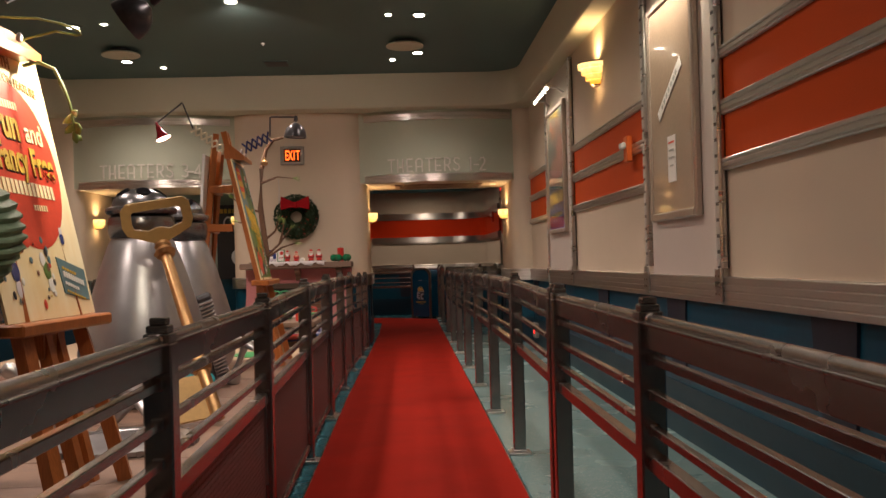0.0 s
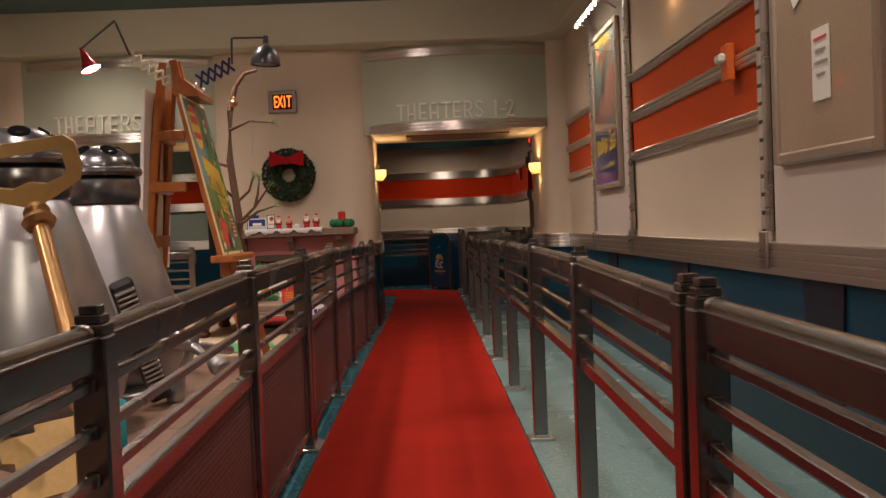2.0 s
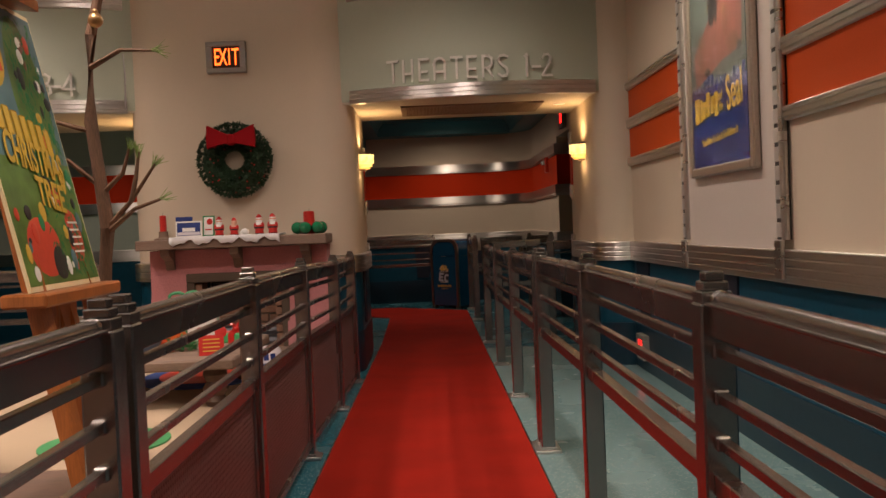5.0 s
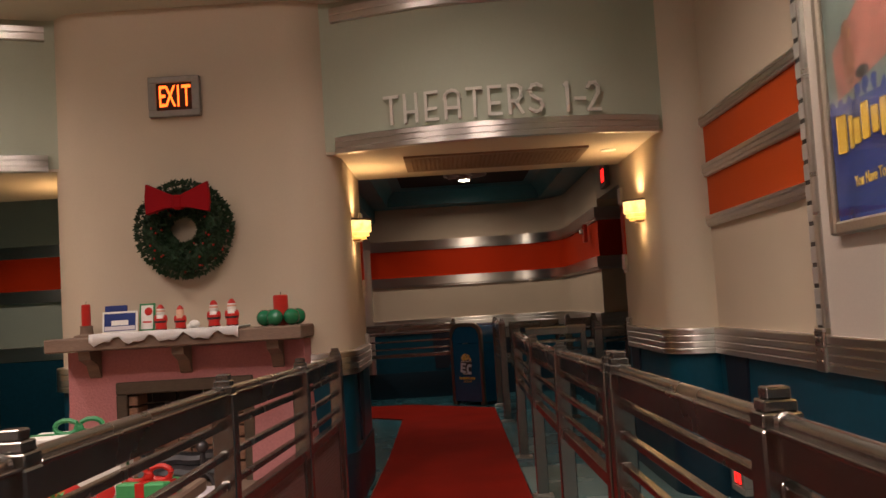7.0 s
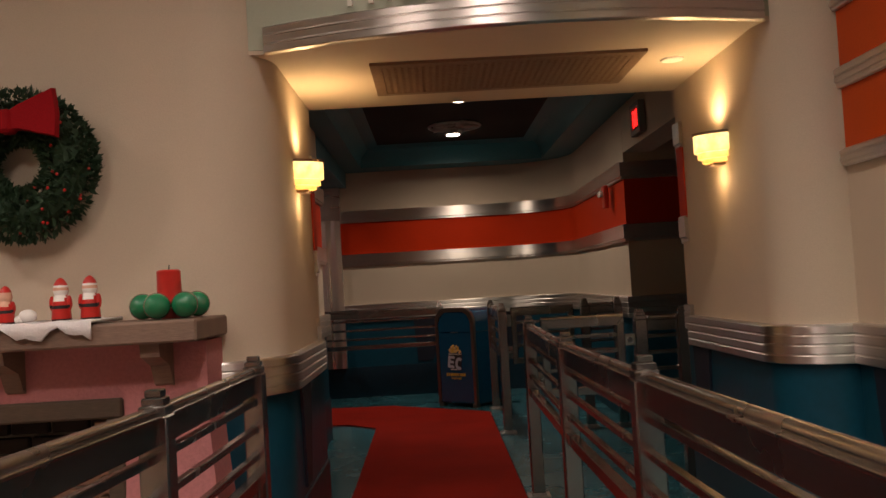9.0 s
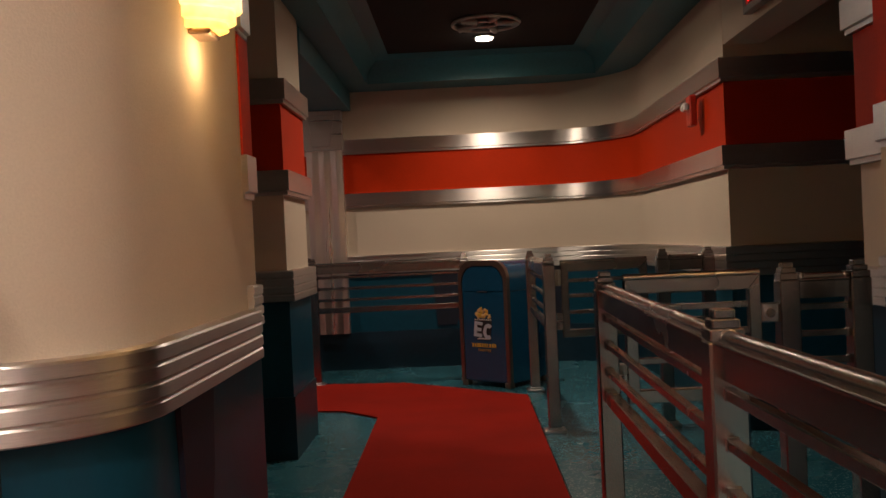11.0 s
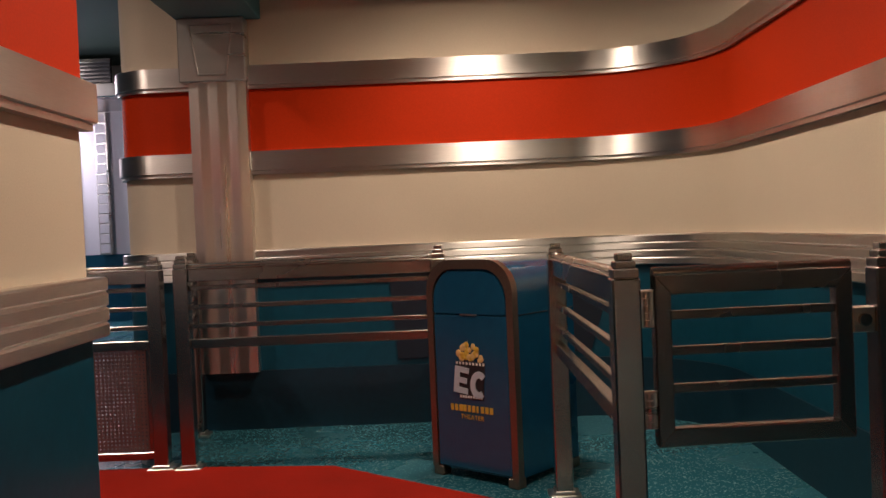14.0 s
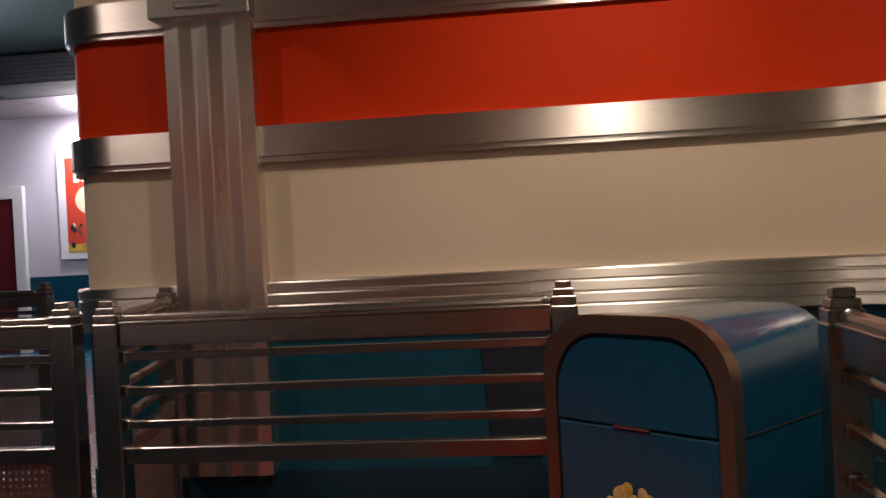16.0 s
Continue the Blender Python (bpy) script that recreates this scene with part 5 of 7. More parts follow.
# ---- litter bin ----
def litter_bin():
    m = Matrix.LocRotScale(Vector((0.8, 16.66, 0)), Euler((0, 0, math.atan2(-0.34, 0.389))), None)
    t = thing("litter_bin", "arched glossy blue litter bin with bronze edging on the terrazzo", "litter bin", m=m)
    w, dp, top, r = 0.258, 0.5, 1.035, 0.15
    arch = [(-w, 0.04)] + [(-w + r - r * math.cos(radians(q)), top - r + r * math.sin(radians(q))) for q in range(0, 91, 10)]
    arch += [(-x, z) for x, z in arch[::-1]]

    def extrude(pts, y0, y1):
        bm = B()
        lo = [bm.verts.new((x, y0, z)) for x, z in pts]
        hi = [bm.verts.new((x, y1, z)) for x, z in pts]
        bm.faces.new(lo)
        bm.faces.new(hi[::-1])
        k = len(pts)
        for i in range(k):
            bm.faces.new((lo[i], lo[(i + 1) % k], hi[(i + 1) % k], hi[i]))
        return bm

    inner = [(x * 0.93, 0.04 + (z - 0.04) * 0.978) for x, z in arch]
    part("body", extrude([(x * 0.965, 0.04 + (z - 0.04) * 0.99) for x, z in arch], 0.02, dp), "can_blue", t)
    for x in (-0.2495, 0.2495):
        part("side_seam", rod(B(), (x, 0.045, 0.779), (x, dp - 0.01, 0.779), 0.0022, seg=6), "black_ink", t)
    for y in (0.0,):
        bm = B()
        outer, inn = arch, [(x * 0.86, 0.04 + (z - 0.04) * 0.957) for x, z in arch]
        fo = [bm.verts.new((x, y, z)) for x, z in outer]
        fi = [bm.verts.new((x, y, z)) for x, z in inn]
        bo = [bm.verts.new((x, y + 0.04, z)) for x, z in outer]
        bi = [bm.verts.new((x, y + 0.04, z)) for x, z in inn]
        for i in range(len(outer) - 1):
            bm.faces.new((fo[i], fo[i + 1], fi[i + 1], fi[i]))
            bm.faces.new((bo[i], bi[i], bi[i + 1], bo[i + 1]))
            bm.faces.new((fo[i], bo[i], bo[i + 1], fo[i + 1]))
            bm.faces.new((fi[i], fi[i + 1], bi[i + 1], bi[i]))
        part("edging", bm, "bronze", t, "rounded bronze edging")
    part("lower_door", box(B(), -0.218, 0.218, 0.002, 0.012, 0.05, 0.775, 0.004), "can_blue", t)
    flap = [(-0.215, 0.783)] + [(x * 0.83, max(0.783, 0.04 + (z - 0.04) * 0.945)) for x, z in arch if z > 0.8] + [(0.215, 0.783)]
    cover = part("flap", extrude(flap, 0.0, 0.012), "can_blue", t, "arched push flap")
    part("flap_handle", box(B(), -0.05, 0.05, -0.004, 0.0, 0.776, 0.782), "steel", cover)
    for x in (-0.225, 0.225):
        for y in (0.03, dp - 0.03):
            part("foot", box(B(), x - 0.03, x + 0.03, y - 0.03, y + 0.03, 0.0, 0.045, 0.004), "bronze", t)
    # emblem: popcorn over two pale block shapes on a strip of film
    rr = random.Random(3)
    for k in range(34):
        a = rr.uniform(0, math.pi)
        f = math.sqrt(rr.random())
        part("popcorn", ball(B(), (0.076 * f * math.cos(a), -0.001 - 0.0003 * (k % 5), 0.566 + 0.078 * f * math.sin(a)), rr.uniform(0.011, 0.017), (1, 0.3, rr.uniform(0.8, 1.1)), 9), "popcorn" if k % 3 else "yellow", t, "pale yellow popcorn shape")

    def flat(pts, y0, y1):
        return extrude([(x, z) for x, z in pts], y0, y1)

    part("film_ground", flat([(-0.088, 0.56), (0.088, 0.56), (0.07, 0.385), (-0.07, 0.385)], -0.0015, 0.002), "black_ink", t)
    for z, half in ((0.545, 0.08), (0.389, 0.062)):
        for i in range(9):
            x = -half + 2 * half * i / 8
            part("film_hole", box(B(), x - 0.005, x + 0.005, -0.0032, -0.001, z, z + 0.012), "white", t)
    tilt = Matrix.Rotation(radians(7), 4, "Y")
    bm = B()
    for x0, x1, z0, z1 in ((-0.04, -0.012, -0.062, 0.062), (-0.012, 0.042, 0.036, 0.062), (-0.012, 0.034, -0.013, 0.013), (-0.012, 0.044, -0.062, -0.034)):
        box(bm, x0, x1, -0.0065, -0.001, z0, z1)
    o = part("emblem_block", bm, "pale_ink", t, "pale block emblem shape")
    o.matrix_local = Matrix.Translation((-0.056, 0, 0.472)) @ tilt
    ring = [(0.05 * math.cos(radians(q)), 0.064 * math.sin(radians(q))) for q in range(48, 313, 12)]
    hole = [(0.021 * math.cos(radians(q)), 0.033 * math.sin(radians(q))) for q in range(312, 47, -12)]
    o = part("emblem_ring", flat(ring + hole, -0.006, -0.0008), "pale_ink", t, "pale open ring emblem shape")
    o.matrix_local = Matrix.Translation((0.05, 0, 0.455)) @ tilt
    for i, wd in enumerate((0.02, 0.02, 0.028, 0.02, 0.02, 0.02, 0.012, 0.02, 0.022, 0.022)):
        part("name_mark", box(B(), -0.128 + i * 0.026, -0.128 + i * 0.026 + wd * 0.8, -0.002, 0.002, 0.325, 0.355), "yellow", t)
    cu = bpy.data.curves.new("small_words", "FONT")
    cu.body, cu.size, cu.extrude, cu.align_x, cu.space_character = "THEATER", 0.03, 0.001, "CENTER", 1.15
    cu.materials.append(M["yellow"])
    ob = new("small_words", cu)
    ob.parent = t
    ob.matrix_local = pose(0.0, 0.0, 0.29, 90, 0, 0)


litter_bin()

# ---- display stage ----
STAGE = 0.28
t = thing("display_stage", "low planked display stage behind the mesh railing", "stage")
part("deck_frame", box(B(), -3.7, -0.22, -1.5, 10.2, 0.0, 0.25), "dark_wood", t)
for i in range(18):
    y0 = -1.5 + i * 0.5
    if y0 > 7.0:
        break
    part("plank", box(B(), -3.7, -0.22, y0 + 0.004, y0 + 0.496, 0.25, STAGE - 0.002 * (i % 2), 0.004), "plank", t)
part("cream_deck", box(B(), -3.7, -0.22, 7.004, 10.2, 0.25, STAGE, 0.004), "rug_cream", t, "cream covered deck")


def shaker(x, y, s, turn=0):
    t = thing("giant_shaker", "giant pewter shaker with a domed pierced cap on the stage", "sculpture", "giant shakers", m=pose(x, y, STAGE, 0, 0, turn) @ Matrix.Scale(s, 4))
    body = [(0.3, 0.0), (0.36, 0.015), (0.375, 0.045), (0.35, 0.075), (0.33, 0.09), (0.385, 0.13), (0.42, 0.2), (0.438, 0.28), (0.44, 0.36), (0.42, 0.48), (0.36, 0.69), (0.285, 0.93), (0.225, 1.1), (0.2, 1.14)]
    part("body", lathe(B(), body, seg=56), "pewter_shaker", t)
    part("collar", lathe(B(), [(0.2, 1.14), (0.214, 1.15), (0.224, 1.19), (0.226, 1.25), (0.218, 1.285), (0.2, 1.3)], seg=48), "pewter_cap", t)
    part("flange", lathe(B(), [(0.2, 1.3), (0.23, 1.31), (0.242, 1.33), (0.238, 1.35), (0.2, 1.362)], seg=48), "pewter_cap", t)
    top = part("cap", lathe(B(), [(0.2, 1.362), (0.196, 1.385), (0.182, 1.42), (0.15, 1.455), (0.1, 1.48), (0.05, 1.49), (0.001, 1.492)], seg=48), "pewter_cap", t)
    for k in range(5):
        a = 2 * math.pi * k / 5 - 1.15
        bm = B()
        lathe(bm, [(0.05, -0.02), (0.05, 0.0), (0.046, 0.004), (0.001, 0.004)], seg=18)
        # solid black disc; the shade inside the hole is put into its colour
        o = part("hole", bm, "hole", top, "black disc standing for a shaded hole")
        d = Vector((0.132 * math.cos(a), 0.132 * math.sin(a), 1.462))
        nrm = Vector((0.58 * math.cos(a), 0.58 * math.sin(a), 0.82))
        o.matrix_local = Matrix.Translation(d) @ nrm.to_track_quat("Z", "Y").to_matrix().to_4x4()


shaker(-1.345, 4.42, 1.0)
shaker(-1.35, 5.5, 1.0, 20)


def giant_key():
    t = thing("giant_key", "giant brass winding key with a looped handle leaning on stage", "sculpture")
    foot, head = Vector((-0.64, 3.4, STAGE + 0.03)), Vector((-1.085, 3.94, 1.385))
    ax = (head - foot).normalized()
    bm = B()
    rod(bm, foot, head, 0.042, 0.035, 20)
    part("shaft", bm, "gold", t)
    q = ax.to_track_quat("Z", "Y").to_matrix().to_4x4()
    for f, r in ((0.27, 0.065), (0.3, 0.05), (0.93, 0.07), (0.97, 0.055)):
        bm = lathe(B(), [(0.03, -0.03), (r * 0.8, -0.025), (r, 0), (r * 0.8, 0.025), (0.03, 0.03)], seg=20)
        o = part("collar", bm, "gold", t)
        o.matrix_local = Matrix.Translation(foot.lerp(head, f)) @ q
    # looped handle, facing the walkway
    m = Matrix.Translation(head) @ pose(0, 0, 0, 8, -9, 14) @ Matrix.Diagonal((0.74, 0.7, 0.78, 1))
    out = [(-0.06, 0.0), (-0.16, 0.04), (-0.27, 0.09), (-0.3, 0.16), (-0.29, 0.3), (-0.24, 0.345), (0.24, 0.345), (0.29, 0.3), (0.3, 0.16), (0.27, 0.09), (0.16, 0.04), (0.06, 0.0)]
    inn = [(-0.02, 0.12), (-0.09, 0.1), (-0.2, 0.13), (-0.215, 0.16), (-0.21, 0.26), (-0.19, 0.275), (0.19, 0.275), (0.21, 0.26), (0.215, 0.16), (0.2, 0.13), (0.09, 0.1), (0.02, 0.12)]
    bm = B()
    k = len(out)
    rows = []
    for pts, y in ((out, -0.05), (out, 0.05), (inn, 0.05), (inn, -0.05)):
        rows.append([bm.verts.new(m @ Vector((x, y, z))) for x, z in pts])
    for a, b in zip(rows, rows[1:] + rows[:1]):
        for i in range(k):
            bm.faces.new((a[i], a[(i + 1) % k], b[(i + 1) % k], b[i]))
    part("handle", bm, "tan_gold", t, "ochre looped handle")
    # notched bit at the foot of the shaft
    bm = B()
    bit = [(0.0, 0.02), (0.0, 0.3), (-0.2, 0.3), (-0.2, 0.27), (-0.33, 0.27), (-0.33, 0.18), (-0.29, 0.17), (-0.29, 0.1), (-0.32, 0.09), (-0.32, 0.02)]
    side = Vector((-0.88, -0.47, 0))
    side = (side - ax * side.dot(ax)).normalized()
    m = Matrix.Translation(foot) @ Matrix((-side, ax.cross(-side), ax)).transposed().to_4x4()
    lo = [bm.verts.new(m @ Vector((x, -0.012, z))) for x, z in bit]
    hi = [bm.verts.new(m @ Vector((x, 0.012, z))) for x, z in bit]
    bm.faces.new(lo)
    bm.faces.new(hi[::-1])
    for i in range(len(bit)):
        j = (i + 1) % len(bit)
        bm.faces.new((lo[i], lo[j], hi[j], hi[i]))
    part("bit", bm, "card", t, "flat ochre notched key bit")


giant_key()


def jack(x, y, s, turn, lift=0.0):
    t = thing("giant_jack", "giant silver toy jack with ball-tipped arms on stage", "sculpture", "giant jacks", m=pose(x, y, STAGE + (lift or 0.2 * s), *turn) @ Matrix.Scale(s, 4))
    for d in ((1, 0, 0), (-1, 0, 0), (0, 1, 0), (0, -1, 0), (0, 0, 1), (0, 0, -1)):
        v = Vector(d)
        bm = B()
        tear = [(0.042, 0.0), (0.034, 0.06), (0.026, 0.14), (0.027, 0.2), (0.038, 0.25), (0.056, 0.3), (0.066, 0.34), (0.062, 0.375), (0.042, 0.4), (0.012, 0.41)]
        plain = [(0.042, 0.0), (0.038, 0.1), (0.034, 0.3), (0.028, 0.32), (0.012, 0.325)]
        lathe(bm, tear if d[2] == 0 else plain, seg=18)
        o = part("arm", bm, "silver", t)
        o.matrix_local = v.to_track_quat("Z", "Y").to_matrix().to_4x4()


jack(-0.78, 5.2, 0.86, (-53.8, 68.6, 171.9), 0.315)
jack(-1.1, 3.33, 0.95, (35, 28, 60))
jack(-1.7, 3.6, 0.8, (30, 40, 10))
# ridged prop of unknown kind, built as a spine with cross ridges
t = thing("giant_ridged_bar", "giant dark bar with pale ridges leaning on the shaker", "sculpture", m=pose(-0.94, 5.14, STAGE + 0.02, 28.2, -19.8, 27.1) @ Matrix.Diagonal((0.8, 0.8, 0.76, 1)))
part("spine", box(B(), -0.075, 0.075, 0.0, 0.07, 0.0, 1.1, 0.02), "lamp_dark", t)
for i in range(22):
    part("ridge", box(B(), -0.065, 0.065, -0.025, 0.005, 0.1 + i * 0.044, 0.122 + i * 0.044, 0.004), "silver", t)
t = thing("giant_disc", "large grey notched disc lying flat on the stage", "sculpture", m=pose(-1.02, 2.86, STAGE))
part("plate", lathe(B(), [(0.36, 0.0), (0.37, 0.008), (0.37, 0.03), (0.35, 0.036), (0.3, 0.036), (0.29, 0.03), (0.001, 0.03)], seg=56), "pewter_shaker", t)
for k in range(40):
    a = 2 * math.pi * k / 40
    o = part("notch", box(B(), -0.008, 0.012, -0.009, 0.009, 0.0, 0.034), "pewter_shaker", t)
    o.matrix_local = pose(0.372 * math.cos(a), 0.372 * math.sin(a), 0, 0, 0, math.degrees(a))
t = thing("teal_tag", "round-topped teal tag lying by the brass key", "tag", m=pose(-0.9, 4.12, STAGE, -16, 0, 22))
bm = box(B(), -0.09, 0.09, 0, 0.015, 0, 0.16, 0.004)
ball(bm, (0.06, 0.0075, 0.175), 0.05, (1, 0.15, 1), 16)
ball(bm, (-0.06, 0.0075, 0.175), 0.05, (1, 0.15, 1), 16)
part("sheet", bm, "teal_tag", t)
for i, w in enumerate((0.05, 0.065, 0.06, 0.045)):
    part("mark", box(B(), -w, w, -0.003, 0, 0.03 + i * 0.026, 0.04 + i * 0.026), "white", t)


# ---- easels ----
def easel(m, h, shelf, paint, double):
    t = thing("easel", "orange-stained wooden studio easel holding a poster on its ledge", "easel", "easels", m=m)
    for x in (-0.28, 0.28):
        part("leg", rod(B(), (x * 1.1, -0.18, 0), (x * 0.55, 0.28, h - 0.05), 0.03, 0.026, square=True), "easel", t)
    for x in (-0.05, 0.05):
        part("mast", rod(B(), (x, -0.14, 0.05), (x, 0.33, h + 0.14), 0.026, square=True), "easel", t)
    for x in (-0.26, -0.1, 0.24):
        part("back_leg", rod(B(), (x, 0.64, 0), (x * 0.6, 0.4, h + (0.12 if x == -0.1 else -0.02)), 0.03, 0.026, square=True), "easel", t)
    for z in (0.45, 0.86, 1.24, 1.6):
        yb = 0.64 - 0.24 * z / h
        part("rung", box(B(), -0.25 + z * 0.05, 0.25 - z * 0.05, yb - 0.06, yb - 0.02, z, z + 0.085, 0.005), "easel", t)
        if z > 1.2:
            part("side_rung", box(B(), -0.3 + z * 0.06, -0.265 + z * 0.06, 0.24, yb, z + 0.005, z + 0.075, 0.005), "easel", t)
    part("ledge", box(B(), -0.4, 0.4, -0.1, 0.06, shelf - 0.05, shelf, 0.008), "easel", t)
    part("ledge_support", box(B(), -0.1, 0.1, -0.02, 0.06, shelf - 0.16, shelf - 0.05, 0.006), "easel", t)
    bm = B()
    v = [(0.3, shelf + 1.27), (0.25, shelf + 1.26), (0.12, shelf + 1.15), (0.12, shelf + 1.11), (0.3, shelf + 1.13)]
    lo, hi = [bm.verts.new((-0.23, q, z)) for q, z in v], [bm.verts.new((0.23, q, z)) for q, z in v]
    bm.faces.new(lo)
    bm.faces.new(hi[::-1])
    for i in range(5):
        bm.faces.new((lo[i], lo[(i + 1) % 5], hi[(i + 1) % 5], hi[i]))
    part("top_clamp", bm, "easel", t)
    for x in (-0.12, 0.12):
        part("wing_bolt", ball(B(), (x, 0.16, shelf + 1.2), 0.018, (1, 0.8, 1.4), 10), "silver", t)
    if double:
        o = part("rear_panel", box(B(), -0.36, 0.36, -0.012, 0.012, 0, 1.25), "white", t, "white back panel")
        o.matrix_local = pose(0, 0.55, 0.7, 4)
    paint(t, pose(0, -0.03, shelf + 0.002, -12.5))
    return t


def printed(parent, words, x, z, size, mat, squeeze=0.7, tilt=0, out=0.008, bold=0.02):
    """Flat printed words on a poster sheet."""
    cu = bpy.data.curves.new("printed_words", "FONT")
    cu.body, cu.size, cu.extrude, cu.align_x, cu.offset = words, size, 0.0012, "CENTER", size * bold
    cu.materials.append(M[mat])
    ob = new("printed_words", cu)
    ob.parent = parent
    ob.matrix_local = pose(x, -out, z, 90, 0, 0) @ pose(0, 0, 0, 0, 0, tilt) @ Matrix.Diagonal((squeeze, 1, 1, 1))


def festive_poster(parent, m):
    g = thing("poster", "festive green and yellow film poster on the easel", "poster")
    g.matrix_world = parent.matrix_world @ m
    part("sheet", box(B(), -0.35, 0.35, 0, 0.012, 0, 1.14), "poster_cream", g, "cream poster board")
    part("sky", box(B(), -0.34, 0.34, -0.002, 0, 0.5, 1.12), "teal_ink", g)
    part("foliage_field", box(B(), -0.34, 0.34, -0.0015, 0, 0.02, 0.5), "green_ink", g)
    part("tree_field", ball(B(), (0.14, -0.001, 0.75), 0.2, (0.9, 0.012, 1.9), 20), "green_ink", g)
    part("sun_disc", ball(B(), (-0.16, -0.001, 0.93), 0.15, (1, 0.014, 1.25), 24), "yellow", g)
    for i, z in enumerate((1.03, 0.95, 0.84)):
        for k in range(5):
            part("title_bar", box(B(), -0.26 + k * 0.04, -0.23 + k * 0.04, -0.006, -0.003, z, z + (0.03, 0.055, 0.045)[i]), "poster_red", g)
    for k in range(7):
        x = -0.24 + k * 0.066
        part("title_bar", box(B(), x, x + 0.048, -0.007, -0.002, 0.6 - k * 0.012, 0.71 - k * 0.012, 0.006), "yellow", g)
    printed(g, "CHRISTMAS", -0.01, 0.45, 0.17, "yellow", 0.56, -8)
    printed(g, "TREE", 0.05, 0.31, 0.16, "yellow", 0.7, -8)
    # needles and lights of the drawn tree
    rnd = random.Random(40)
    bm = B()
    for k in range(420):
        z = rnd.uniform(0.05, 1.1)
        x = 0.16 + rnd.uniform(-1, 1) * (0.17 if z > 0.5 else 0.2)
        q = rnd.uniform(-2.6, -0.5)
        d = Vector((math.cos(q), 0, math.sin(q))) * rnd.uniform(0.02, 0.05)
        n = Vector((-d.z, 0, d.x)) * 0.12
        o = Vector((min(0.29, max(-0.3, x)), -0.0045, z))
        bm.faces.new([bm.verts.new(v) for v in (o - n, o + d, o + n)])
    part("drawn_needles", bm, "green", g, smooth=0)
    part("seal", ball(B(), (0.2, -0.001, 0.2), 0.1, (0.8, 0.03, 1.1), 20), "poster_red", g)
    for k in range(5):
        part("seal_line", box(B(), 0.15, 0.25, -0.006, -0.004, 0.13 + k * 0.03, 0.138 + k * 0.03), "white", g)
    part("picture_shape", ball(B(), (-0.12, -0.001, 0.16), 0.13, (1.2, 0.02, 0.9), 16), "poster_red", g)
    part("picture_shape", ball(B(), (-0.02, -0.001, 0.1), 0.07, (1, 0.06, 1), 16), "black_ink", g)
    rnd = random.Random(21)
    for k in range(60):
        z = rnd.uniform(0.06, 1.0)
        x = rnd.uniform(-0.3, 0.3) if z < 0.34 else 0.16 + rnd.uniform(-0.12, 0.14)
        r = rnd.uniform(0.012, 0.03)
        part("picture_shape", ball(B(), (x, -0.003, z), r, (1, 0.12, rnd.uniform(0.8, 1.8)), 10), rnd.choice(("poster_red", "yellow", "green", "black_ink", "white", "brown_ink", "teal_ink")), g)


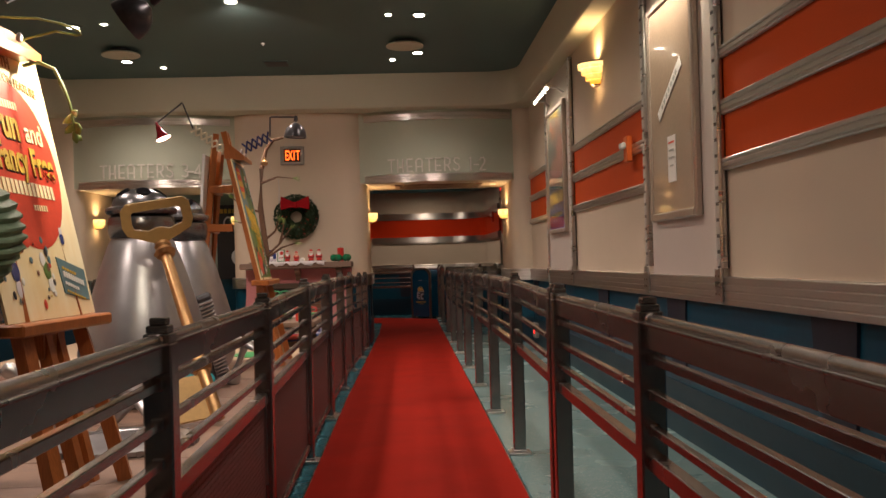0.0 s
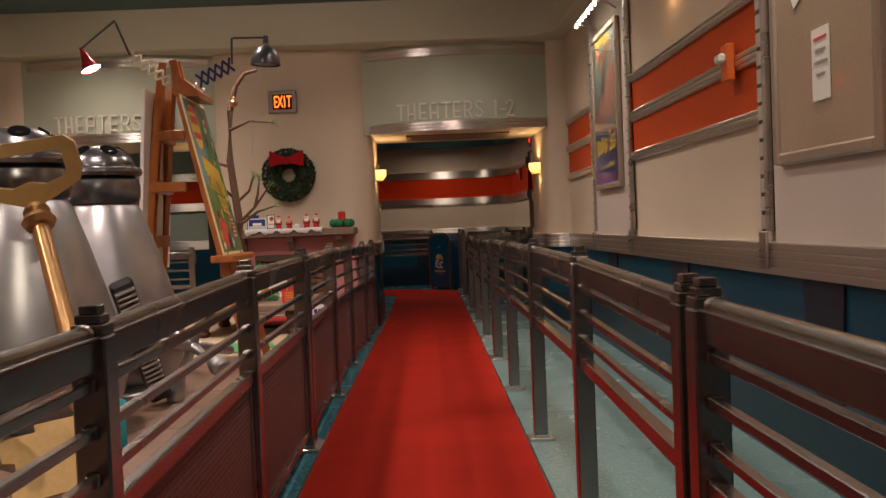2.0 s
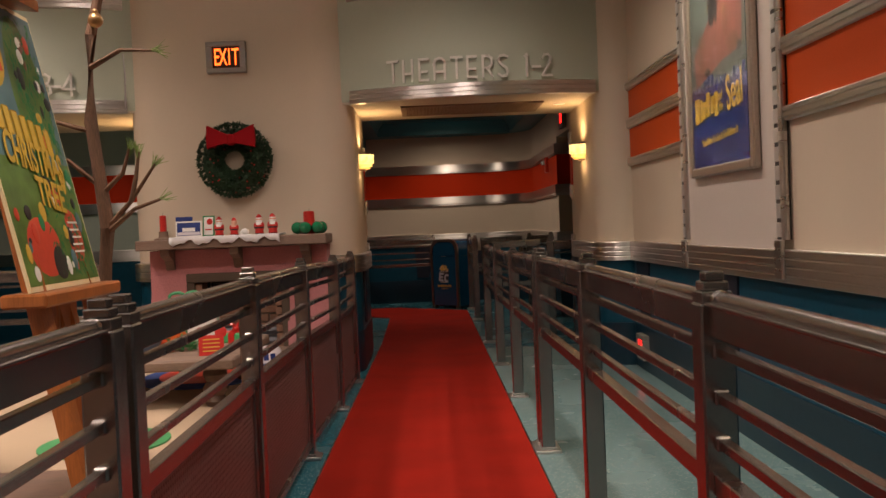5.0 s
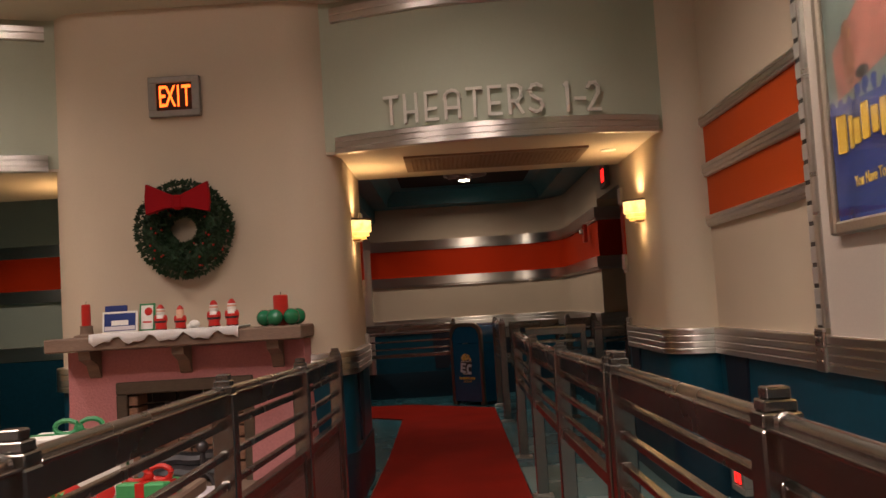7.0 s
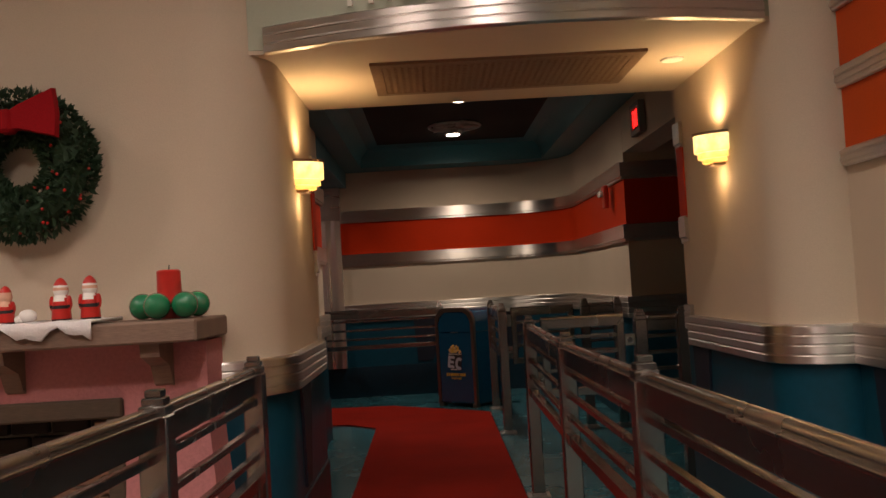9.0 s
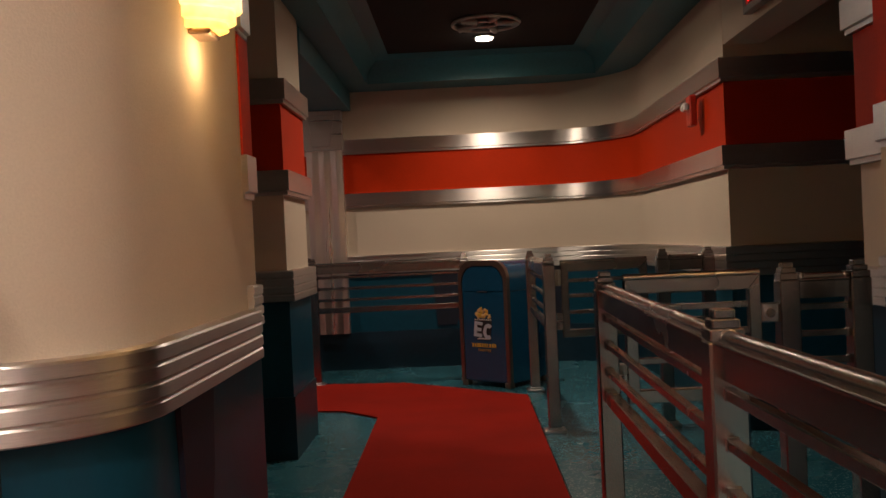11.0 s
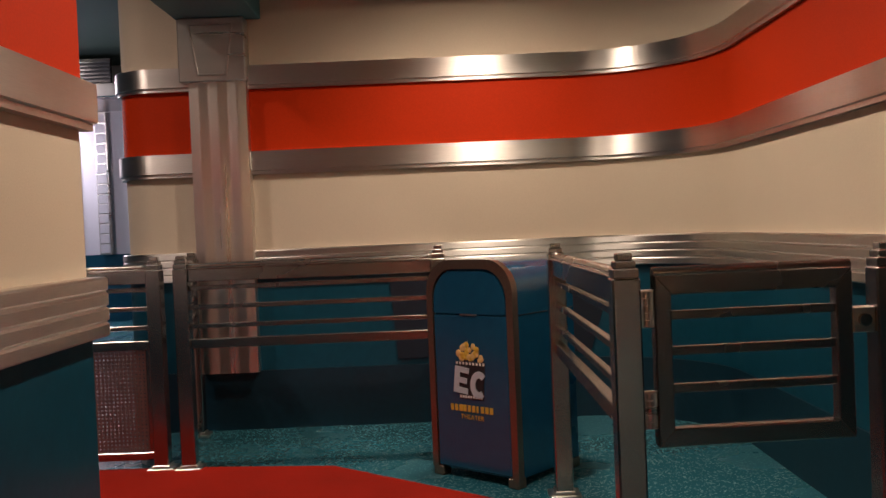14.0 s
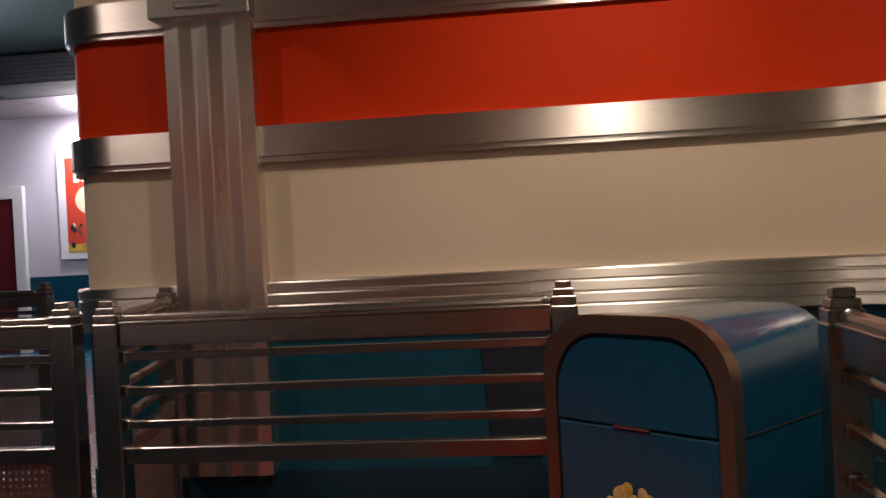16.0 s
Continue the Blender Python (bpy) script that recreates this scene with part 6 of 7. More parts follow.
def red_poster(parent, m):
    g = thing("poster", "cream film poster with a large red oval and yellow title", "poster")
    g.matrix_world = parent.matrix_world @ m
    part("sheet", box(B(), -0.38, 0.38, 0, 0.012, 0, 1.2), "poster_cream", g, "cream poster board")
    part("red_oval", ball(B(), (0.02, -0.001, 0.66), 0.32, (0.98, 0.012, 1.15), 36), "poster_red", g)
    for dx, dz, out, ink in ((0.006, -0.006, 0.006, "black_ink"), (0, 0, 0.009, "yellow")):
        printed(g, "Fun", -0.05 + dx, 0.77 + dz, 0.19, ink, 0.72, -3, out, 0.03)
        printed(g, "Fancy Free", 0.05 + dx, 0.62 + dz, 0.17, ink, 0.62, -3, out, 0.03)
    printed(g, "and", 0.17, 0.765, 0.13, "poster_cream", 0.8, -3)
    printed(g, "FULL-LENGTH", -0.06, 1.1, 0.07, "tan_gold", 0.8, -3, 0.003)
    printed(g, "MUSICAL CARTOON FEATURE", -0.01, 1.03, 0.058, "tan_gold", 0.78, -8, 0.003)
    for k in range(9):
        part("caption_bar", box(B(), -0.09 + k * 0.02, -0.076 + k * 0.02, -0.006, -0.003, 0.9, 0.935), "poster_cream", g)
    for k in range(15):
        part("caption_bar", box(B(), -0.25 + k * 0.033, -0.226 + k * 0.033, -0.007, -0.004, 0.53 - 0.001 * k, 0.59 - 0.001 * k), "poster_cream", g)
    for k in range(6):
        part("caption_bar", box(B(), 0.03 + k * 0.02, 0.043 + k * 0.02, -0.007, -0.004, 0.46, 0.485), "poster_cream", g)
    bm = B()
    pts = [(0.12, 0.26), (0.36, 0.2), (0.35, 0.06), (0.13, 0.1)]
    lo = [bm.verts.new((x, -0.004, z)) for x, z in pts]
    hi = [bm.verts.new((x, 0, z)) for x, z in pts]
    bm.faces.new(lo)
    bm.faces.new(hi[::-1])
    for i in range(4):
        bm.faces.new((lo[i], lo[(i + 1) % 4], hi[(i + 1) % 4], hi[i]))
    part("blue_label", bm, "teal_ink", g)
    for row, (ink, n, hh) in enumerate((("yellow", 6, 0.012), ("white", 9, 0.026), ("white", 6, 0.014), ("yellow", 8, 0.01))):
        for k in range(n):
            z = 0.205 - row * 0.034 - k * 0.0055
            part("label_mark", box(B(), 0.15 + k * 0.02, 0.164 + k * 0.02, -0.0065, -0.0035, z, z + hh), ink, g)
    for x, z, r, mat in ((-0.24, 0.2, 0.035, "blue_ink"), (-0.235, 0.13, 0.03, "lilac"), (-0.25, 0.25, 0.022, "alarm"), (0.02, 0.2, 0.032, "green_ink"), (0.03, 0.14, 0.028, "white"), (0.0, 0.25, 0.025, "white"), (-0.1, 0.34, 0.035, "poster_red"), (-0.12, 0.4, 0.025, "tan_gold"), (0.22, 0.34, 0.022, "blue_ink"), (0.22, 0.375, 0.016, "lilac")):
        part("picture_shape", ball(B(), (x, -0.002, z), r, (0.9, 0.04, 1.2), 14), mat, g)
    rnd = random.Random(33)
    for k in range(30):
        part("picture_shape", ball(B(), (rnd.uniform(-0.33, 0.08), -0.003, rnd.uniform(0.05, 0.36)), rnd.uniform(0.006, 0.015), (1, 0.12, rnd.uniform(0.8, 1.8)), 10), rnd.choice(("poster_red", "yellow", "black_ink", "white", "brown_ink", "teal_ink")), g)


easel(pose(-0.85, 6.66, STAGE, 0, 0, 91), 2.05, 0.79, festive_poster, True)
easel(pose(-0.99, 1.8, STAGE, 0, 0, 85), 1.95, 0.74, red_poster, False)


# ---- lamps on scissor arms ----
def scissor(name, mat, a, b, w, n, label):
    t = thing(name, label, "lamp arm")
    a, b = Vector(a), Vector(b)
    ax = (b - a)
    up = Vector((0, 0, 1))
    up = (up - ax.normalized() * up.dot(ax.normalized())).normalized() * w
    for i in range(n):
        p, q = a + ax * (i / n), a + ax * ((i + 1) / n)
        part("link", rod(B(), p + up, q - up, 0.009, seg=6), mat, t)
        part("link", rod(B(), p - up, q + up, 0.009, seg=6), mat, t)
    return t


scissor("scissor_arm", "cream", (-1.14, 6.45, 2.27), (-1.42, 6.4, 2.48), 0.04, 6, "cream folding scissor lamp arm on the easel top")
scissor("scissor_arm", "scissor_blue", (-0.97, 6.45, 2.29), (-0.72, 6.4, 2.39), 0.05, 5, "dark blue folding scissor lamp arm on the easel top")


def shade_lamp(at, aim, mat, label, rim, lit, size=0.85, cone=110):
    t = thing("display_lamp", label, "lamp", "display lamps")
    t.matrix_world = look(at, aim) @ Matrix.Scale(size, 4)
    part("shade", lathe(B(), [(0.03, 0.13), (0.045, 0.1), (0.06, 0.03), (0.1, -0.05), (0.125, -0.09), (0.12, -0.095), (0.09, -0.05), (0.04, 0.02)] if size < 0.7 else [(0.03, 0.1), (0.05, 0.085), (0.1, 0.05), (0.13, 0.0), (0.142, -0.06), (0.145, -0.09), (0.135, -0.09), (0.12, 0.0), (0.04, 0.06)], seg=24), mat, t)
    part("bulb", lathe(B(), [(0.112, -0.082), (0.08, -0.078), (0.02, -0.075)], seg=20), rim, t, "lamp opening")
    part("socket", rod(B(), (0, 0, 0.12), (0, 0, 0.19), 0.028, 0.02), mat, t)
    if lit:
        lamp("SPOT", tuple(t.matrix_world @ Vector((0, 0, -0.11))), lit, (1, 0.85, 0.65), 0.05, aim, cone)


shade_lamp((-1.71, 6.4, 2.44), (-1.42, 6.36, 1.8), "lamp_red", "red enamel lamp shade lit from within above the stage", "lit_bulb", 25, 0.6)
shade_lamp((-0.485, 6.4, 2.44), (-0.53, 6.4, 1.6), "lamp_dark", "dark metal lamp shade hanging from a thin arm", "lamp_dark", 8, 0.72)
t = thing("lamp_rod", "thin dark rod carrying the red lamp", "lamp arm")
part("rod", tube(B(), [(-1.75, 6.41, 2.54), (-1.51, 6.4, 2.72), (-1.505, 6.4, 2.7), (-1.42, 6.4, 2.48)], 0.008), "lamp_dark", t)
t = thing("lamp_rod", "thin dark rod carrying the dark lamp", "lamp arm")
part("rod", tube(B(), [(-0.72, 6.4, 2.39), (-0.715, 6.4, 2.565), (-0.7, 6.4, 2.57), (-0.485, 6.4, 2.565), (-0.478, 6.4, 2.55), (-0.478, 6.4, 2.52)], 0.008), "lamp_dark", t)

# ---- vine with leaves, wire loop, dark lamp and the ridged green figure ----
t = thing("trailing_vine", "green leafy vine hanging beside the red poster", "plant")
part("stem", tube(B(), [(-1.16, 2.02, 2.12), (-1.087, 2.0, 2.13), (-1.02, 2.0, 2.1), (-0.98, 2.0, 2.015), (-0.96, 2.0, 1.96), (-0.947, 2.0, 1.9), (-0.94, 2.0, 1.82)], 0.009, 0.005), "vine", t)
LEAVES = [(-0.95, 1.91, 20, 1.0), (-0.94, 1.9, 150, 1.0), (-0.945, 1.87, 60, 1.1), (-0.94, 1.86, 130, 0.9), (-0.94, 1.83, 80, 0.9), (-0.95, 1.82, 40, 0.8), (-1.0, 2.06, 70, 0.6)]
for i, (x, z, a, sc) in enumerate(LEAVES):
    bm = B()
    v = [(0, 0), (0.02, 0.016), (0.045, 0.02), (0.07, 0.0), (0.045, -0.018), (0.02, -0.014)]
    mid = [bm.verts.new((x1, 0.004, 0)) for x1 in (0.02, 0.045)]
    rim = [bm.verts.new((x1, 0.006 * math.sin(x1 * 60), z1)) for x1, z1 in v]
    for f in ((rim[0], rim[1], mid[0]), (rim[1], rim[2], mid[1], mid[0]), (rim[2], rim[3], mid[1]), (rim[3], rim[4], mid[1]), (rim[4], rim[5], mid[0], mid[1]), (rim[5], rim[0], mid[0])):
        bm.faces.new(f)
    o = part("leaf", bm, "vine", t)
    o.matrix_local = pose(x, 2.0, z, 0, a, 14 * (i - 3)) @ Matrix.Scale(sc, 4)
    md = o.modifiers.new("thick", "SOLIDIFY")
    md.thickness = 0.003
t = thing("wire_loop", "yellow-green bent wire loop over the poster easel", "wire")
part("wire", tube(B(), [(-1.3, 2.0, 2.33), (-1.247, 2.0, 2.332), (-1.087, 2.0, 2.322), (-0.975, 2.0, 2.295), (-0.905, 2.0, 2.262), (-0.9, 2.0, 2.25), (-0.917, 2.0, 2.245), (-1.01, 2.0, 2.265), (-1.145, 2.0, 2.232), (-1.17, 2.0, 2.2)], 0.0055, seg=8), "vine", t)
shade_lamp((-0.715, 2.2, 2.39), (-1.15, 2.22, 2.1), "lamp_dark", "dark blue-grey domed lamp aimed at the red poster", "lit_bulb", 55, 0.7, 165)
t = thing("lamp_rod", "thin dark rod carrying the domed lamp", "lamp arm")
part("rod", tube(B(), [(-0.65, 2.23, 2.45), (-0.66, 2.23, 2.62), (-0.95, 2.2, 2.6), (-1.2, 1.95, 2.38)], 0.008), "lamp_dark", t)
rnd = random.Random(14)
bm = B()
lathe(bm, [(max(0.004, 0.2 * math.sin(math.pi * min(0.995, max(0.005, k / 64)))) * (1 + 0.045 * math.sin(k * 1.5)), -0.28 + 0.56 * k / 64) for k in range(65)], seg=56)
for v in bm.verts:
    a = math.atan2(v.co.y, v.co.x)
    f = 1 + 0.02 * math.sin(a * 9 + v.co.z * 40) + rnd.uniform(-0.012, 0.012)
    v.co.x, v.co.y = v.co.x * f, v.co.y * f
    v.co.z += 0.012 * math.sin(a * 3)
single("green_sculpture", bm, "hide", "knobbly green ridged sculpture standing beside the poster easel", "sculpture", m=pose(-0.97, 1.0, 1.34))
single("sculpture_stand", lathe(B(), [(0.18, 0), (0.18, 0.03), (0.07, 0.06), (0.05, 0.4), (0.06, 0.7), (0.13, 0.78), (0.12, 0.82)], (-0.97, 1.0, STAGE), 20), "dark_wood", "dark wooden stand under the green sculpture", "stand")

# ---- bare tree ----
t = thing("bare_tree", "spindly bare tree with a few needle tufts and one ornament", "tree")
t.matrix_world = pose(0.065, 0, 0)
part("trunk", tube(B(), [(-1.02, 7.45, STAGE), (-1.05, 7.45, 0.8), (-1.0, 7.45, 1.3), (-1.05, 7.44, 1.8), (-1.03, 7.44, 2.2), (-0.98, 7.44, 2.4), (-0.9, 7.44, 2.5), (-0.8, 7.44, 2.52)], 0.042, 0.014, 12), "bark", t)
TWIGS = [((-1.04, 7.44, 2.05), (-0.85, 7.3, 2.1), (-0.66, 7.2, 2.07)), ((-1.0, 7.45, 1.3), (-0.85, 7.35, 1.42), (-0.72, 7.3, 1.58)), ((-1.0, 7.45, 1.28), (-0.82, 7.3, 1.38), (-0.66, 7.2, 1.42)), ((-1.03, 7.45, 1.5), (-1.15, 7.4, 1.62), (-1.3, 7.35, 1.66)), ((-1.03, 7.45, 1.45), (-0.9, 7.4, 1.55), (-0.86, 7.38, 1.66)), ((-1.04, 7.45, 1.75), (-1.2, 7.4, 1.8), (-1.32, 7.35, 1.9)), ((-0.85, 7.35, 1.42), (-0.82, 7.33, 1.52), (-0.8, 7.33, 1.64))]
for tw in TWIGS:
    part("branch", tube(B(), tw, 0.014, 0.006, 6), "bark", t)
rnd = random.Random(5)
for tw in TWIGS:
    bm = B()
    o, d0 = Vector(tw[-1]), (Vector(tw[-1]) - Vector(tw[-2])).normalized()
    for i in range(15):
        d = (d0 + Vector((rnd.uniform(-0.7, 0.7), rnd.uniform(-0.7, 0.7), rnd.uniform(-0.6, 0.7)))).normalized() * rnd.uniform(0.035, 0.065)
        rod(bm, o - d0 * rnd.uniform(0, 0.05), o + d, 0.0025, 0.001, 4)
    tagged(part("needle_tuft", bm, "vine", t), kind="stuff")
single("hanging_ornament", ball(ball(B(), (-0.925, 7.4, 2.26), 0.035), (-0.925, 7.4, 2.3), 0.014), "gold", "small round gold ornament hanging on the bare tree", "ornament")
for x, y, z in ((-0.775, 7.3, 2.08), (-1.135, 7.4, 1.78)):
    single("icicle_ornament", tube(B(), [(x, y, z), (x + 0.005, y, z - 0.1), (x, y, z - 0.25)], 0.003, 0.005, 6), "silver", "thin silver icicle ornament hanging from a twig", "ornament", "icicle ornaments")

# ---- low table with gifts ----
t = thing("low_table", "low dark wooden table with turned legs on the cream deck", "table")
part("tabletop", box(B(), -1.6, -0.53, 8.16, 9.3, 0.5, 0.56, 0.01), "mantel", t)
for x in (-1.48, -0.67):
    for y in (8.3, 9.16):
        part("leg", lathe(B(), [(0.05, 0), (0.065, 0.03), (0.05, 0.06), (0.075, 0.1), (0.05, 0.14), (0.07, 0.18), (0.06, 0.23)], (x, y, STAGE), 14), "dark_wood", t)
t = thing("nut_bowl", "slate blue bowl full of brown nuts on the table", "bowl", m=pose(-1.16, 8.46, 0.56))
part("bowl", lathe(B(), [(0.07, 0), (0.12, 0.03), (0.155, 0.09), (0.16, 0.1), (0.145, 0.095), (0.1, 0.04), (0.02, 0.03)], seg=28), "blue_bowl", t)
rnd = random.Random(6)
for i in range(34):
    a, r = rnd.uniform(0, 6.28), 0.125 * math.sqrt(rnd.random())
    part("nut", ball(B(), (r * math.cos(a), r * math.sin(a), 0.09 + 0.025 * (1 - r / 0.13)), 0.018, (1, 0.8, 0.8), 8), "nut", t)


def gift(x, y, z, w, d, h, turn, paper, ribbon, label):
    t = thing("gift_box", label, "gift", "wrapped gifts", m=pose(x, y, z, 0, 0, turn))
    part("box", box(B(), -w / 2, w / 2, -d / 2, d / 2, 0, h, 0.006), paper, t)
    bm = B()
    box(bm, -0.02, 0.02, -d / 2 - 0.003, d / 2 + 0.003, 0, h + 0.003)
    box(bm, -w / 2 - 0.0035, w / 2 + 0.0035, -0.02, 0.02, 0, h + 0.0035)
    part("ribbon", bm, ribbon, t)
    bm = B()
    for s in (-1, 1):
        ring = [(s * (0.05 + 0.05 * math.cos(q)), 0.01 * s, h + 0.03 + 0.03 * math.sin(q)) for q in [2 * math.pi * k / 10 for k in range(11)]]
        tube(bm, ring, 0.012, seg=6)
    ball(bm, (0, 0, h + 0.02), 0.022)
    part("ribbon_bow", bm, ribbon, t)


gift(-1.03, 9.1, 0.56, 0.4, 0.26, 0.26, 8, "white", "green", "white gift box tied with a green ribbon bow")
gift(-0.68, 8.95, 0.56, 0.22, 0.16, 0.06, -10, "bright_green", "red_gloss", "flat green gift box with a red ribbon")
single("red_stocking", tube(B(), [(-1.22, 8.75, 0.62), (-1.21, 8.74, 0.68), (-1.2, 8.73, 0.74), (-1.19, 8.72, 0.78)], 0.08, 0.05, 14), "red_gloss", "plump red cloth sack standing on the table", "sack")
bm = B()
rnd = random.Random(9)
for i in range(260):
    o = Vector((-0.93 + rnd.uniform(-0.09, 0.09), 8.62 + rnd.uniform(-0.08, 0.08), 0.565 + rnd.uniform(0, 0.07)))
    d = Vector((rnd.uniform(-1, 1), rnd.uniform(-1, 1), rnd.uniform(-0.2, 1))).normalized() * 0.03
    s = d.cross(Vector((0.3, 0.5, 0.8))).normalized() * 0.01
    bm.faces.new([bm.verts.new(o + v) for v in (-s, d, s)])
single("greenery_sprig", bm, "bright_green", "small sprig of green foliage lying on the table", "plant", kind="stuff", smooth=0)
t = thing("red_sign_card", "red folded card cut like a sleigh on the table", "card", m=pose(-0.69, 8.33, 0.56, -14, 0, 12) @ Matrix.Scale(0.78, 4))
part("front", box(B(), -0.09, 0.09, 0, 0.008, 0, 0.15, 0.003), "red_gloss", t)
for x in (-0.07, 0.07):
    part("curl", ball(B(), (x, 0.004, 0.17), 0.045, (1, 0.09, 1), 14), "red_gloss", t)
for i in range(4):
    part("writing_line", box(B(), -0.06, 0.06, -0.003, 0, 0.03 + i * 0.028, 0.038 + i * 0.028), "yellow", t)
t = thing("sleigh", "bright red wooden toy sleigh beside the gifts on the table", "toy", m=pose(-1.1, 8.68, 0.56))
bm = B()
for y in (-0.09, 0.09):
    pts = [(-0.16, 0.0), (0.12, 0.0), (0.17, 0.06), (0.13, 0.12), (0.08, 0.06), (-0.1, 0.06), (-0.16, 0.14)]
    lo = [bm.verts.new((x, y - 0.008, z)) for x, z in pts]
    hi = [bm.verts.new((x, y + 0.008, z)) for x, z in pts]
    bm.faces.new(lo)
    bm.faces.new(hi[::-1])
    for i in range(7):
        bm.faces.new((lo[i], lo[(i + 1) % 7], hi[(i + 1) % 7], hi[i]))
part("side", bm, "alarm", t)
part("seat", box(B(), -0.12, 0.1, -0.082, 0.082, 0.03, 0.045), "red_gloss", t)
t = thing("pet_bowl", "pale blue pet bowl with dark marks on the rug", "bowl", m=pose(-0.685, 9.86, STAGE + 0.017))
part("bowl", lathe(B(), [(0.15, 0), (0.155, 0.01), (0.13, 0.09), (0.12, 0.1), (0.11, 0.095), (0.1, 0.03), (0.01, 0.025)], seg=28), "lilac", t)
for i in range(5):
    a = radians(-130 + i * 20)
    o = part("mark", box(B(), -0.018, 0.018, -0.004, 0.004, 0.025, 0.07), "blue_ink", t)
    o.matrix_local = pose(0.146 * math.cos(a), 0.146 * math.sin(a), 0.0, 0, 0, math.degrees(a) + 90)
single("oval_rug", lathe(B(), [(0.7, 0), (0.7, 0.006), (0.66, 0.01), (0.01, 0.011)], seg=40), "blue_rug", "blue oval rug lying under the table", "rug", m=pose(-0.98, 9.42, STAGE + 0.001) @ Matrix.Diagonal((0.64, 0.8, 1, 1)))
single("rug_stripe", lathe(B(), [(0.5, 0), (0.5, 0.003), (0.01, 0.004)], seg=40), "poster_red", "red oval centre of the blue rug", "rug", m=pose(-0.98, 9.42, STAGE + 0.0125) @ Matrix.Diagonal((0.64, 0.8, 1, 1)))
single("green_mat", lathe(B(), [(0.3, 0), (0.3, 0.008), (0.01, 0.009)], seg=36), "bright_green", "round green felt mat under the bare tree", "mat", m=pose(-1.0, 7.45, STAGE + 0.001))

# ---- rail on the far side of the stage ----
for xa, ya, xb, yb in ((-3.7, 10.45, -2.1, 10.45), (-3.8, 3.0, -3.8, 4.5), (-3.8, 4.5, -3.8, 6.0), (-3.8, 6.0, -3.8, 7.5), (-3.8, 7.5, -3.8, 9.0), (-3.8, 9.0, -3.8, 10.4)):
    post_at(xa, ya)
    post_at(xb, yb)
    rail(xa, ya, xb, yb)

# ---- room behind the west doorway ----
structure("wall_west_room_back", box(B(), -6.5, -1.9, 14.82, 14.95, 0, 3.3), "green_wall", "pale green wall of the west theatre passage", "wall")
structure("wall_west_room_side", box(B(), -6.6, -6.5, 12.2, 14.95, 0, 3.3), "green_wall", "pale green side wall of the west passage", "wall")
structure("wall_west_room_east", box(B(), -1.9, -1.75, 12.3, 14.95, 0, 3.3), "green_wall", "pale green wall behind the fireplace", "wall")
structure("wall_west_room_front", box(B(), -6.6, -4.15, 12.2, 12.3, 0, 3.3), "green_wall", "pale green wall beside the west doorway", "wall")
structure("ceiling_west_room", box(B(), -6.49, -1.91, 12.29, 14.81, 2.7, 2.78), "ceiling", "dark ceiling of the west passage", "ceiling")
structure("stripe_west_room", box(B(), -6.4, -1.92, 14.78, 14.818, 1.7, 2.05), "red", "red stripe on the west passage wall", "trim")
structure("wainscot_west_room", box(B(), -6.4, -1.92, 14.77, 14.818, 0, 0.95), "wainscot", "teal wainscot in the west passage", "wall")
structure("dado_west_room", box(B(), -6.4, -1.92, 14.76, 14.818, 0.95, 1.1, 0.004), "band", "steel dado band in the west passage", "trim")
for z0, z1 in ((1.57, 1.7), (2.05, 2.18)):
    structure("stripe_band_west_room", box(B(), -6.4, -1.92, 14.775, 14.818, z0, z1, 0.004), "band", "steel band bordering the red stripe in the west passage", "trim")
t = thing("film_strip_column", "steel wall strip like film in the west passage", "column", "film strip columns")
part("backing", box(B(), -2.14, -2.0, 14.71, 14.76, 1.1, 2.69, 0.003), "lamp_dark", t)
for k in range(14):
    part("film_square", box(B(), -2.125, -2.015, 14.7, 14.711, 1.115 + k * 0.112, 1.21 + k * 0.112, 0.002), "grey_letter", t)
t = thing("recessed_light", "round lit downlight in the west passage ceiling", "ceiling light", m=pose(-3.6, 13.5, 2.7))
part("diffuser", lathe(B(), [(0.075, -0.004), (0.07, -0.02), (0.03, -0.024)]), "lit_bulb", t)
lamp("SPOT", (-3.6, 13.5, 2.62), 26, WARM, 0.08, spot=150)
t = thing("dark_poster", "black framed film poster with pale neon lettering shapes", "poster", m=pose(-2.55, 14.72, 1.55))
part("sheet", box(B(), -0.36, 0.36, -0.03, 0.03, -0.6, 0.75), "black_ink", t)
for k in range(8):
    part("title_bar", box(B(), -0.3 + k * 0.075, -0.245 + k * 0.075, -0.036, -0.03, 0.6, 0.68), "yellow", t)
bm = B()
for cx in (-0.15, 0.02, 0.19):
    tube(bm, [(cx + 0.08 * math.cos(q), -0.036, 0.4 + 0.13 * math.sin(q)) for q in [2 * math.pi * k / 14 for k in range(12)]], 0.014, seg=6)
part("neon_curl", bm, "lilac", t)
part("picture_shape", ball(B(), (0.05, -0.03, -0.2), 0.16, (1, 0.05, 1), 16), "white", t)
t = thing("security_camera", "small white security camera on the lobby wall", "camera", m=pose(-4.58, 9.2, 2.6))
part("mount", box(B(), 0, 0.08, -0.02, 0.02, -0.02, 0.02, 0.004), "white", t)
part("housing", rod(B(), (0.08, -0.1, -0.02), (0.08, 0.08, 0.02), 0.035), "white", t)

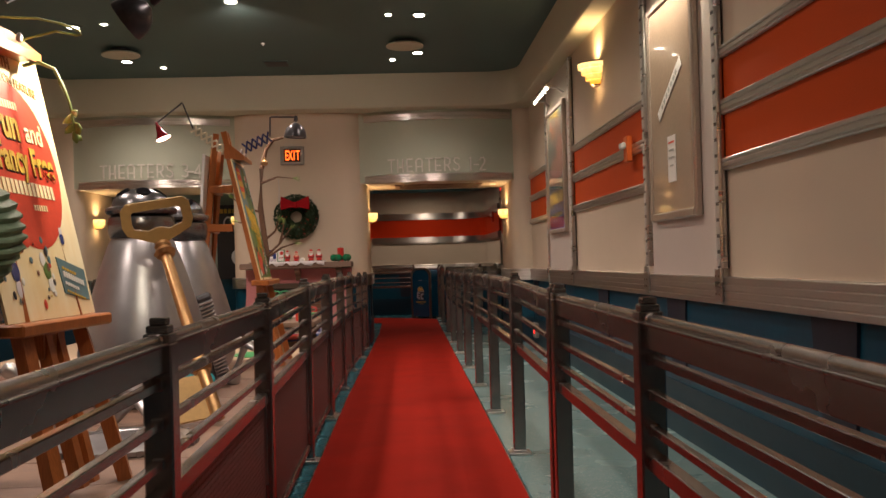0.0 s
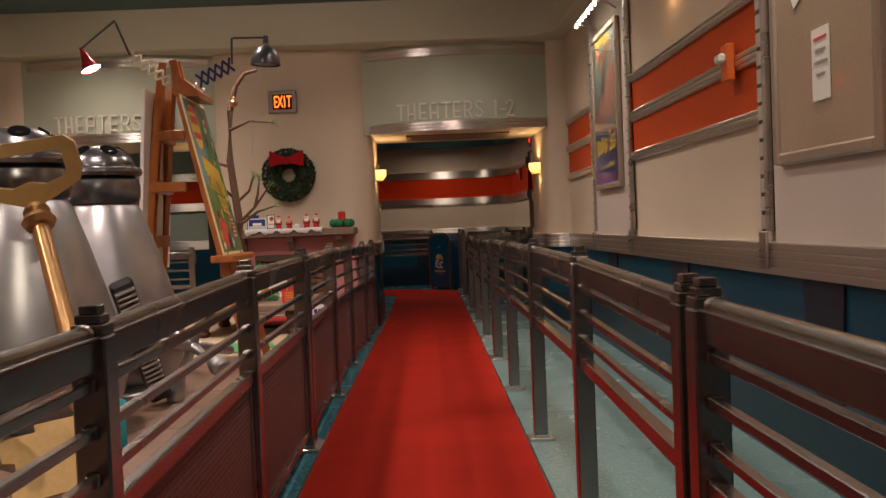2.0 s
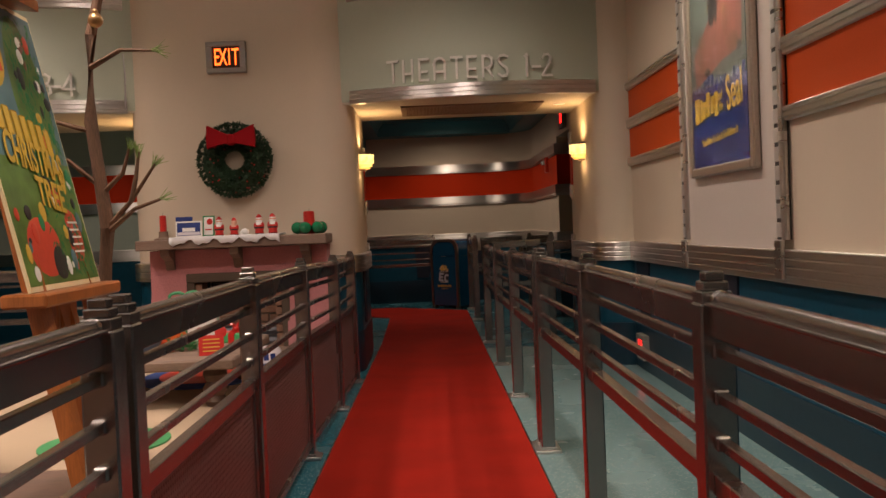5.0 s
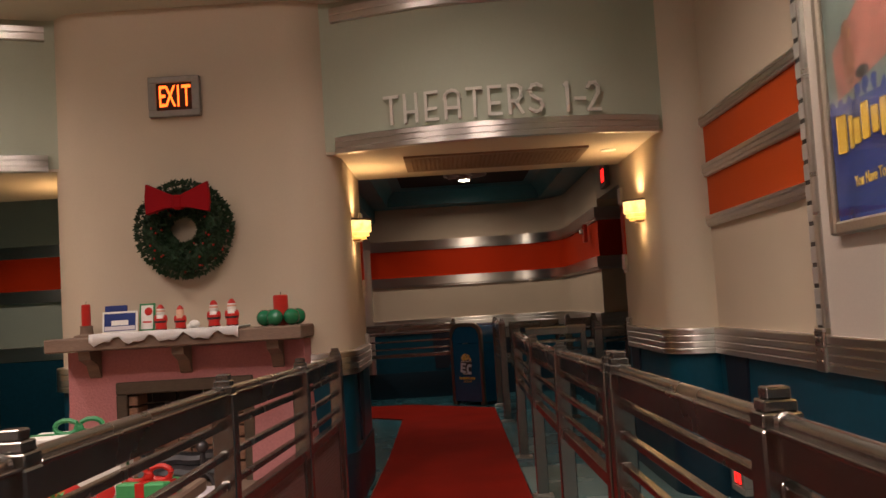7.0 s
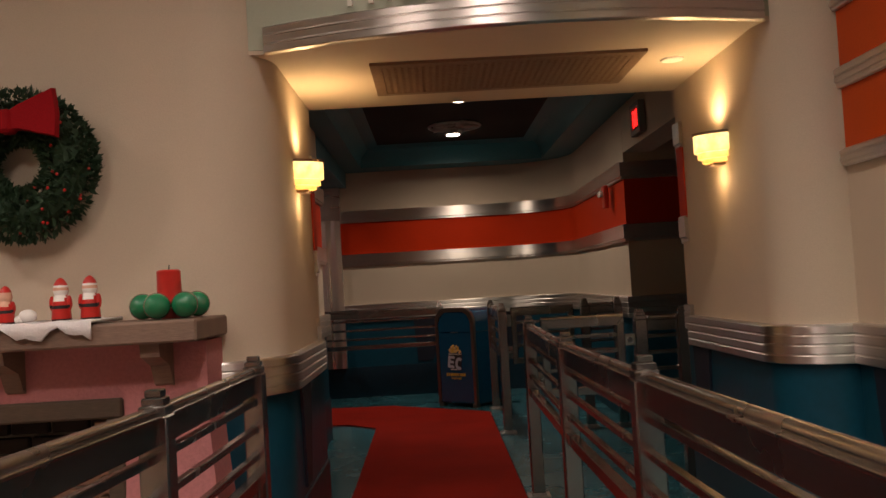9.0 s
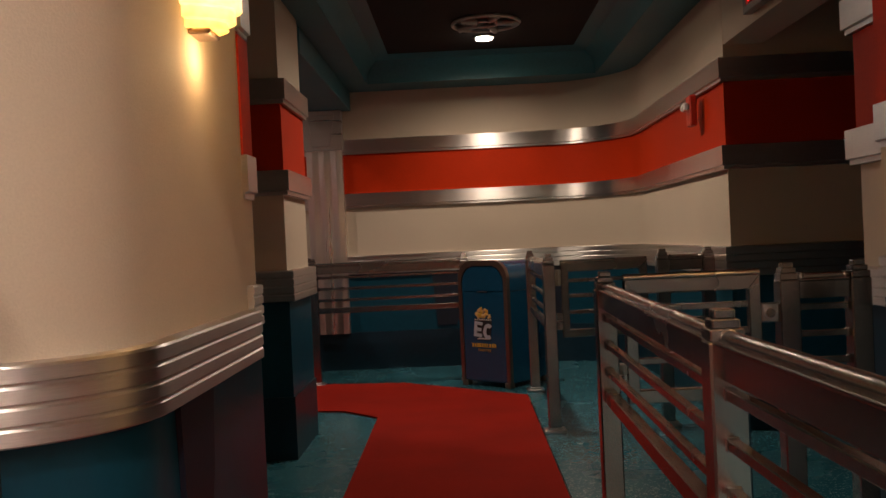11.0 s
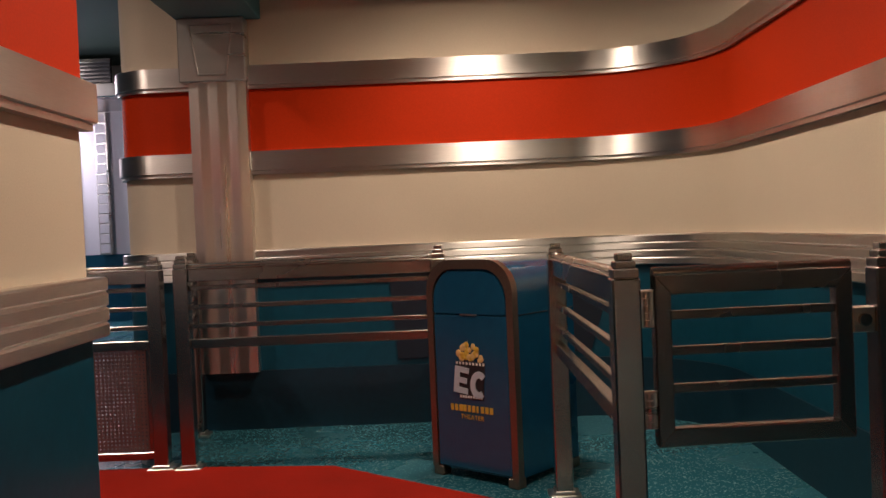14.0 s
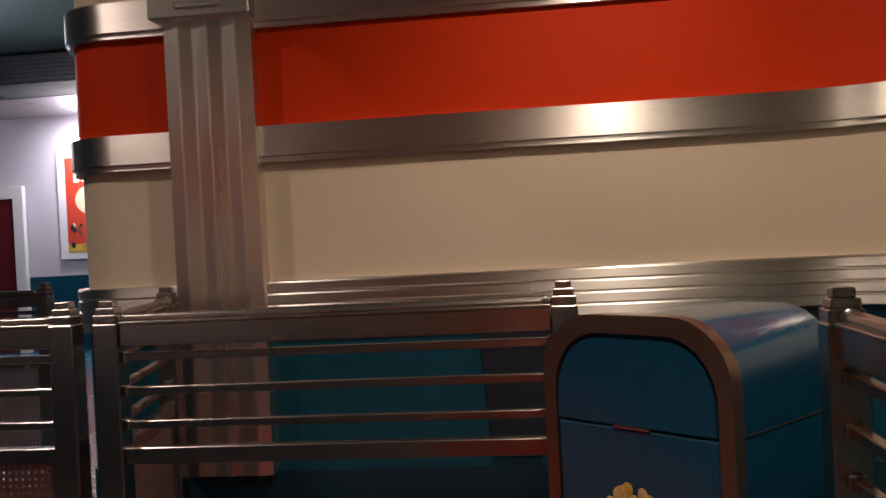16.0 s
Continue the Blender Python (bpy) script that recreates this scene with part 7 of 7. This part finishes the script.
# ---- lobby seen past the end of the back wall ----
structure("wall_far", box(B(), -12.0, -1.3, 26.0, 26.12, 0, 4), "lilac", "pale lilac-lit wall of the farther lobby", "wall")
structure("wall_far_west", box(B(), -12.1, -12.0, 15.2, 26.1, 0, 4), "lilac", "pale wall closing the farther lobby", "wall")
structure("ceiling_far", box(B(), -12.1, -0.86, 15.2, 26.1, 3.8, 3.9), "ceiling", "dark green ceiling of the farther lobby", "ceiling")
structure("bulkhead_far", box(B(), -12.0, -0.5, 15.12, 15.3, 2.7, 3.9), "ceiling", "dark bulkhead above the passage", "wall")
structure("soffit_far", box(B(), -12.0, -1.3, 24.6, 26.0, 3.12, 3.3, 0.01), "steel", "steel-edged soffit over the farther wall", "trim")
structure("wainscot_far", box(B(), -12.0, -1.3, 25.97, 25.998, 0, 1.0), "wainscot", "teal wainscot on the farther wall", "wall")
t = thing("air_vent", "dark slatted air vent above the farther soffit", "air vent", m=pose(-4.6, 24.7, 3.5))
part("backing", box(B(), -1.4, 0.9, 0.0, 0.05, -0.2, 0.15), "black", t)
for i in range(6):
    part("slat", box(B(), -1.4, 0.9, -0.03, 0.0, -0.16 + i * 0.05, -0.14 + i * 0.05), "lamp_dark", t)
t = thing("framed_poster", "white-framed red film poster under a wall lamp", "poster", m=pose(-5.25, 25.95, 1.93))
part("frame", box(B(), -0.54, 0.54, 0, 0.05, -0.72, 0.72, 0.008), "white", t, "white frame")
part("sheet", box(B(), -0.42, 0.42, -0.006, 0, -0.62, 0.62), "poster_red", t)
part("picture_field", ball(B(), (-0.02, -0.006, 0.06), 0.25, (1.1, 0.01, 0.85), 28), "poster_cream", t)
for z, n, hh in ((0.44, 6, 0.12), (0.29, 6, 0.12)):
    for k in range(n):
        x = -0.3 + k * 0.105
        part("title_bar", box(B(), x, x + 0.08, -0.014, -0.006, z + 0.006 * k, z + hh + 0.006 * k, 0.01), "poster_cream", t)
for k in range(9):
    part("caption_bar", box(B(), -0.26 + k * 0.06, -0.215 + k * 0.06, -0.012, -0.006, 0.57, 0.59), "tan_gold", t)
rnd = random.Random(12)
for k in range(70):
    low = k % 3
    x = rnd.uniform(-0.36, 0.36) if low else rnd.uniform(-0.18, 0.16)
    z = rnd.uniform(-0.55, -0.2) if low else rnd.uniform(-0.1, 0.2)
    part("picture_shape", ball(B(), (x, -0.0095, z), rnd.uniform(0.012, 0.034), (1, 0.05, rnd.uniform(0.8, 1.7)), 8), rnd.choice(("black_ink", "poster_cream", "tan_gold", "brown_ink", "poster_cream", "yellow") if low else ("black_ink", "poster_red", "black_ink", "brown_ink")), t)
part("ground_strip", box(B(), -0.42, 0.42, -0.0075, -0.006, -0.62, -0.52), "yellow", t)
t = thing("picture_lamp", "slim lit lamp bar above the framed poster", "wall lamp", m=pose(-5.25, 26.0, 2.75))
part("bar", box(B(), -0.4, 0.4, -0.12, 0.0, 0.0, 0.04, 0.005), "lilac_lit", t)
lamp("AREA", (-5.25, 25.5, 2.85), 12, (0.9, 0.86, 1), 0.5, (-5.25, 26, 1.8))
# added fill light without a fitting, brightens the farther lobby
lamp("POINT", (-5.5, 22.5, 2.9), 32, (0.95, 0.83, 0.95), 0.15)
for lx, ly, power in ((-2.3, 16.5, 46), (-4.25, 24.4, 45)):
    t = thing("far_downlight", "round lit downlight in the dark ceiling", "ceiling light", "far downlights", m=pose(lx, ly, 3.8))
    part("diffuser", lathe(B(), [(0.085, -0.004), (0.08, -0.018), (0.03, -0.022)]), "lit_bulb", t)
    part("trim_ring", lathe(B(), [(0.1, -0.001), (0.115, -0.004), (0.115, -0.01), (0.088, -0.012)]), "white", t)
    lamp("SPOT", (lx, ly, 3.74), power, WARM, 0.07, spot=140)
t = thing("film_strip_column", "lilac-lit steel wall strip beside the far poster", "column", "film strip columns")
part("backing", box(B(), -4.42, -4.24, 25.9, 25.97, 1.0, 3.1, 0.006), "steel", t)
for k in range(14):
    part("film_square", box(B(), -4.4, -4.26, 25.885, 25.9, 1.02 + k * 0.148, 1.15 + k * 0.148, 0.003), "lilac", t)
t = thing("porthole_door", "closed maroon door with a round porthole in white framing", "door", m=pose(-6.85, 25.94, 0))
part("leaf", box(B(), -0.45, 0.45, -0.02, 0.03, 0, 2.05, 0.006), "maroon", t)
bm = B()
box(bm, -0.6, -0.45, -0.05, 0.03, 0, 2.22, 0.006)
box(bm, 0.45, 0.6, -0.05, 0.03, 0, 2.22, 0.006)
box(bm, -0.45, 0.45, -0.0495, 0.03, 2.05, 2.22, 0.006)
part("door_frame", bm, "white", t)
bm = B()
tube(bm, [(0.17 * math.cos(2 * math.pi * k / 24), -0.03, 1.6 + 0.17 * math.sin(2 * math.pi * k / 24)) for k in range(25)], 0.03, seg=8)
part("porthole_ring", bm, "silver", t)
# the pane itself emits; brightness in the porthole is put into its material
part("porthole_glow", rod(B(), (0, -0.026, 1.6), (0, -0.02, 1.6), 0.16, seg=24), "lilac_lit", t)
for x in (-2.2, -3.7, -5.2):
    post_at(x, 19.4)
rail(-3.7, 19.4, -2.2, 19.4, True)
rail(-5.2, 19.4, -3.7, 19.4, True)
t = thing("low_exit_sign", "small red lit exit sign near the floor", "exit sign", m=pose(-5.4, 25.93, 0.6))
part("box", box(B(), -0.15, 0.15, 0, 0.04, -0.1, 0.1), "black", t)
letters(t, "EXIT", lambda i, n: pose(-0.09 + 0.06 * i, -0.006, -0.06, 90, 0, 0), 0.17, "exit_red", 0.003, 0.5)
